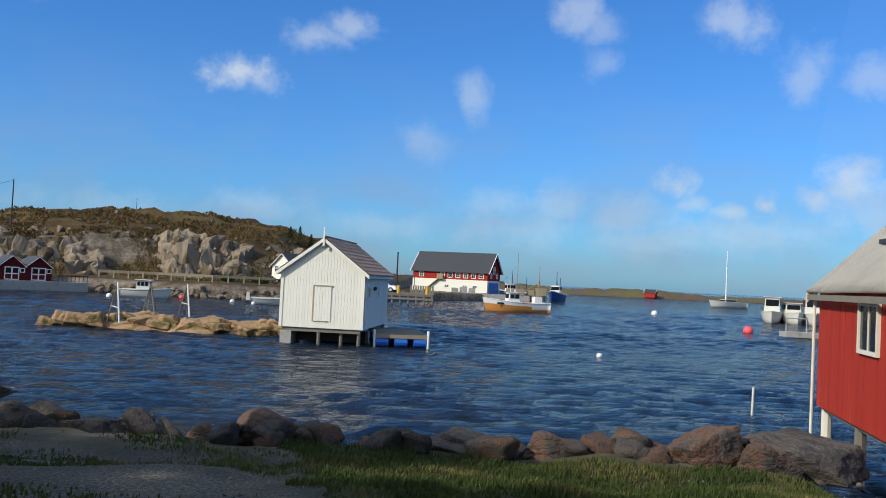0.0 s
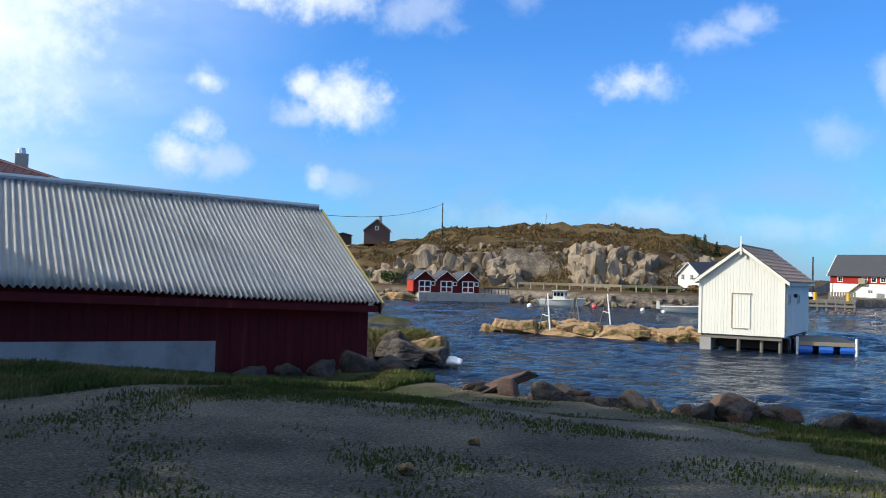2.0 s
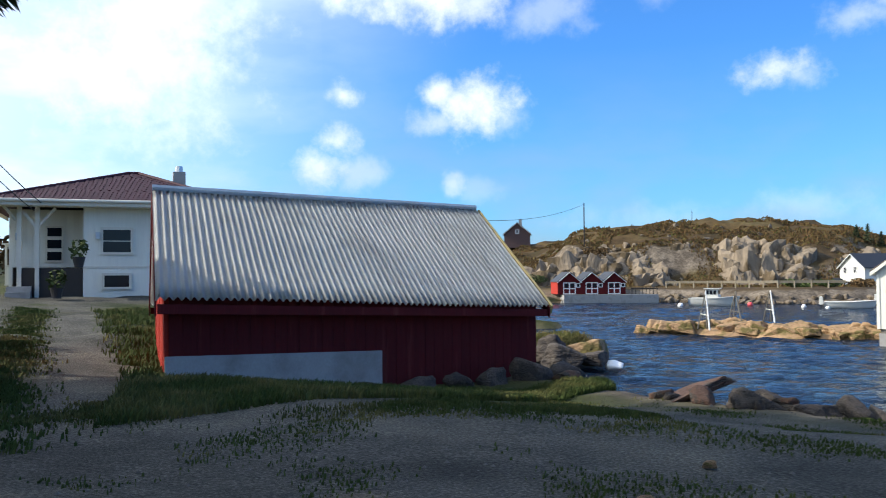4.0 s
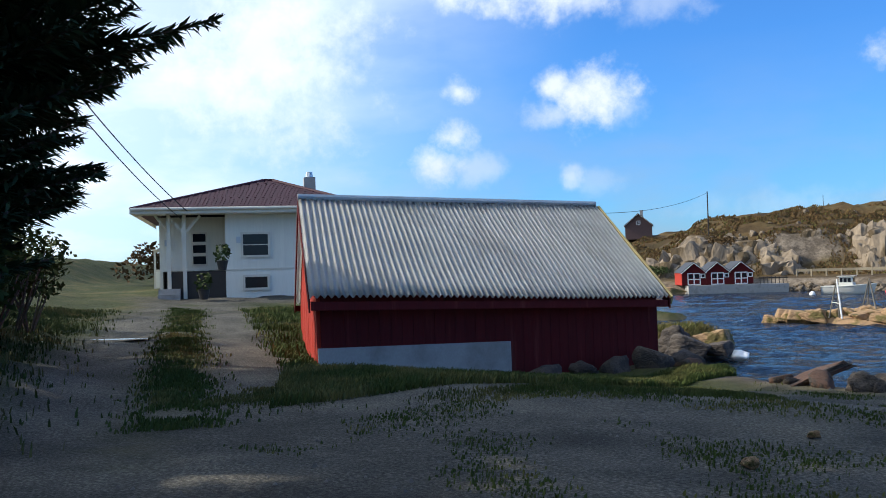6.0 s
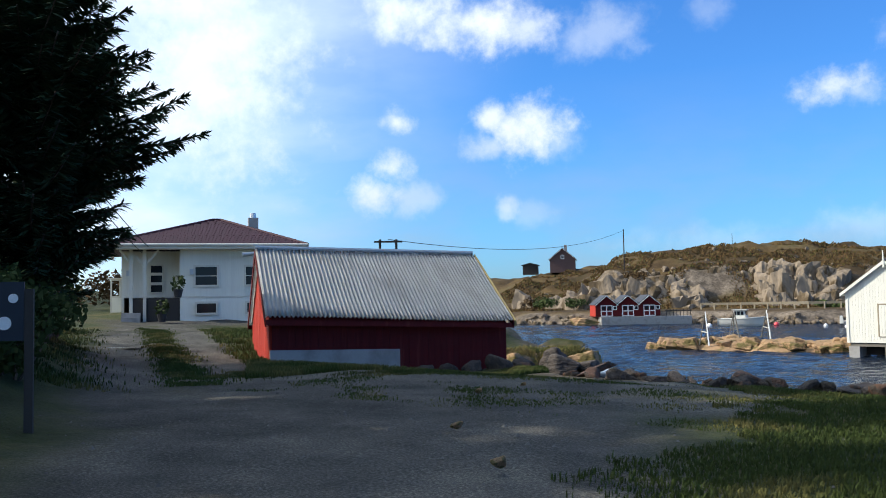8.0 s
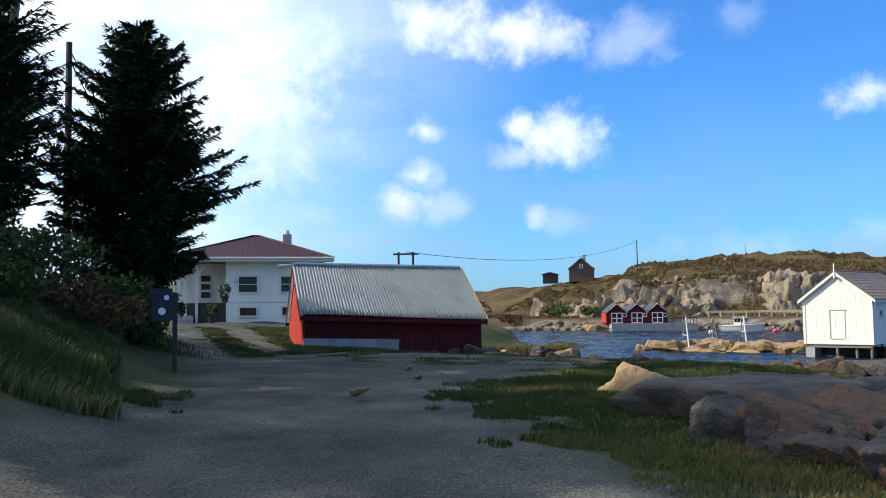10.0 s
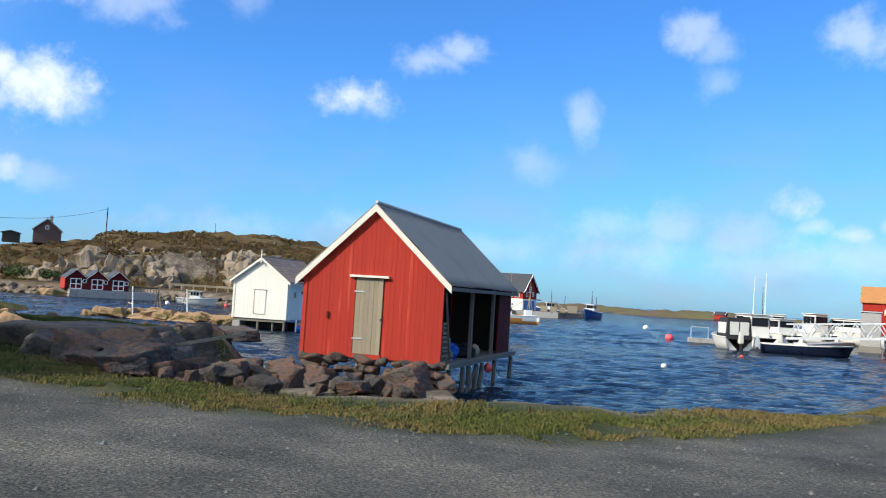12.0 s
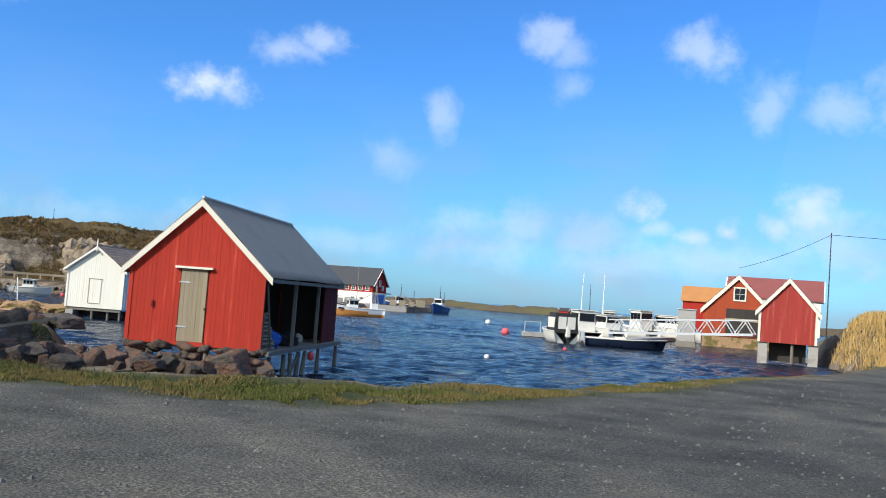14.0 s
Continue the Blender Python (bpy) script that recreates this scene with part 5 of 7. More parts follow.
def road_fence():
    root = thing("guard_rail", Matrix.Identity(4), "grey timber rail along the far shore road", "fence")
    pts = [(-41, 108), (-34.5, 109.5), (-28, 110), (-21, 113)]
    for (ax, ay), (bx, by) in zip(pts, pts[1:]):
        za, zb = height_at(ax, ay) + 0.75, height_at(bx, by) + 0.75
        part("rail", beam(bmesh.new(), (ax, ay, za), (bx, by, zb), 0.12, 0.32), BARE, root)
        for i in range(4):
            f = i / 4
            x, y, z = ax + (bx - ax) * f, ay + (by - ay) * f, za + (zb - za) * f
            part("fence_post", boxes((x - 0.08, x + 0.08, y - 0.08, y + 0.08, z - 1.0, z + 0.12)), BARE, root)


road_fence()


# ---------------------------------------------------------------- far houses
def plain_house(name, m, W, L, z0, ze, za, wall, roof_mat, label, trim=None, wins=(), lower=None, door=None, chimney=None, group="", over=0.25):
    root = thing(name, m, label, "house", group)
    bm = bmesh.new()
    pts = [(-W / 2, z0), (W / 2, z0), (W / 2, ze), (0, za), (-W / 2, ze)]
    vs = [bm.verts.new((px, y, pz)) for y in (0, L) for px, pz in pts]
    bm.faces.new(vs[:5])
    bm.faces.new(vs[5:][::-1])
    for i in range(5):
        j = (i + 1) % 5
        bm.faces.new((vs[i], vs[i + 5], vs[j + 5], vs[j]))
    bmesh.ops.recalc_face_normals(bm, faces=bm.faces[:])
    part("wall", bm, wall, root)
    slope = (za - ze) / (W / 2)
    for s in (-1, 1):
        run = W / 2 + over
        bm = bmesh.new()
        vs = [bm.verts.new((s * a, b, za + 0.04 - a * slope + t)) for t in (0, 0.12) for a, b in ((0, -over), (run, -over), (run, L + over), (0, L + over))]
        for f in ((0, 1, 2, 3), (7, 6, 5, 4), (0, 4, 5, 1), (1, 5, 6, 2), (2, 6, 7, 3), (3, 7, 4, 0)):
            bm.faces.new([vs[i] for i in f])
        bmesh.ops.recalc_face_normals(bm, faces=bm.faces[:])
        part("roof", bm, roof_mat, root)
        if trim:
            for y in (-over - 0.02, L + over + 0.02):
                part("bargeboard", beam(bmesh.new(), (0, y, za + 0.02), (s * run, y, za + 0.02 - run * slope), 0.26, 0.05), trim, root)
    if lower:
        part("lower_wall", boxes((-W / 2 - 0.03, W / 2 + 0.03, -0.03, L + 0.03, z0, lower[0])), lower[1], root)
    for side, u, z, w, h in wins:
        if side == "f":
            mm = Matrix.Translation((u, -0.045, z))
        elif side == "l":
            mm = Matrix.Translation((-W / 2 - 0.045, u, z)) @ Matrix.Rotation(-math.pi / 2, 4, "Z")
        else:
            mm = Matrix.Translation((W / 2 + 0.045, u, z)) @ Matrix.Rotation(math.pi / 2, 4, "Z")
        small_window(root, mm, w, h, BUOYWHITE, (1, 1), 0.10)
    if chimney:
        part("chimney", boxes((chimney[0] - 0.3, chimney[0] + 0.3, chimney[1] - 0.3, chimney[1] + 0.3, ze, za + 0.8)), CONCRETE, root)
    return root


# fish hall across the harbour: long side towards the water
fish = plain_house("fish_hall", rot_frame(9.2, 167.6, 66), 6.4, 15.0, 0.9, 5.0, 8.3, RED_FAR, SLATE, "two-storey red and white fish hall with a slate roof",
                   trim=BUOYWHITE, lower=(3.35, WHITE), over=0.4,
                   wins=[("l", 1.2 + 1.55 * i, 3.75, 0.75, 0.72) for i in range(6)] + [("l", 13.2, 3.75, 0.75, 0.72), ("f", 0, 4.7, 0.7, 1.1), ("f", -1.4, 3.9, 0.5, 0.8), ("f", 1.4, 3.9, 0.5, 0.8)]
                   + [("l", y, 1.9, 0.8, 0.4) for y in (2.4, 4.4, 8.0)])
part("loading_tarpaulin", boxes((-2.6, 2.0, -0.18, -0.06, 0.9, 3.0)), TARP, fish, "blue tarpaulin over the end wall")
part("stair", beam(bmesh.new(), (-3.45, 12.6, 1.0), (-3.45, 9.6, 3.4), 0.5, 0.14), BARE, fish, "outside wooden stair")
part("stair_landing", boxes((-3.9, -3.2, 8.6, 9.8, 3.35, 3.5)), BARE, fish)
part("landing_rail", boxes((-3.9, -3.84, 8.6, 9.8, 3.5, 4.3)), BARE, fish)
part("side_roof", boxes((3.2, 5.6, 0.0, 5.0, 3.2, 3.4)), SLATE, fish)

plain_house("hill_house", rot_frame(-86.3, 151.5, 28), 5.0, 6.5, 8.6, 11.3, 13.4, material("dark_brown_stain", (0.10, 0.06, 0.055), 0.8), SLATE,
            "dark brown house on the heather hill", trim=BUOYWHITE, wins=[("f", 0, 11.4, 0.5, 0.6)], chimney=(0.6, 2.0))
plain_house("hill_shed", rot_frame(-93, 150, 28), 3.0, 4.0, 8.4, 10.2, 10.6, DARKWOOD, SLATE, "low dark shed on the heather hill")
plain_house("white_shore_house", rot_frame(-22.6, 127.0, -38), 4.4, 9.5, 1.0, 4.0, 5.7, WHITE, SLATE, "white two-storey house at the foot of the hill", trim=BUOYWHITE,
            wins=[("f", -1.2, 3.3, 0.5, 0.7), ("f", 0.6, 3.3, 0.5, 0.7), ("f", 0.6, 1.5, 0.5, 0.7), ("f", 1.7, 1.5, 0.5, 0.7), ("r", 1.6, 3.0, 0.6, 0.7), ("r", 4.0, 3.0, 0.6, 0.7), ("r", 5.4, 3.0, 0.6, 0.7), ("r", 8.0, 3.0, 0.6, 0.7), ("r", 1.6, 1.5, 0.6, 0.7), ("r", 5.4, 1.5, 0.9, 0.8), ("r", 8.0, 1.5, 0.6, 0.7)])
plain_house("small_white_house", rot_frame(-47.0, 59.5, 40), 1.9, 3.0, 3.6, 5.5, 6.5, WHITE, SLATE, "small white house with a dark roof", trim=BUOYWHITE)


def far_skerry(cx, cy, rx, ry, top, seed, label):
    bm = bmesh.new()
    n, rows = 60, 8
    grid = []
    for j in range(rows + 1):
        v = -1 + 2 * j / rows
        line = []
        for i in range(n + 1):
            u = -1 + 2 * i / n
            k = max(0.0, 1 - u * u) ** 0.5 * (1 - v * v)
            z = -0.5 + (top + 0.5) * k * (0.85 + 0.28 * noise.fractal(Vector((u * 5 + seed, v * 2, seed)), 1, 2, 4))
            line.append(bm.verts.new((cx + u * rx, cy + v * ry, z)))
        grid.append(line)
    for a, b in zip(grid, grid[1:]):
        for i in range(n):
            bm.faces.new((a[i], a[i + 1], b[i + 1], b[i]))
    tagged(mesh_ob("far_skerry", bm, FARLAND, smooth=True), label, "skerry", "far skerries")


far_skerry(74, 352, 36, 10, 3.4, 2, "low brown heath island at the harbour mouth")
far_skerry(140, 372, 58, 14, 2.4, 5, "low brown heath island on the horizon")
far_skerry(235, 380, 70, 18, 4.2, 9, "low brown heath island on the horizon")
far_skerry(30, 420, 40, 12, 3.4, 14, "low brown heath island on the horizon")
plain_house("harbour_shed", rot_frame(80, 342, 60), 2.6, 4.0, 0.3, 2.2, 3.2, RED_FAR, SLATE, "small red shed at the harbour mouth", trim=BUOYWHITE)


# ---------------------------------------------------------------- white house with a hipped tile roof
def white_house():
    # local x along the facade, y back into the house
    m = rot_frame(-31.8, 15.85, 53.5)
    root = thing("white_house", m, "white boarded house with dark red tile hip roof and porch", "house")
    z0, zb, ze, za = 2.4, 3.55, 5.75, 7.45
    W, D, porch = 7.5, 8.5, 2.6
    rng = random.Random(3)
    walls = [("facade", Matrix.Translation((porch, 0, 0)), W - porch), ("porch_wall", Matrix.Translation((0, 1.6, 0)), porch)]
    for name, mm, w in walls:
        board_wall(root, name, mm, 0, w, lambda x: zb + 0.04, lambda x: ze, WHITE, 0.2, rng)
    part("porch_side_wall", boxes((porch, porch + 0.1, 0, 1.6, z0, ze)), WHITE, root)
    part("side_wall", boxes((0.0, 0.12, 1.6, D, z0, ze)), WHITE, root)
    part("far_wall", boxes((W - 0.12, W, 0.03, D, z0, ze), (0, W, D - 0.12, D, z0, ze)), WHITE, root)
    part("basement_wall", boxes((porch, W, -0.04, 0.2, z0 - 0.4, zb)), WHITE, root, "smooth white basement wall")
    part("porch_base", boxes((0.4, porch - 0.02, 0.0, 1.58, z0 - 0.4, zb)), DARKWOOD, root, "dark clad base of the porch")
    part("water_table", boxes((porch, W, -0.07, -0.03, zb, zb + 0.06)), TRIM, root)
    # roof: a hip of four slopes
    o = 0.8
    bm = bmesh.new()
    a = [(-o, -o), (W + o, -o), (W + o, D + o), (-o, D + o)]
    r0, r1 = (4.2, D / 2), (4.6, D / 2)
    base = [bm.verts.new((x, y, ze + 0.15)) for x, y in a]
    R0, R1 = bm.verts.new((*r0, za)), bm.verts.new((*r1, za))
    for f in ((base[0], base[1], R1, R0), (base[1], base[2], R1), (base[2], base[3], R0, R1), (base[3], base[0], R0), tuple(base[::-1])):
        bm.faces.new(f)
    roof = part("hip_roof", bm, DARKTILE, root, "dark red glazed tile roof")
    # lapped tiles on the two slopes that face the harbour
    tile = bmesh.new()
    box(tile, -0.15, 0.15, -0.02, 0.36, 0.0, 0.025)
    box(tile, -0.12, -0.02, -0.02, 0.36, 0.02, 0.045)
    tile_me = bpy.data.meshes.new("roof_tile")
    tile.to_mesh(tile_me)
    tile.free()
    tile_me.materials.append(DARKTILE)
    rows = 15
    pitch = math.atan2(za - ze - 0.15, D / 2 + o)
    for j in range(rows):
        f = j / rows
        y, z = -o + (D / 2 + o) * f, ze + 0.17 + (za - ze - 0.15) * f
        x0, x1 = -o + (r0[0] + o) * f, W + o - (W + o - r1[0]) * f
        n = int((x1 - x0) / 0.31)
        for i in range(n):
            t = new("roof_tile", tile_me)
            t.parent = roof
            t.matrix_parent_inverse = Matrix.Identity(4)
            t.matrix_basis = Matrix.Translation((x0 + 0.2 + (x1 - x0 - 0.3) * i / max(1, n - 1), y, z)) @ Matrix.Rotation(pitch, 4, "X") @ Matrix.Diagonal((1.0, 1.0, 1, 1))
    for a_, b_ in (((-o, -o, ze + 0.18), (*r0, za + 0.05)), ((W + o, -o, ze + 0.18), (*r1, za + 0.05)), ((*r0, za + 0.05), (*r1, za + 0.05))):
        part("hip_cap", tube(bmesh.new(), a_, b_, 0.075, n=8), DARKTILE, roof)
    part("fascia", boxes((-o - 0.03, W + o + 0.03, -o - 0.03, -o, ze, ze + 0.2), (-o - 0.03, -o, -o, D + o, ze, ze + 0.2)), TRIM, root, "white fascia board")
    part("gutter", tube(bmesh.new(), (-o, -o - 0.08, ze + 0.16), (W + o, -o - 0.08, ze + 0.16), 0.06), TRIM, root)
    part("soffit", boxes((-o, W + o, -o, 0.0, ze - 0.02, ze + 0.02)), WHITE, root)
    part("chimney", boxes((5.95, 6.45, 3.9, 4.4, 6.3, 7.6)), CONCRETE, root, "grey chimney")
    part("chimney_cap", tube(bmesh.new(), (6.2, 4.15, 7.6), (6.2, 4.15, 7.85), 0.17, 0.14), METAL, root)
    part("porch_post", boxes((0.42, 0.56, -0.1, 0.04, z0, ze)), TRIM, root)
    part("porch_post", boxes((1.0, 1.14, -0.1, 0.04, z0, ze)), TRIM, root)
    for s in (-1, 1):
        part("porch_brace", beam(bmesh.new(), (1.07, -0.03, 5.0), (1.07 + s * 0.6, -0.03, 5.7), 0.1), TRIM, root)
    part("rain_pipe", tube(bmesh.new(), (0.0, -0.5, ze), (0.35, 0.0, ze - 0.5), 0.05), TRIM, root)
    part("steps", boxes((0.1, 0.9, -0.7, 0.0, z0, 2.7), (0.1, 0.9, -0.35, 0.0, 2.7, 2.9)), CONCRETE, root, "pale concrete entrance steps")
    small_window(root, Matrix.Translation((3.75, -0.05, 4.12)), 0.95, 0.82, TRIM, (0, 1), 0.09)
    small_window(root, Matrix.Translation((6.0, -0.05, 4.12)), 0.95, 0.82, TRIM, (0, 1), 0.09)
    small_window(root, Matrix.Translation((3.75, -0.09, 2.85)), 0.85, 0.42, TRIM, (0, 0), 0.09)
    small_window(root, Matrix.Translation((6.0, -0.09, 2.85)), 0.85, 0.42, TRIM, (0, 0), 0.09)
    for i in range(3):
        small_window(root, Matrix.Translation((1.55, 1.52, 3.85 + 0.45 * i)), 0.5, 0.32, TRIM, (0, 0), 0.06)
    for x, y in ((0.3, 1.5), (3.1, -0.06)):
        part("wall_lamp", boxes((x - 0.08, x + 0.08, y - 0.16, y, 4.6, 4.85)), METAL, root, "small square wall lamp")
    part("eaves_lamp", tube(bmesh.new(), (5.3, -1.05, 5.44), (5.95, -1.05, 5.52), 0.12, 0.07, 10), METAL, root, "grey lamp head under the eaves")


white_house()


def planter(x, y, z, label):
    root = thing("flower_pot", Matrix.Translation((x, y, z)), label, "plant pot", "pots by the porch")
    part("pot", lathe([(0.14, 0), (0.22, 0.35), (0.24, 0.36), (0.2, 0.34)], 12), DARKMETAL, root)
    part("plant", leaf_ball(1, 90, 0.32, (1, 1, 1.2), 0.10), BUSH, root).location = (0, 0, 0.62)


def leaf_ball(seed, n, r, squash, size):
    """A loose tuft of small leaves."""
    rng = random.Random(seed)
    bm = bmesh.new()
    for _ in range(n):
        d = Vector((rng.gauss(0, 1), rng.gauss(0, 1), rng.gauss(0, 1))).normalized() * r * rng.uniform(0.35, 1.0) ** 0.6
        c = Vector((d.x * squash[0], d.y * squash[1], d.z * squash[2]))
        a = Vector((rng.gauss(0, 1), rng.gauss(0, 1), rng.gauss(0, 1))).normalized()
        b = a.orthogonal().normalized()
        s = size * rng.uniform(0.6, 1.3)
        vs = [bm.verts.new(c + a * s), bm.verts.new(c + b * s * 0.5), bm.verts.new(c - a * s), bm.verts.new(c - b * s * 0.5)]
        bm.faces.new(vs)
    return bm


planter(-29.0, 16.9, 3.55, "dark pot with a leafy plant on the porch")
planter(-28.9, 16.0, 2.5, "dark pot with a small plant by the porch")


# ---------------------------------------------------------------- spruces on the bank
def spruce(x, y, z, height, spread, seed, label, dense=1.0):
    root = thing("spruce_tree", Matrix.Translation((x, y, z)), label, "tree", "spruces on the bank")
    rng = random.Random(seed)
    part("trunk", tube(bmesh.new(), (0, 0, -0.3), (0, 0, height), 0.22, 0.02, 10), BARK, root)
    limbs, vs, fs = bmesh.new(), [], []
    tiers = int(height * 4.6)
    for k in range(tiers):
        f = 0.10 + 0.90 * k / tiers
        h = height * f
        reach = min(spread * (1 - f) ** 0.78, spread * (0.20 + 1.05 * f)) * rng.uniform(0.82, 1.16) + 0.12
        n = int((6 + 5 * (1 - f)) * dense)
        for i in range(n):
            a = rng.uniform(0, 2 * math.pi)
            L = reach * rng.uniform(0.6, 1.05)
            droop = rng.uniform(-0.02, 0.34) - 0.45 * f
            start = Vector((0, 0, h))
            pts = [start]
            for s in range(1, 6):
                q = s / 5
                pts.append(Vector((math.cos(a) * L * q, math.sin(a) * L * q, h - droop * L * q + 0.22 * L * q * q)))
            for p, q in zip(pts, pts[1:]):
                tube(limbs, p, q, 0.022 * (1 - f) + 0.006, n=3)
            side = Vector((-math.sin(a), math.cos(a), 0))
            out = Vector((math.cos(a), math.sin(a), 0))
            m = int((26 + 76 * L) * dense)
            for _ in range(m):
                q = rng.uniform(0.12, 1.0)
                idx = min(4, int(q * 5))
                c = pts[idx].lerp(pts[idx + 1], q * 5 - idx)
                sgn = rng.choice((-1, 1))
                w = (0.20 + 0.34 * L * (1 - q) * 0.7) * rng.uniform(0.5, 1.25)
                d = (side * sgn * rng.uniform(0.5, 1.0) + out * rng.uniform(0.3, 0.9) + Vector((0, 0, rng.uniform(-0.55, 0.45)))).normalized()
                u = d.cross(Vector((rng.gauss(0, 0.4), rng.gauss(0, 0.4), 1))).normalized()
                b = len(vs)
                wd = 0.016 + 0.014 * rng.random() + 0.02 * w
                vs += [c, c + d * w * 0.45 + u * wd, c + d * w, c + d * w * 0.45 - u * wd]
                fs.append((b, b + 1, b + 2, b + 3))
    part("branching", limbs, BARK, root)
    me = bpy.data.meshes.new("crown")
    me.from_pydata([tuple(v) for v in vs], [], fs)
    me.materials.append(NEEDLES)
    ob = new("crown", me)
    ob.parent = root
    return root


spruce(-12.5, 1.2, 2.6, 8.5, 4.5, 1, "dense dark spruce standing on the grassy bank", 1.35)
spruce(-13.4, -2.8, 3.6, 9.2, 3.6, 2, "tall dark spruce behind the first on the bank")
spruce(-10.2, -4.6, 3.6, 8.8, 3.4, 3, "tall dark spruce beside the road bank, placed for its shade")
# two unseen spruces, added to throw shade on the boulders and road
spruce(-5.6, -9.4, 3.6, 9.8, 3.6, 4, "tall dark spruce beside the road bank, placed for its shade")
spruce(-4.0, -12.0, 3.4, 9.6, 3.8, 8, "tall dark spruce beside the road bank, placed for its shade")


# out of view, added only to keep the sun off the bank
spruce(-11.6, -9.0, 4.0, 9.2, 3.6, 7, "tall dark unseen spruce added to shade the bank")


def shrub(x, y, z, r, h, seed, mat, label, group="shrubs", n=420, leaf=0.08):
    root = thing("shrub", Matrix.Translation((x, y, z)), label, "shrub", group)
    rng = random.Random(seed)
    bm = bmesh.new()
    for _ in range(7):
        a = rng.uniform(0, 6.28)
        tube(bm, (0, 0, -0.1), (math.cos(a) * r * 0.6, math.sin(a) * r * 0.6, h * rng.uniform(0.5, 0.85)), 0.025, 0.008, 4)
    part("stem", bm, BARK, root)
    bm = bmesh.new()
    for k in range(5):
        off = Vector((rng.uniform(-0.5, 0.5) * r, rng.uniform(-0.5, 0.5) * r, h * rng.uniform(0.4, 0.75)))
        one = leaf_ball(seed * 7 + k, n // 5, r * rng.uniform(0.4, 0.62), (1, 1, h / r * 0.62), leaf)
        one.transform(Matrix.Translation(off))
        tmp = bpy.data.meshes.new("tmp")
        one.to_mesh(tmp)
        one.free()
        bm.from_mesh(tmp)
        bpy.data.meshes.remove(tmp)
    part("leaves", bm, mat, root)


for k, (x, y, r, h, mat) in enumerate([(-9.4, -1.2, 1.1, 1.1, BUSH), (-10.6, -0.3, 0.9, 0.9, BUSH), (-7.5, -2.6, 1.2, 1.2, BUSH), (-6.3, -4.2, 1.1, 1.0, HEATH), (-5.2, -6.0, 1.1, 0.9, BUSH),
                                       (-4.2, -7.6, 1.0, 0.8, HEATH), (-12.4, 0.4, 1.0, 1.3, BUSH), (-8.4, -2.0, 1.3, 1.2, BUSH), (-6.6, -3.0, 1.1, 0.9, HEATH), (-10.4, -2.2, 1.5, 1.6, BUSH), (-7.8, -4.0, 1.5, 1.5, BUSH), (-5.8, -6.0, 1.4, 1.3, BUSH), (-10.7, 0.3, 0.8, 1.2, BUSH), (-12.2, 1.3, 0.9, 1.6, BUSH), (-13.9, 2.3, 0.9, 1.8, BUSH), (-15.4, 3.3, 0.9, 1.8, BUSH), (-17.0, 4.3, 0.9, 1.8, BUSH), (-9.2, -0.6, 0.9, 1.2, BUSH), (-7.6, -1.6, 0.8, 0.9, BUSH), (-14.2, 1.7, 1.3, 1.9, BUSH), (-17.5, 3.2, 1.4, 2.0, BUSH), (-20.5, 4.4, 1.3, 1.9, BUSH), (-23.5, 7.0, 1.2, 1.8, BUSH), (-15.8, 2.6, 1.2, 1.7, BUSH)]):
    shrub(x, y, height_at(x, y) - 0.05, r, h, 30 + k, mat, "low leafy shrub in the shade of the bank", "bank shrubs", 900, 0.07)
for k, (x, y, r, h, mat) in enumerate([(-41, 24, 2.2, 2.6, BUSH), (-38.5, 22.5, 1.4, 1.6, BUSH), (-48, 26, 3.0, 2.6, HEATH), (-52, 34, 4, 3.0, HEATH), (-45, 30, 3, 2.4, BUSH), (-38, 40, 3.2, 2.8, BUSH), (-33, 43, 2.6, 2.4, HEATH)]):
    shrub(x, y, height_at(x, y) - 0.1, r, h, 60 + k, mat, "rounded shrub in the rough ground", "far shrubs", 700, 0.16)
for k, (x, y, r, h) in enumerate([(-64.5, 108, 2.4, 2.2), (-68, 110, 2.6, 2.4), (-60, 109, 2.2, 2.0), (-56.5, 121.6, 2.2, 1.6), (-24, 119, 2.0, 1.2), (-20, 121, 2.4, 1.3), (-27.5, 117.5, 2, 1.2), (-71, 104, 3, 2.0), (-75, 100, 3, 2)]):
    shrub(x, y, height_at(x, y) - 0.2, r, h, 90 + k, HEATH if k % 2 else BUSH, "rounded brown heath shrub on the hill", "hill shrubs", 500, 0.2)
# far conifers behind the white shore house
for k, (x, y, h) in enumerate([(-23.5, 146, 3.2), (-21.8, 147, 2.6), (-25.2, 147, 2.2), (-19.6, 146, 2.0)]):
    root = thing("far_conifer", Matrix.Translation((x, y, height_at(x, y) - 0.2)), "small dark conifer on the hill crest", "tree", "hill conifers")
    part("trunk", tube(bmesh.new(), (0, 0, 0), (0, 0, h), 0.1, 0.02, 6), BARK, root)
    bm = bmesh.new()
    rng = random.Random(200 + k)
    for _ in range(420):
        f = rng.random()
        a = rng.uniform(0, 6.28)
        r = (1 - f) * h * 0.36 * rng.uniform(0.3, 1.0)
        c = Vector((math.cos(a) * r, math.sin(a) * r, h * (0.1 + 0.9 * f)))
        d = Vector((math.cos(a), math.sin(a), -0.3)) * 0.28
        u = Vector((-math.sin(a), math.cos(a), 0)) * 0.09
        bm.faces.new([bm.verts.new(c + u), bm.verts.new(c + d), bm.verts.new(c - u), bm.verts.new(c - d * 0.4)])
    part("crown", bm, NEEDLES, root)


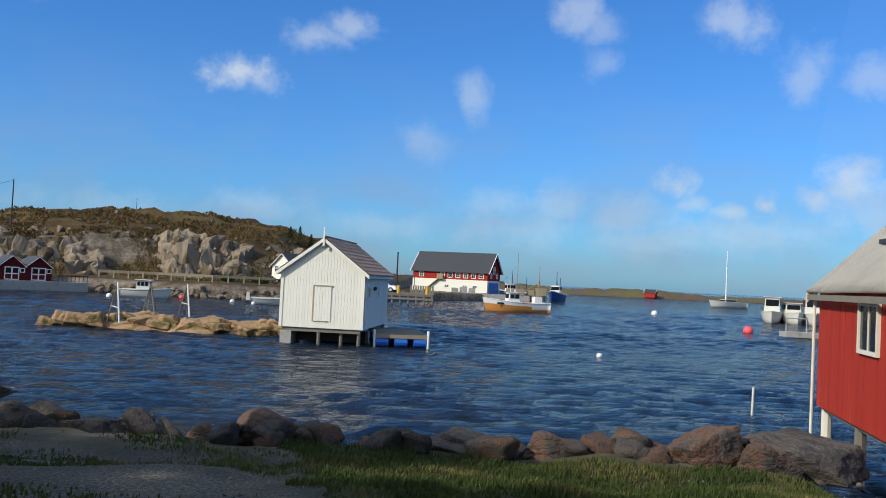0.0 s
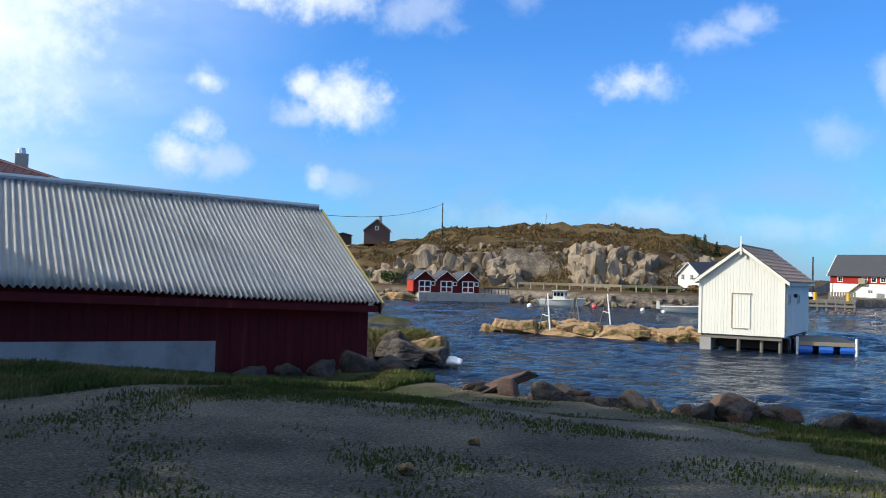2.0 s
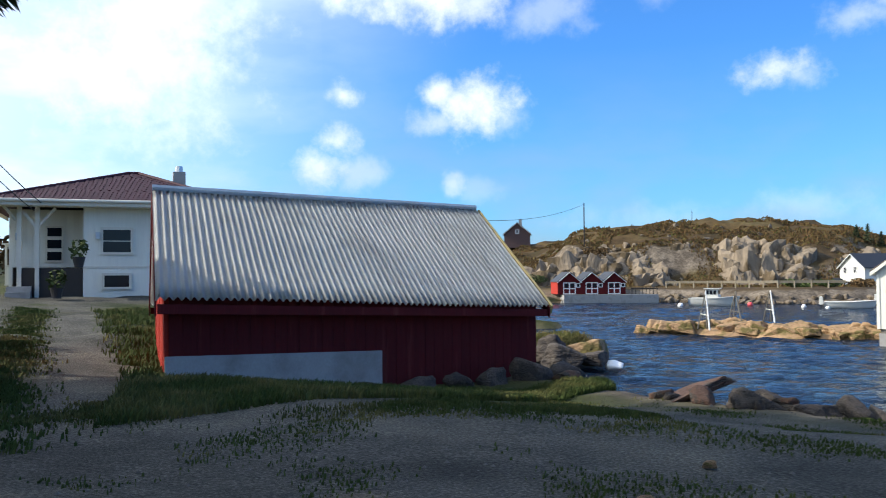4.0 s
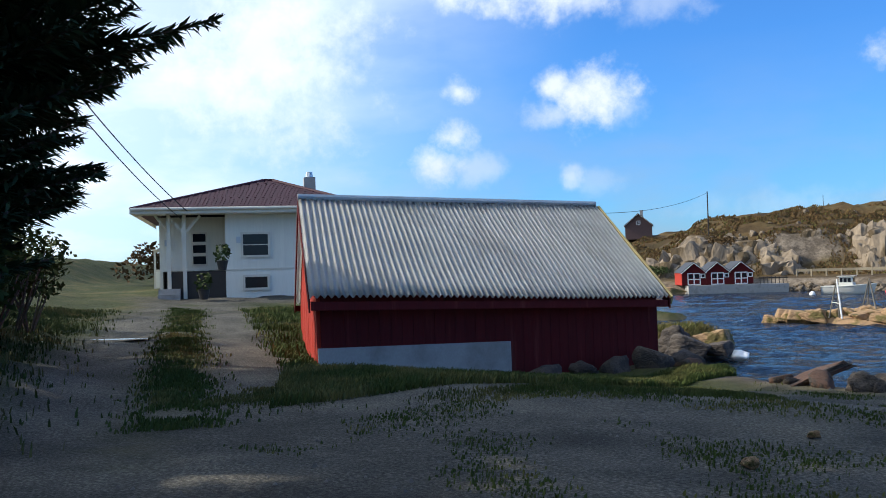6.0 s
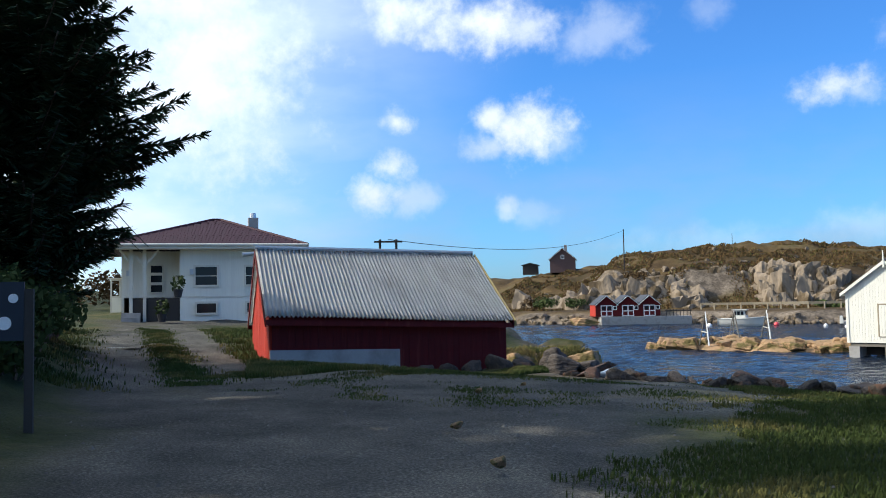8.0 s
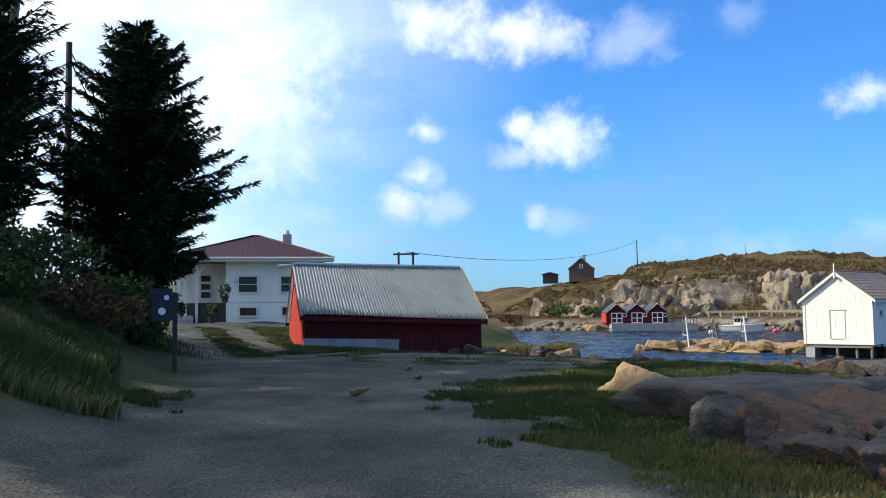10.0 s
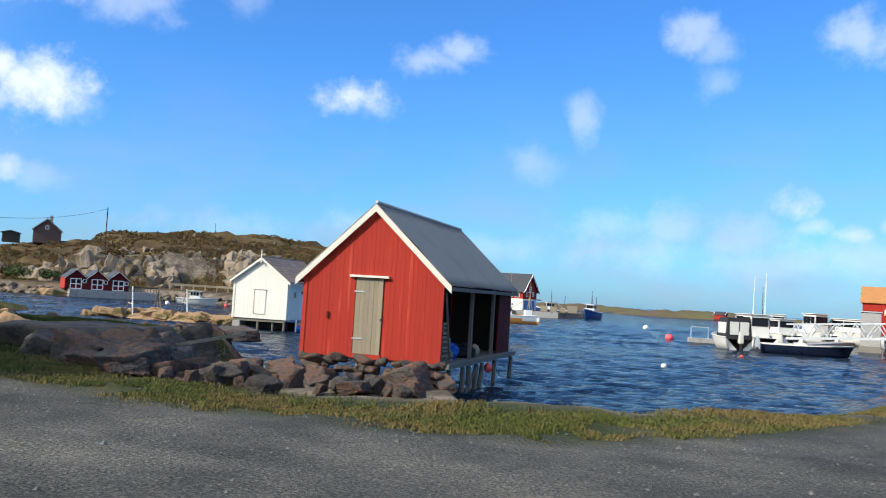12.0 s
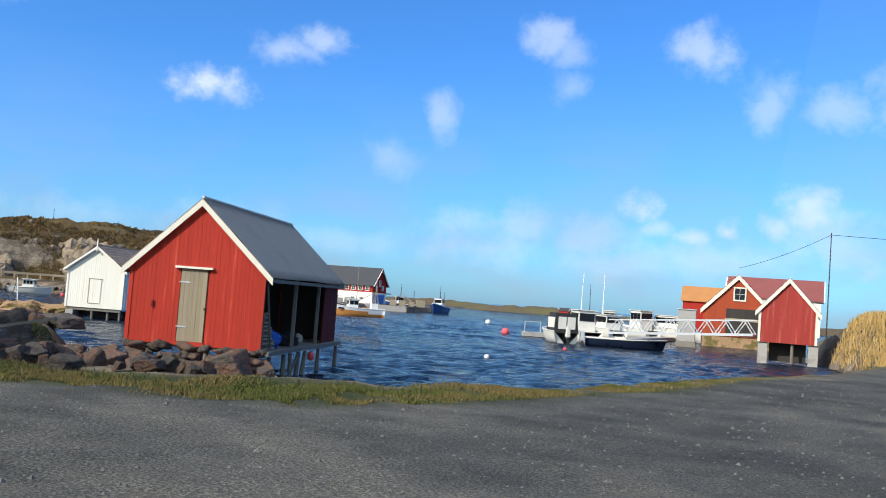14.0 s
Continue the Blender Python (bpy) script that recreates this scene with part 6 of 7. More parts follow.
# ---------------------------------------------------------------- boathouses at the head of the bay
rt = gable_house("small_red_boathouse", rot_frame(44.35, 49.4, -23.5), 4.2, 6.5, 1.65, 4.3, 6.65, FADEDRED, "faded red boathouse with pale trim on concrete piers",
                 "boathouse", ETERNIT, TRIM, drop=0.36, over=0.3, front=0.2, board=0.3, seed=21, pitch=0.25)
part("corner_board", boxes((-2.14, -1.96, -0.07, -0.03, 1.65, 4.25)), TRIM, rt)
part("corner_board", boxes((1.96, 2.14, -0.07, -0.03, 1.65, 4.25)), TRIM, rt)
for x in (-1.75, 1.9):
    part("pier", boxes((x - 0.35, x + 0.35, 0.1, 1.2, -1.5, 1.65)), CONCRETE, rt, "pale concrete pier")
part("pier_post", tube(bmesh.new(), (0.4, 0.3, -1.5), (0.4, 0.3, 1.65), 0.12), GREYWOOD, rt)
part("under_floor_board", boxes((-1.3, 1.4, 1.3, 1.4, 0.2, 1.65)), DARKWOOD, rt)
bt = gable_house("orange_red_boathouse", rot_frame(52.9, 83.6, -19.0), 7.4, 12.0, 1.3, 4.6, 8.4, ORANGERED, "orange-red boathouse with a barn door and small window",
                 "boathouse", BROWNROOF, TRIM, drop=0.55, over=0.35, front=0.25, board=0.5, seed=22, roof=(1.5, 10))
tagged(board_wall(bt, "barn_door", Matrix.Translation((0, -0.05, 0)), -1.2, 2.4, lambda x: 1.4, lambda x: 4.5, DARKWOOD, 0.4, random.Random(3)), "dark weathered double barn door")
part("door_bar", boxes((-1.3, 2.5, -0.16, -0.10, 3.1, 3.4)), BARE, bt)
small_window(bt, Matrix.Translation((0.2, -0.06, 5.55)), 1.1, 1.3, TRIM, (1, 1), 0.16)
part("stone_footing", boxes((-3.7, 3.7, 0.1, 1.0, -1.5, 1.3)), ROCK_ISLET, bt, "low rough stone footing")
plain_house("orange_roofed_shed", rot_frame(55.2, 94.5, 71), 5.0, 5.0, 1.5, 5.3, 7.0, RED_FAR, ORANGEROOF, "red shed with a bright orange tile roof")
plain_house("red_roofed_house", rot_frame(66.5, 92, 66), 6.0, 11.0, 1.8, 6.3, 8.7, WHITE, REDROOF, "long pale house with a red tile roof", trim=BUOYWHITE)


# ---------------------------------------------------------------- gangway and jetty
def gangway():
    a, b = Vector((33.0, 59.6, 1.25)), Vector((42.6, 51.4, 2.1))
    root = thing("gangway", Matrix.Identity(4), "galvanised steel lattice gangway to the floating jetty", "gangway")
    side = Vector((0.55, 0.84, 0)) * 0.55
    for s in (-1, 1):
        o = side * s
        part("lower_chord", beam(bmesh.new(), a + o, b + o, 0.16, 0.2), METAL, root)
        up = Vector((0, 0, 1.15))
        part("upper_chord", beam(bmesh.new(), a + o + up, b + o + up, 0.1), METAL, root)
        n = 8
        for i in range(n):
            p, q = a.lerp(b, i / n) + o, a.lerp(b, (i + 0.5) / n) + o + up
            r = a.lerp(b, (i + 1) / n) + o
            part("lattice_bar", beam(bmesh.new(), p, q, 0.07), METAL, root)
            part("lattice_bar", beam(bmesh.new(), q, r, 0.07), METAL, root)
    part("deck", beam(bmesh.new(), a, b, 1.0, 0.08), METAL, root)


gangway()


def jetty():
    root = thing("floating_jetty", Matrix.Identity(4), "long grey floating jetty with a rail at its end", "jetty")
    pts = [Vector((26.8, 71.5, 0.25)), Vector((36, 71.0, 0.25)), Vector((56, 110, 0.25))]
    for a, b in zip(pts, pts[1:]):
        part("pontoon", beam(bmesh.new(), a, b, 1.8, 0.4), CONCRETE, root)
    part("pontoon", beam(bmesh.new(), Vector((36, 71.0, 0.25)), Vector((33.2, 61.8, 0.25)), 1.8, 0.4), CONCRETE, root)
    for d in ((0, 0), (1.6, 0.0)):
        part("rail_post", tube(bmesh.new(), (27.0 + d[0], 71.4 + d[1], 0.3), (27.0 + d[0], 71.4 + d[1], 1.5), 0.04), METAL, root)
    part("rail", tube(bmesh.new(), (27.0, 71.4, 1.5), (28.6, 71.4, 1.5), 0.04), METAL, root)


jetty()


# ---------------------------------------------------------------- boats
def hull_mesh(L, B, H, bow_rise=0.35, draft=0.3, flare=0.25, stern=0.75, sheer=0.12, n=16):
    """An open-topped boat hull along x, bow at +x, water at z=0; returns hull and deck."""
    hull, deck = bmesh.new(), bmesh.new()
    rows = []
    for i in range(n + 1):
        f = i / n
        half = B / 2 * (stern + (1 - stern) * math.sin(min(f / 0.45, 1) * math.pi / 2)) * (1 - max(0, (f - 0.5) / 0.5) ** 2.3)
        half = max(half, 0.02)
        top = H + sheer * (1 - f) ** 2 + bow_rise * f ** 2.2
        keel = -draft * (1 - max(0, (f - 0.7) / 0.3) ** 2)
        x = -L / 2 + L * f
        over = flare * f * f
        sec = [(0, keel), (half * 0.62, keel * 0.5), (half * (0.90 - flare * 0.4 * f), H * 0.36), (half * (0.96 - flare * 0.2 * f), H * 0.36 + (top - H * 0.36) * 0.5), (half, top)]
        rows.append([(x + over * max(0, z) * 0.9, y, z) for y, z in sec])
    for side in (1, -1):
        vs = [[hull.verts.new((x, y * side, z)) for x, y, z in r] for r in rows]
        for a, b in zip(vs, vs[1:]):
            for j in range(4):
                hull.faces.new((a[j], b[j], b[j + 1], a[j + 1])[::side])
        hull.faces.new(vs[0][::-side])
    bmesh.ops.remove_doubles(hull, verts=hull.verts[:], dist=0.004)
    for r, q in zip(rows, rows[1:]):
        (x0, y0, z0), (x1, y1, z1) = r[4], q[4]
        deck.faces.new([deck.verts.new(c) for c in ((x0, -y0 * 0.97, z0 - 0.12), (x1, -y1 * 0.97, z1 - 0.12), (x1, y1 * 0.97, z1 - 0.12), (x0, y0 * 0.97, z0 - 0.12))])
    return hull, deck, rows


def rub_rail(rows, r):
    bm = bmesh.new()
    for s in (1, -1):
        polytube(bm, [(a[4][0], a[4][1] * s, a[4][2]) for a in rows], r)
    return bm


def tapered_box(x0, x1, w, z0, z1, lean=0.15, inset=0.12):
    bm = bmesh.new()
    lo = [(x0, -w / 2), (x1, -w / 2), (x1, w / 2), (x0, w / 2)]
    hi = [(x0 + lean * 0.3, -w / 2 + inset), (x1 - lean, -w / 2 + inset), (x1 - lean, w / 2 - inset), (x0 + lean * 0.3, w / 2 - inset)]
    vs = [bm.verts.new((x, y, z0)) for x, y in lo] + [bm.verts.new((x, y, z1)) for x, y in hi]
    for f in ((3, 2, 1, 0), (4, 5, 6, 7), (0, 1, 5, 4), (1, 2, 6, 5), (2, 3, 7, 6), (3, 0, 4, 7)):
        bm.faces.new([vs[i] for i in f])
    bmesh.ops.bevel(bm, geom=bm.edges[:], offset=0.05, segments=2, affect="EDGES")
    return bm


def wheelhouse(root, x0, x1, w, z0, z1, mat, panes=2):
    house = part("wheelhouse", tapered_box(x0, x1, w, z0, z1), mat, root)
    part("house_roof", boxes((x0 - 0.1, x1 + 0.05, -w / 2 - 0.05, w / 2 + 0.05, z1, z1 + 0.07)), mat, house)
    zz0, zz1 = z0 + (z1 - z0) * 0.52, z0 + (z1 - z0) * 0.88
    step = (x1 - x0 - 0.3) / panes
    for i in range(panes):
        a = x0 + 0.12 + i * step
        for s in (1, -1):
            y = s * (w / 2 - 0.06)
            part("cabin_pane", boxes((a, a + step - 0.1, y - 0.03, y + 0.03, zz0, zz1)), GLASS, house)
    part("cabin_pane", boxes((x1 - 0.16, x1 - 0.06, -w / 2 + 0.2, w / 2 - 0.2, zz0, zz1)), GLASS, house)
    part("cabin_pane", boxes((x0 - 0.01, x0 + 0.05, -w / 2 + 0.2, w / 2 - 0.2, zz0, zz1)), GLASS, house)
    return house


def fishing_boat():
    # bow towards the left of the harbour
    root = thing("fishing_boat", rot_frame(8.4, 102.5, 196) @ Matrix.Scale(0.77, 4), "small white wooden fishing boat with an ochre bottom and two masts", "boat")
    hull, deck, rows = hull_mesh(9.6, 3.0, 1.15, 0.75, 0.8, 0.35, 0.8, 0.25)
    bm = hull
    ob = part("hull", bm, [BUOYWHITE, OCHRE], root, "white hull with ochre lower strakes", smooth=True)
    for p in ob.data.polygons:
        p.material_index = 1 if p.center.z < 0.72 + 0.05 * p.center.x else 0
    part("deck", deck, BARE, root)
    part("rub_rail", rub_rail(rows, 0.06), BUOYWHITE, root)
    wheelhouse(root, -0.1, 1.7, 1.7, 1.0, 2.75, BUOYWHITE, 2)
    part("aft_shelter", boxes((-3.6, -2.5, -0.7, 0.7, 1.1, 2.3)), BUOYWHITE, root, "white box shelter")
    part("fish_box", boxes((-1.9, -0.9, -0.6, 0.6, 1.05, 1.5)), OCHRE, root)
    part("winch", tube(bmesh.new(), (2.4, -0.35, 1.45), (2.4, 0.35, 1.45), 0.25), DARKMETAL, root)
    part("foremast", tube(bmesh.new(), (0.15, 0, 1.2), (0.15, 0, 8.6), 0.08, 0.04), BARE, root)
    part("mast", tube(bmesh.new(), (1.1, 0, 2.6), (1.35, 0, 4.6), 0.05, 0.03), BUOYWHITE, root)
    part("mizzen_mast", tube(bmesh.new(), (-3.3, 0, 1.2), (-3.3, 0, 6.9), 0.08, 0.04), BARE, root)
    for dx, dy in ((-0.6, 0.5), (0.6, 0.5), (-0.6, -0.5), (0.6, -0.5)):
        part("stay", tube(bmesh.new(), (-3.3 + dx, dy, 1.3), (-3.3, 0, 5.0), 0.03, n=4), YELLOW_OLD, root)
    part("boom", tube(bmesh.new(), (0.15, 0, 2.4), (-3.0, 0, 4.2), 0.05), BARE, root)
    part("stay", tube(bmesh.new(), (4.6, 0, 1.9), (0.15, 0, 6.8), 0.012, n=4), DARKMETAL, root)
    part("bow_rail", tube(bmesh.new(), (4.3, 0.3, 2.3), (2.6, 1.0, 1.9), 0.03), METAL, root)
    part("bow_rail", tube(bmesh.new(), (4.3, -0.3, 2.3), (2.6, -1.0, 1.9), 0.03), METAL, root)
    part("registration_plate", boxes((2.2, 3.5, 1.10, 1.16, 1.05, 1.3)), NAVY, root, "dark strip in place of the registration")


fishing_boat()


def motor_boat(x, y, turn, L, B, H, hull_mat, label, cabin=None, canopy=None, outboard=True, windscreen=True, group="moored boats", scale=1.0):
    root = thing("motor_boat", rot_frame(x, y, turn), label, "boat", group)
    hull, deck, rows = hull_mesh(L, B, H, 0.3 * H, 0.25, 0.4, 0.9, 0.02)
    part("hull", hull, hull_mat, root, smooth=True)
    part("deck", deck, GELCOAT, root)
    part("rub_rail", rub_rail(rows, 0.05), GELCOAT, root)
    if cabin:
        x0, x1, h = cabin
        wheelhouse(root, x0, x1, B * 0.74, H * 0.8, H + h, GELCOAT, 3)
    if canopy:
        x0, x1, h = canopy
        c = part("canopy", tapered_box(x0, x1, B * 0.85, H * 0.9, H + h, 0.35, 0.14), CANVAS, root, "black canvas canopy with clear panels")
        for s in (1, -1):
            part("clear_panel", boxes((x0 + 0.25, x1 - 0.45, s * B * 0.40 - 0.04, s * B * 0.40 + 0.04, H + h * 0.2, H + h * 0.75)), GELCOAT, c)
        part("clear_panel", boxes((x0 - 0.03, x0 + 0.04, -B * 0.3, -0.06, H + h * 0.15, H + h * 0.8)), GELCOAT, c)
        part("clear_panel", boxes((x0 - 0.03, x0 + 0.04, 0.06, B * 0.3, H + h * 0.15, H + h * 0.8)), GELCOAT, c)
    if outboard:
        o = part("outboard", tapered_box(-L / 2 - 0.45, -L / 2 - 0.02, 0.4, H * 0.55, H + 0.55, 0.12, 0.05), GELCOAT if hull_mat is not NAVY else METAL, root)
        part("outboard_leg", boxes((-L / 2 - 0.35, -L / 2 - 0.15, -0.08, 0.08, -0.4, H * 0.6)), DARKMETAL, o)
    if windscreen:
        part("windscreen", beam(bmesh.new(), (L * 0.05, 0, H * 0.95), (-L * 0.02, 0, H + 0.5), B * 0.6, 0.03), GLASS, root)
        part("steering_console", boxes((-L * 0.12, L * 0.03, -B * 0.22, B * 0.22, H * 0.5, H + 0.25)), GELCOAT, root)
    return root


motor_boat(28.9, 62.6, 98, 5.2, 2.6, 1.0, GELCOAT, "white cabin boat with a black canvas canopy", canopy=(-2.4, 0.2, 1.65), windscreen=False)
motor_boat(34.0, 58.6, -9, 6.6, 2.2, 0.72, NAVY, "dark blue open motor boat with a white deck")
b2 = motor_boat(32.2, 68.6, 95, 6.5, 2.5, 1.1, GELCOAT, "white wheelhouse boat with a tall aerial", cabin=(-1.6, 1.0, 1.9), outboard=False, windscreen=False)
part("aerial", tube(bmesh.new(), (-0.4, 0.3, 3.0), (-0.6, 0.3, 6.6), 0.05, 0.02), BUOYWHITE, b2)
part("aerial", tube(bmesh.new(), (-0.9, -0.4, 3.0), (-0.7, -0.4, 5.6), 0.04, 0.02), DARKMETAL, b2)
part("lifebuoy", tube(bmesh.new(), (-1.0, -1.02, 2.0), (-1.0, -0.95, 2.0), 0.34, n=14), BUOYRED, b2, "red lifebuoy")
motor_boat(37.5, 83, 105, 7, 2.6, 1.2, GELCOAT, "white boat with a low cabin at the jetty", cabin=(-2.2, 1.0, 1.5), outboard=False, windscreen=False)
motor_boat(45, 96.6, 110, 6.5, 2.6, 1.2, GELCOAT, "pale yellow wheelhouse boat at the jetty", cabin=(-1.6, 0.9, 2.3), outboard=False, windscreen=False)
motor_boat(49, 96.5, 150, 8.5, 3.2, 1.5, GELCOAT, "white cabin cruiser with a fly bridge", cabin=(-2.6, 1.9, 1.6), outboard=False, windscreen=False)
sail = motor_boat(64.2, 205, 200, 9.0, 2.8, 1.2, GELCOAT, "white sailing boat with a bare mast", cabin=(-1.6, 1.6, 0.6), outboard=False, windscreen=False)
part("sail_mast", tube(bmesh.new(), (0.6, 0, 1.4), (0.6, 0, 12.8), 0.14, 0.08), BUOYWHITE, sail)
for bx, by, turn_, top_ in ((39.1, 108, 250, 1.9), (41.3, 107.6, 262, 1.3), (43.4, 106.8, 255, 2.1)):
    motor_boat(bx, by, turn_, 6.0, 2.5, 1.1, GELCOAT, "white cabin boat moored bow out at the jetty", cabin=(-1.5, 0.9, top_), outboard=False, windscreen=False)
motor_boat(-29.4, 89.4, 8, 4.6, 1.9, 0.75, GELCOAT, "small white cabin boat on a mooring", cabin=(-0.7, 0.7, 0.95), outboard=False, windscreen=False)
motor_boat(-16.4, 87.8, 12, 4.2, 1.7, 0.55, GELCOAT, "small white open boat on a mooring", outboard=True, windscreen=False)
motor_boat(-13.0, 97, 20, 4.4, 1.7, 0.6, GELCOAT, "small white open boat at the shore", windscreen=False)


def trawler(x, y, turn, label, size):
    root = thing("trawler", rot_frame(x, y, turn) @ Matrix.Scale(size, 4), label, "ship", "distant trawlers")
    hull, deck, rows = hull_mesh(13, 4.2, 2.0, 1.4, 0.8, 0.4, 0.85, 0.3)
    part("hull", hull, BLUEHULL, root, smooth=True)
    part("deck", deck, CONCRETE, root)
    part("bulwark", rub_rail(rows, 0.18), BUOYWHITE, root, "white bulwark")
    wheelhouse(root, -0.5, 2.5, 3.0, 2.0, 5.0, BUOYWHITE, 3)
    part("mast", tube(bmesh.new(), (0.4, 0, 5), (0.4, 0, 9.5), 0.14, 0.06), DARKMETAL, root)
    part("mast", tube(bmesh.new(), (-4.5, 0, 2), (-4.5, 0, 7.5), 0.14, 0.08), DARKMETAL, root)
    part("crane_boom", tube(bmesh.new(), (-4.3, 0, 2.8), (0, 0, 6.2), 0.13), METAL, root)


trawler(22.2, 178, 250, "blue trawler with a white wheelhouse and masts", 0.62)
trawler(13.8, 180, 190, "blue and white trawler behind the fishing boat", 0.6)


def buoy(x, y, r, mat, label):
    ob = thing("buoy", Matrix.Translation((x, y, 0)), label, "buoy", "mooring buoys")
    prof = [(r * math.sin(math.pi * i / 10) + 0.005, r * 0.35 - r * math.cos(math.pi * i / 10)) for i in range(11)]
    part("float", lathe(prof, 16), mat, ob, smooth=True)
    part("eye", tube(bmesh.new(), (0, 0, r * 1.3), (0, 0, r * 1.6), r * 0.14), DARKMETAL, ob)


for x, y, r, red_ in ((25.6, 76, 0.42, True), (27.5, 118, 0.4, False), (7.3, 41.8, 0.13, False), (-31.8, 86.6, 0.28, False), (-26.2, 91.2, 0.28, True), (-20.5, 88.5, 0.22, False),
                      (19.7, 31, 0.14, False), (-17.8, 85.5, 0.2, False), (27, 48, 0.12, True)):
    buoy(x, y, r, BUOYRED if red_ else BUOYWHITE, "round red mooring buoy on the water" if red_ else "round white mooring buoy on the water")
st = mesh_ob("mooring_stake", tube(bmesh.new(), (8.3, 24.2, -1.6), (8.36, 24.2, 0.75), 0.03, n=6), TRIM)
tagged(st, "thin pale stake standing in the water", "stake")


# ---------------------------------------------------------------- quay across the harbour
def far_quay():
    root = thing("timber_quay", Matrix.Identity(4), "weathered timber quay with piles and yellow bollards", "quay")
    part("deck", boxes((-9.5, -1.2, 113, 121, 0.95, 1.25)), GREYWOOD, root)
    for i in range(9):
        x = -9.3 + i * 1.0
        part("support_post", tube(bmesh.new(), (x, 113.1, -1.6), (x, 113.1, 1.1), 0.14), GREYWOOD, root)
    part("fender_beam", boxes((-9.5, -1.2, 112.9, 113.0, 0.5, 0.75)), GREYWOOD, root)
    for x in (-5.6, -2.0):
        part("bollard", tube(bmesh.new(), (x, 113.6, 1.2), (x, 113.6, 2.2), 0.22), YELLOW, root, "yellow bollard")
        part("bollard", tube(bmesh.new(), (x + 0.3, 113.6, 0.2), (x + 0.1, 113.6, 1.5), 0.14), YELLOW, root)
    for i in range(10):
        part("fence_board", boxes((-4.4 + 0.32 * i, -4.16 + 0.32 * i, 120.8, 120.86, 1.25, 2.25)), GREYWOOD, root)
    part("quay_wall", boxes((-2, 15, 157.6, 158.4, -1.5, 1.1)), CONCRETE, root, "grey concrete quay front")


far_quay()


def crates(x, y, z, n, label, mat, size=0.9):
    rng = random.Random(int(x * 7 + y))
    for i in range(n):
        s = size * rng.uniform(0.7, 1.2)
        ob = thing("fish_crate", Matrix.Translation((x + i * size * 1.25, y + rng.uniform(-0.4, 0.4), z)) @ Matrix.Rotation(rng.uniform(-0.2, 0.2), 4, "Z"), label, "crate", "quay crates")
        part("crate_body", boxes((-s / 2, s / 2, -s / 2, -s / 2 + 0.06, 0, s * 0.8), (-s / 2, s / 2, s / 2 - 0.06, s / 2, 0, s * 0.8), (-s / 2, -s / 2 + 0.06, -s / 2, s / 2, 0, s * 0.8),
                                 (s / 2 - 0.06, s / 2, -s / 2, s / 2, 0, s * 0.8), (-s / 2, s / 2, -s / 2, s / 2, 0, 0.06)), mat, ob)


crates(2.0, 158.6, 1.06, 3, "grey fish crate stacked on the quay", CONCRETE, 1.2)
crates(12.2, 166.0, 1.06, 4, "pale wooden crate on the quay", BARE, 1.5)


def parked_van(x, y, z, turn, mat, label, name="parked_van", L=4.6, H=1.9):
    root = thing(name, Matrix.Translation((x, y, z)) @ Matrix.Rotation(radians(turn), 4, "Z"), label, "vehicle", "parked vehicles")
    bm = tapered_box(-L / 2, L / 2, 1.8, 0.35, H * 0.58, 0.25, 0.05)
    part("body", bm, mat, root)
    part("cabin", tapered_box(-L / 2 + 0.1, L / 2 - 0.9, 1.7, H * 0.55, H, 0.7, 0.12), mat, root)
    for s in (1, -1):
        part("side_window", boxes((0.0, L / 2 - 1.5, s * 0.80 - 0.03, s * 0.80 + 0.03, H * 0.62, H * 0.9)), GLASS, root)
        for xx in (-L / 2 + 0.85, L / 2 - 0.8):
            w = part("wheel", tube(bmesh.new(), (xx, s * 0.95, 0.33), (xx, s * 0.72, 0.33), 0.33, n=16), RUBBER, root)
            part("rim", tube(bmesh.new(), (xx, s * 0.96, 0.33), (xx, s * 0.9, 0.33), 0.18, n=12), METAL, w)
    part("windscreen", beam(bmesh.new(), (L / 2 - 0.95, 0, H * 0.62), (L / 2 - 1.45, 0, H * 0.95), 1.4, 0.03), GLASS, root)


parked_van(-7.2, 117.4, 1.25, -15, CARWHITE, "white delivery van parked on the timber quay", L=3.0, H=1.5)
parked_van(-23.8, 126.5, height_at(-23.8, 126.5), 10, CARDARK, "dark estate car parked by the white house", "parked_car", L=2.8, H=1.1)
parked_van(-20.6, 126.8, height_at(-20.6, 126.8), 10, CARDARK, "dark car parked by the white house", "parked_car", L=2.8, H=1.1)


# ---------------------------------------------------------------- poles and wires
def pole(name, x, y, z0, z1, r, label, mat=None, arms=()):
    root = thing(name, Matrix.Translation((x, y, 0)), label, "pole", "poles")
    part("shaft", tube(bmesh.new(), (0, 0, z0), (0, 0, z1), r, r * 0.7), mat or DARKWOOD, root)
    for w, z in arms:
        part("crossarm", boxes((-w / 2, w / 2, -0.06, 0.06, z - 0.06, z + 0.06)), DARKWOOD, root)
    return root


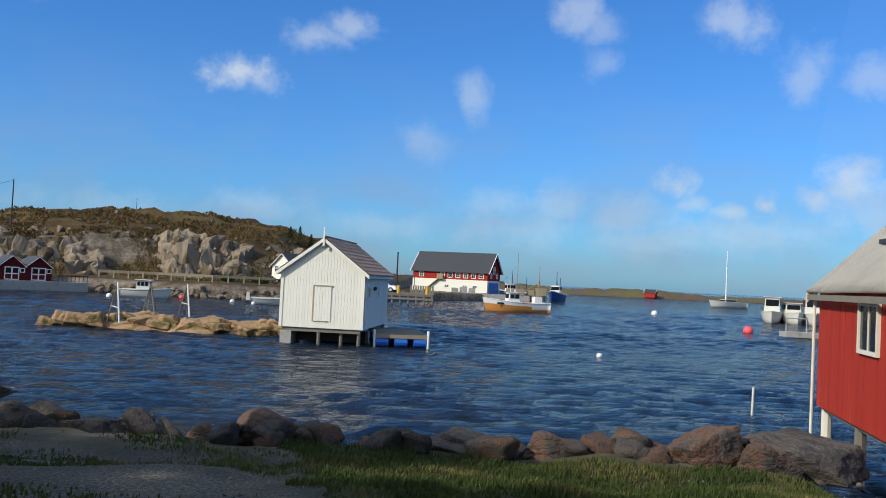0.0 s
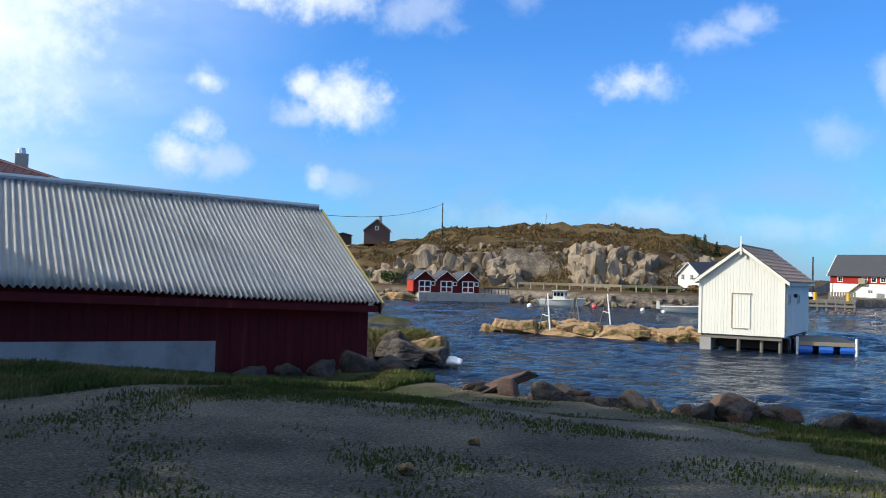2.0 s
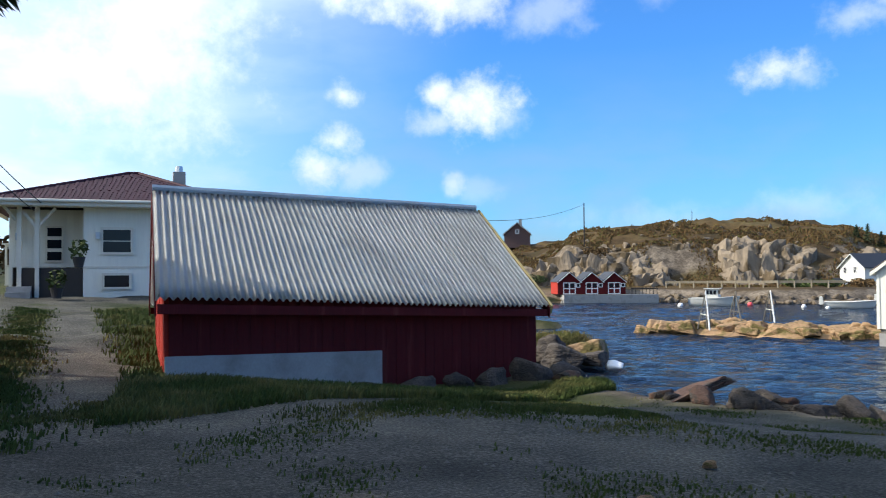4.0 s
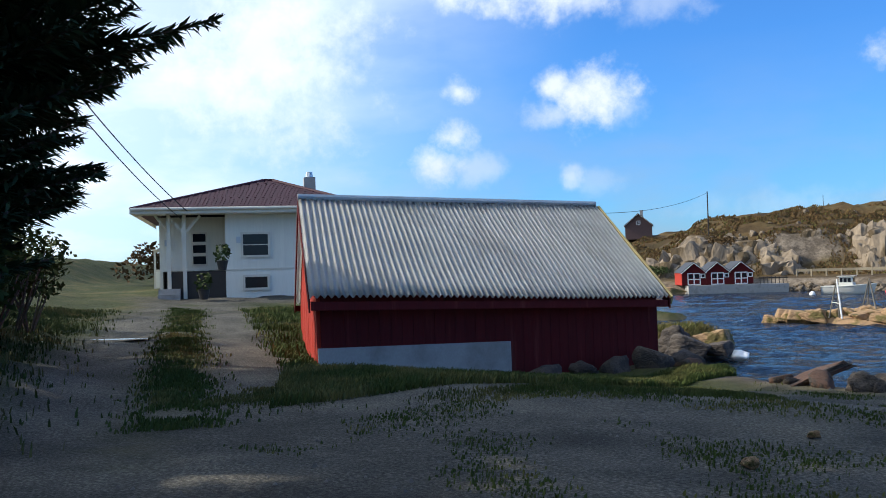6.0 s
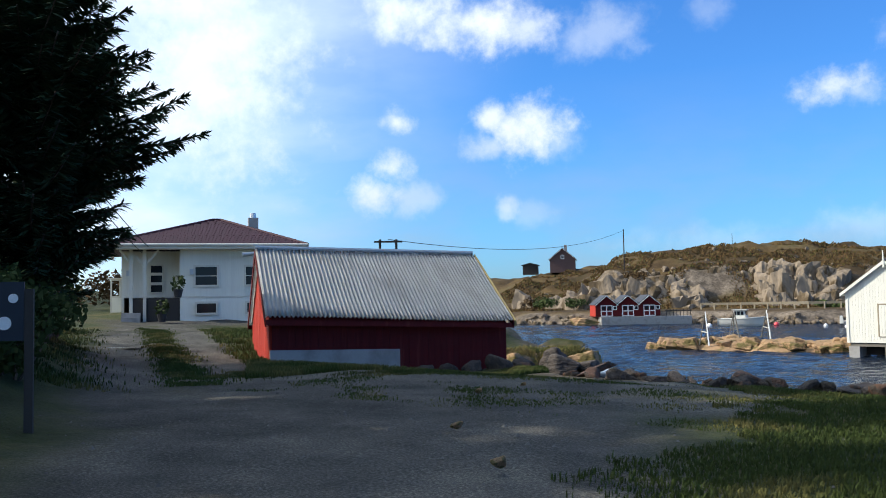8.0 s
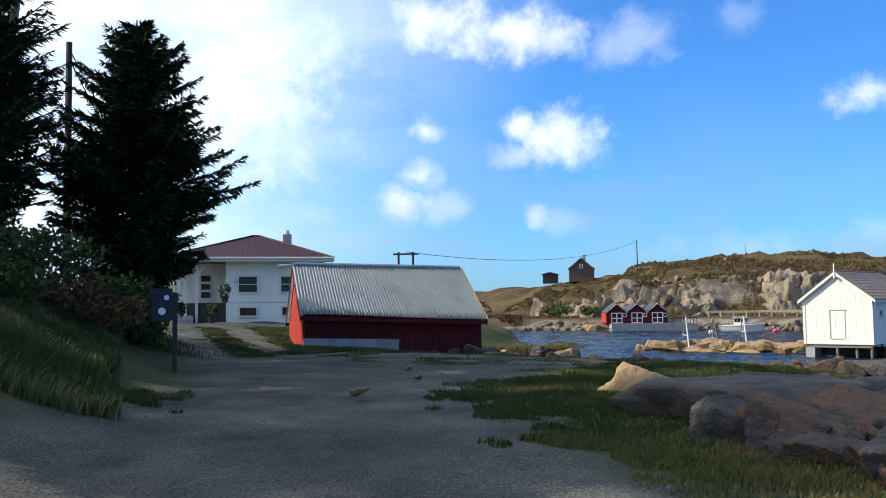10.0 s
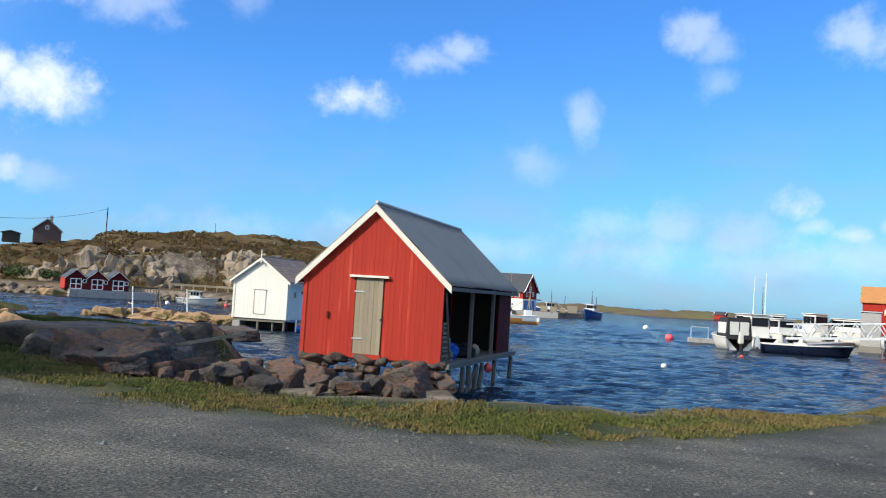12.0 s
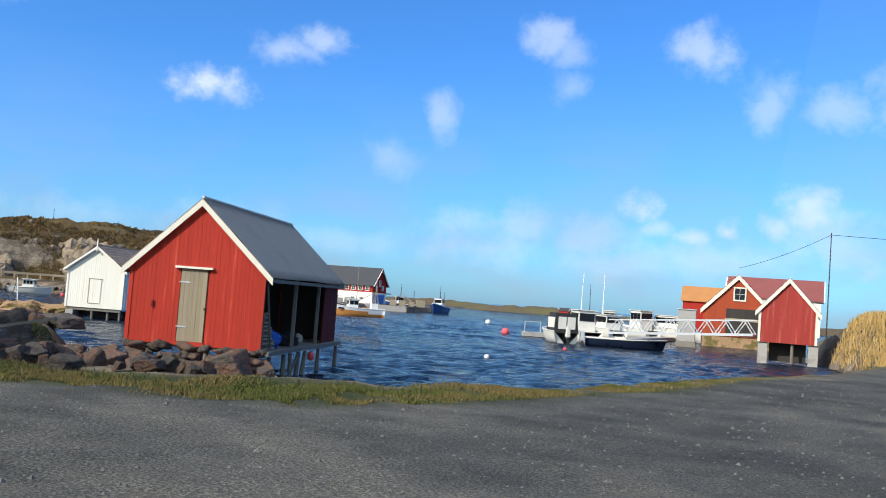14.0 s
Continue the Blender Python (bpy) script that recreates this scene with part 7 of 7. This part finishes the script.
pole("power_pole", -58.15, 121.1, 7.5, 13.9, 0.11, "tall thin power pole on the hill edge")
pole("hill_mast", -53.7, 156.7, 9.5, 14.7, 0.06, "thin mast on the hill crest")
pole("quay_pole", -6.3, 121.7, 1.0, 6.6, 0.13, "dark lamp pole on the quay")
pole("lamp_pole", -4.0, 124, 1.0, 4.6, 0.05, "thin lamp pole behind the quay")
pole("power_pole", 53.3, 62.0, 1.0, 11.8, 0.065, "thin wooden power pole behind the boathouses")
pole("power_pole", -16.1, 1.2, 2.5, 11.2, 0.13, "wooden power pole behind the spruces")
hp = thing("twin_pole", Matrix.Identity(4), "twin wooden power poles with a crossarm", "pole", "poles")
for a in ((-34.9, 37.1), (-34.1, 37.8)):
    part("shaft", tube(bmesh.new(), (*a, 2.5), (*a, 7.3), 0.08), DARKWOOD, hp)
part("crossarm", beam(bmesh.new(), (-35.2, 36.85, 7.15), (-33.8, 38.05, 7.15), 0.12), DARKWOOD, hp)


def wire(a, b, sag, label):
    a, b = Vector(a), Vector(b)
    bm = bmesh.new()
    pts = [a.lerp(b, i / 16) - Vector((0, 0, sag * 4 * (i / 16) * (1 - i / 16))) for i in range(17)]
    polytube(bm, pts, 0.022, 4)
    tagged(mesh_ob("power_wire", bm, DARKMETAL), label, "wire", "power wires")


wire((-58.15, 121.1, 13.7), (-34.5, 37.5, 7.3), 1.6, "thin sagging power wire across the bay")
wire((53.3, 62, 11.6), (52.8, 83.6, 9.2), 0.3, "thin power wire to the boathouse gable")
wire((53.3, 62, 11.6), (110, 40, 13), 1.0, "thin power wire along the road")
wire((-16.1, 1.2, 11.0), (-31.0, 17.0, 5.7), 0.6, "thin power wire to the white house")
wire((-16.1, 1.2, 10.7), (-31.2, 16.6, 5.6), 0.6, "thin power wire to the white house")


# sign board and post at the drive
sz = height_at(-4.4, -3.12)
sign = thing("sign_board", rot_frame(-4.4, -3.12, 50), "dark blue notice board on a dark post by the drive", "sign")
part("post", boxes((-0.04, 0.04, -0.03, 0.03, sz - 0.2, 3.35)), DARKWOOD, sign, "dark brown post")
part("board", boxes((-0.40, -0.045, -0.03, 0.01, 2.85, 3.42)), SIGNBLUE, sign)
part("white_roundel", tube(bmesh.new(), (-0.22, -0.032, 3.02), (-0.22, -0.042, 3.02), 0.065, n=18), BUOYWHITE, sign, "white round mark")
part("white_roundel", tube(bmesh.new(), (-0.14, -0.032, 3.26), (-0.14, -0.042, 3.26), 0.045, n=18), BUOYWHITE, sign, "white round mark")

# loose things in the open side of the red boathouse
for k, (y, z, s) in enumerate(((0.35, 1.0, 0.42), (0.35, 1.42, 0.4), (0.4, 1.84, 0.38), (0.9, 1.0, 0.4), (0.85, 1.4, 0.36), (1.35, 1.0, 0.3))):
    ob = thing("wooden_crate", RM @ Matrix.Translation((RW / 2 - 0.2, y, z)), "grey slatted fish crate stacked in the boathouse", "crate", "boathouse crates")
    h = s * 0.95
    for a, b, c, d in ((-s / 2, -s / 2 + 0.03, 0, h), (s / 2 - 0.03, s / 2, 0, h)):
        part("crate_side", boxes((-s / 2, s / 2, a, b, c, d)), GREYWOOD, ob)
    for zz in (0.02, h * 0.5, h - 0.06):
        part("slat", boxes((s / 2 - 0.02, s / 2, -s / 2, s / 2, zz, zz + 0.06)), BARE, ob)
ob = thing("net_heap", RM @ Matrix.Translation((RW / 2 - 0.5, 2.0, 1.0)), "heap of blue fishing net on the floor", "net")
part("net", leaf_ball(5, 700, 0.45, (1.0, 1.5, 0.8), 0.10), BLUEPLASTIC, ob).location = (0, 0, 0.25)
ob = thing("net_heap", RM @ Matrix.Translation((RW / 2 - 0.4, 3.9, 1.0)), "heap of dark nets and rope on the floor", "net")
part("net", leaf_ball(6, 700, 0.4, (1.0, 2.0, 0.6), 0.10), CANVAS, ob).location = (0, 0, 0.2)
ob = thing("net_float", RM @ Matrix.Translation((RW / 2 - 0.1, 4.3, 1.0)), "round tan net float on the floor", "float")
part("float", lathe([(0.02, 0.02), (0.16, 0.1), (0.2, 0.24), (0.14, 0.38), (0.02, 0.44)], 12), BARE, ob, smooth=True)
ob = thing("hanging_buoy", RM @ Matrix.Translation((RW / 2 + 0.24, 5.0, 0.45)), "faded pink buoy hanging under the floor beam", "buoy")
part("float", lathe([(0.02, 0), (0.13, 0.08), (0.15, 0.2), (0.08, 0.32), (0.02, 0.36)], 12), BUOYRED, ob, smooth=True)


# street lamp leaning among the spruces
lamp = thing("street_lamp", Matrix.Translation((-11.4, -3.4, height_at(-11.4, -3.4))), "grey street lamp on a leaning wooden pole", "lamp")
part("pole", tube(bmesh.new(), (0, 0, -0.3), (0.55, 0.5, 6.6), 0.12, 0.09, 10), GREYWOOD, lamp)
part("lamp_head", lathe([(0.06, 0), (0.15, 0.06), (0.17, 0.4), (0.12, 0.5), (0.03, 0.54)], 12), METAL, lamp, "grey lamp head").location = (0.57, 0.52, 6.5)
shedbox = thing("jetty_locker", rot_frame(44.8, 76, -20), "pale grey locker at the jetty head", "locker")
part("locker_body", boxes((-0.9, 0.9, -0.8, 0.8, 0.6, 3.9)), CONCRETE, shedbox)
part("locker_lid", boxes((-1.0, 1.0, -0.9, 0.9, 3.9, 4.0)), METAL, shedbox)
part("locker_base", boxes((-1.0, 1.0, -0.9, 0.9, -1.5, 0.6)), GREYWOOD, shedbox)


def greenhouse(x, y, turn):
    z = height_at(x, y)
    root = thing("greenhouse", Matrix.Translation((0, 0, z)) @ rot_frame(x, y, turn), "small white-framed glass shelter in the garden", "greenhouse")
    for px, py in ((-0.6, 0), (0, 0), (0.6, 0), (-0.6, 1.6), (0.6, 1.6)):
        part("post", boxes((px - 0.04, px + 0.04, py - 0.04, py + 0.04, 0, 1.9)), TRIM, root)
    for zz in (0.06, 0.95, 1.9):
        part("rail", boxes((-0.64, 0.64, -0.05, 0.05, zz - 0.05, zz + 0.05)), TRIM, root)
    part("base_board", boxes((-0.6, 0.6, -0.03, 0.03, 0.1, 0.9)), WHITE, root)
    part("back_wall", boxes((-0.6, 0.6, 1.58, 1.64, 0, 1.9)), WHITE, root)
    part("roof", boxes((-0.75, 0.75, -0.15, 1.75, 1.95, 2.0)), TRIM, root)


greenhouse(-40.6, 21.8, 40)


# ---------------------------------------------------------------- grass
def grass(name, label, mat, count, spots, height, seed, width=0.012):
    """One sheet of loose blades; spots is a function that gives a place or None."""
    rng = random.Random(seed)
    pts = []
    while len(pts) < count:
        p = spots(rng)
        if p:
            pts.append(p)
    xy = np.array(pts)
    z = ground_height(xy[:, 0], xy[:, 1], True)
    vs, fs = [], []
    for (x, y), zz in zip(pts, z):
        if zz < 0.25:
            continue
        h = height * rng.uniform(0.45, 1.25)
        a = rng.uniform(0, 6.28)
        lean = rng.uniform(0.1, 0.6) * h
        dx, dy = math.cos(a), math.sin(a)
        w = width * rng.uniform(0.7, 1.4)
        b = len(vs)
        lx, ly = lean * math.cos(a + 1.2) + 0.12 * h, lean * math.sin(a + 1.2) + 0.08 * h
        vs += [(x - dx * w, y - dy * w, zz - 0.02), (x + dx * w, y + dy * w, zz - 0.02), (x + lx * 0.4 + dx * w * 0.7, y + ly * 0.4 + dy * w * 0.7, zz + h * 0.6), (x + lx, y + ly, zz + h),
               (x + lx * 0.4 - dx * w * 0.7, y + ly * 0.4 - dy * w * 0.7, zz + h * 0.6)]
        fs.append((b, b + 1, b + 2, b + 3, b + 4))
    me = bpy.data.meshes.new(name)
    me.from_pydata(vs, [], fs)
    me.materials.append(mat)
    tagged(new(name, me), label, "grass", kind="stuff")


VERGE = [(-2, 0.6), (0.8, -1.4), (4.9, -4.9), (7.0, -6.1), (9.0, -6.8), (10.8, -7.2), (12.4, -7.4), (13.9, -7.4), (15.2, -6.6), (17.2, -4.5), (19.4, -2.1), (23.4, 3.6), (29, 11.2), (34.8, 18.4), (38, 21)]


def along(line, rng, wide):
    k = rng.randrange(len(line) - 1)
    (ax, ay), (bx, by) = line[k], line[k + 1]
    f = rng.random()
    s = rng.gauss(0, wide)
    L = math.hypot(bx - ax, by - ay)
    return ax + (bx - ax) * f - (by - ay) / L * s, ay + (by - ay) * f + (bx - ax) / L * s


def clumped(p, scale, level):
    ragged = 0.45 * ((p[0] * 91.7 + p[1] * 37.3) % 1) - 0.12
    return p if noise.noise(Vector((p[0] * scale, p[1] * scale, 4.0))) > level + ragged else None


def inside(x, y, poly):
    odd = False
    for (ax, ay), (bx, by) in zip(poly, poly[1:] + poly[:1]):
        if (ay > y) != (by > y) and x < (bx - ax) * (y - ay) / (by - ay) + ax:
            odd = not odd
    return odd


def off_gravel(p):
    wob = 0.8 * noise.noise(Vector((p[0] * 0.8, p[1] * 0.8, 1.0))) + 0.5 * noise.noise(Vector((p[0] * 2.6, p[1] * 2.6, 3.0)))
    if inside(p[0] + wob, p[1] + wob, APRON) or inside(p[0] + wob, p[1] + wob, YARD):
        return None
    return p


def in_box(r, x0, x1, y0, y1):
    return (r.uniform(x0, x1), r.uniform(y0, y1))


def shed_spot(r):
    f = r.random()
    s = r.random() * (0.7 + 2.6 * (1 - f))
    return (-10.2 + 3.4 * f + 0.75 * s, 4.6 + 5.8 * f - 0.66 * s)


def verge_spot(r):
    p = along(VERGE[2:], r, 0.5)
    return off_gravel(p)


def mound_spot(r):
    u, v = r.uniform(-1.4, 16), r.uniform(46.5, 76)
    return (15 + 0.901 * u + 0.434 * v, -19.5 - 0.434 * u + 0.901 * v)


def spit_spot(r):
    x, y = r.choice([(-16.5, 25.0), (-17.5, 22.5), (-15.5, 27.0)])
    return clumped((x + r.gauss(0, 0.9), y + r.gauss(0, 0.9)), 0.8, -0.2)


def hill_spot(r):
    x = r.uniform(-92, -14)
    s = r.uniform(-4, 30)
    if noise.noise(Vector((x * 0.12, s * 0.2, 9.0))) < -0.15:
        return None
    return (x, float(np.interp(x, HILL_X, BASE_Y)) + s)


grass("verge_grass", "dry yellow-green grass along the road verge", DRYBLADE, 62000, lambda r: (lambda p: p and clumped(p, 0.9, -0.35))(verge_spot(r)), 0.042, 3, 0.009)
grass("verge_weeds", "taller thin weeds on the road verge", BLADE, 500, lambda r: (lambda p: p and clumped(p, 0.7, 0.2))(verge_spot(r)), 0.11, 23, 0.006)
grass("yard_grass", "short green grass between the road and the shore", BLADE, 90000, lambda r: (lambda p: p and clumped(p, 0.5, -0.5))(off_gravel(in_box(r, -1.6, 5.5, -6.5, 9.3))), 0.055, 4, 0.007)
grass("yard_weeds", "thin patchy weeds on the trodden gravel yard", BLADE, 14000, lambda r: clumped(in_box(r, -6.5, 1.5, 1.0, 9.2), 0.9, 0.06), 0.028, 41, 0.008)
grass("shed_grass", "short green grass in front of the shed", BLADE, 32000, lambda r: clumped(shed_spot(r), 0.6, -0.45), 0.10, 5, 0.009)
grass("trodden_grass", "thin low grass where the lawn gives way to gravel", BLADE, 12000, lambda r: clumped((lambda f, s: (-9.4 + 4.4 * f + 0.75 * s, 3.0 + 4.3 * f - 0.66 * s))(r.random(), abs(r.gauss(0, 0.6))), 0.9, -0.1), 0.045, 46, 0.008)
grass("drive_bank_grass", "rough low grass on the shaded side of the drive", BLADE, 16000, lambda r: clumped(along([(-8, -1.6), (-16.5, 3.3), (-25.5, 9.2)], r, 0.6), 0.7, -0.35), 0.09, 47)
grass("bank_grass", "rough grass on the shaded bank", BLADE, 60000, lambda r: clumped((lambda f, s: (0.5 - 14 * f - s * 2.2, -7.6 + 8.6 * f - s * 2.4))(r.random(), r.uniform(-0.1, 1)), 0.6, -0.4), 0.20, 6)
grass("mound_grass", "tall straw-coloured grass on the mound by the road", MOUNDBLADE, 34000, mound_spot, 0.6, 7, 0.028)
grass("spit_grass", "yellowed grass on the rocky spit and skerries", DRYBLADE, 9000, spit_spot, 0.22, 13, 0.02)
grass("drive_grass", "grass strip between the wheel tracks of the drive", BLADE, 14000, lambda r: clumped(along([(-7.4, 1.2), (-15.6, 6.5), (-24.8, 12.6)], r, 0.22), 1.4, -0.45), 0.05, 8)
grass("lawn_grass", "uneven grass beside the drive", BLADE, 20000, lambda r: clumped((lambda f, s: (-8.4 - 14.7 * f + 1.4 * s + r.gauss(0, 0.12), 3.55 + 9.9 * f + 2.3 * s + r.gauss(0, 0.12)))(r.random(), r.random()), 0.8, -0.4), 0.11, 9)
grass("hill_heather", "brown heather and dry grass tufts on the hill", HEATH, 42000, hill_spot, 0.30, 10, 0.10)
grass("hill_sedge", "yellowed dry grass tufts on the hill", DRYBLADE, 16000, hill_spot, 0.26, 11, 0.09)


def loose_gravel():
    rng = random.Random(12)
    verts, faces = [], []
    pts = []
    while len(pts) < 8500:
        p = (rng.uniform(-6, 26), rng.uniform(-17, 9))
        pts.append(p)
    xy = np.array(pts)
    road = line_distance(xy[:, 0], xy[:, 1], ROAD)
    z = ground_height(xy[:, 0], xy[:, 1], True)
    for (x, y), d, zz in zip(pts, road, z):
        if zz < 1.2 or d > 10:
            continue
        r = rng.uniform(0.008, 0.022) * (1.8 if rng.random() < 0.06 else 1)
        b = len(verts)
        a = rng.uniform(0, 6.28)
        c, s = math.cos(a) * r, math.sin(a) * r
        verts += [(x + c, y + s, zz), (x - s, y + c, zz), (x - c, y - s, zz), (x + s, y - c, zz), (x + r * 0.2, y, zz + r * 0.9)]
        faces += [(b, b + 1, b + 4), (b + 1, b + 2, b + 4), (b + 2, b + 3, b + 4), (b + 3, b, b + 4)]
    me = bpy.data.meshes.new("loose_gravel")
    me.from_pydata(verts, [], faces)
    me.materials.append(PEBBLE)
    tagged(new("loose_gravel", me), "loose pale pebbles scattered over the gravel road", "gravel", kind="stuff")


loose_gravel()


def puddle(x, y, z, rx, ry, turn):
    bm = bmesh.new()
    vs = []
    for i in range(28):
        a = 2 * math.pi * i / 28
        k = 1 + 0.3 * noise.noise(Vector((math.cos(a) * 1.4, math.sin(a) * 1.4, x)))
        vs.append(bm.verts.new((math.cos(a) * rx * k, math.sin(a) * ry * k, 0)))
    bm.faces.new(vs)
    ob = mesh_ob("puddle", bm, PUDDLE)
    ob.matrix_world = Matrix.Translation((x, y, z)) @ Matrix.Rotation(radians(turn), 4, "Z")
    tagged(ob, "shallow rain puddle in a wheel track", "puddle", "puddles")


PUDDLE = material("puddle_water", (0.03, 0.03, 0.03), 0.14, var=0.05, bump=0.0)
for x, y, rx, ry, turn in ((-16.0, 5.5, 0.55, 0.16, 32),):
    puddle(x, y, height_at(x, y) + 0.045, rx, ry, turn)
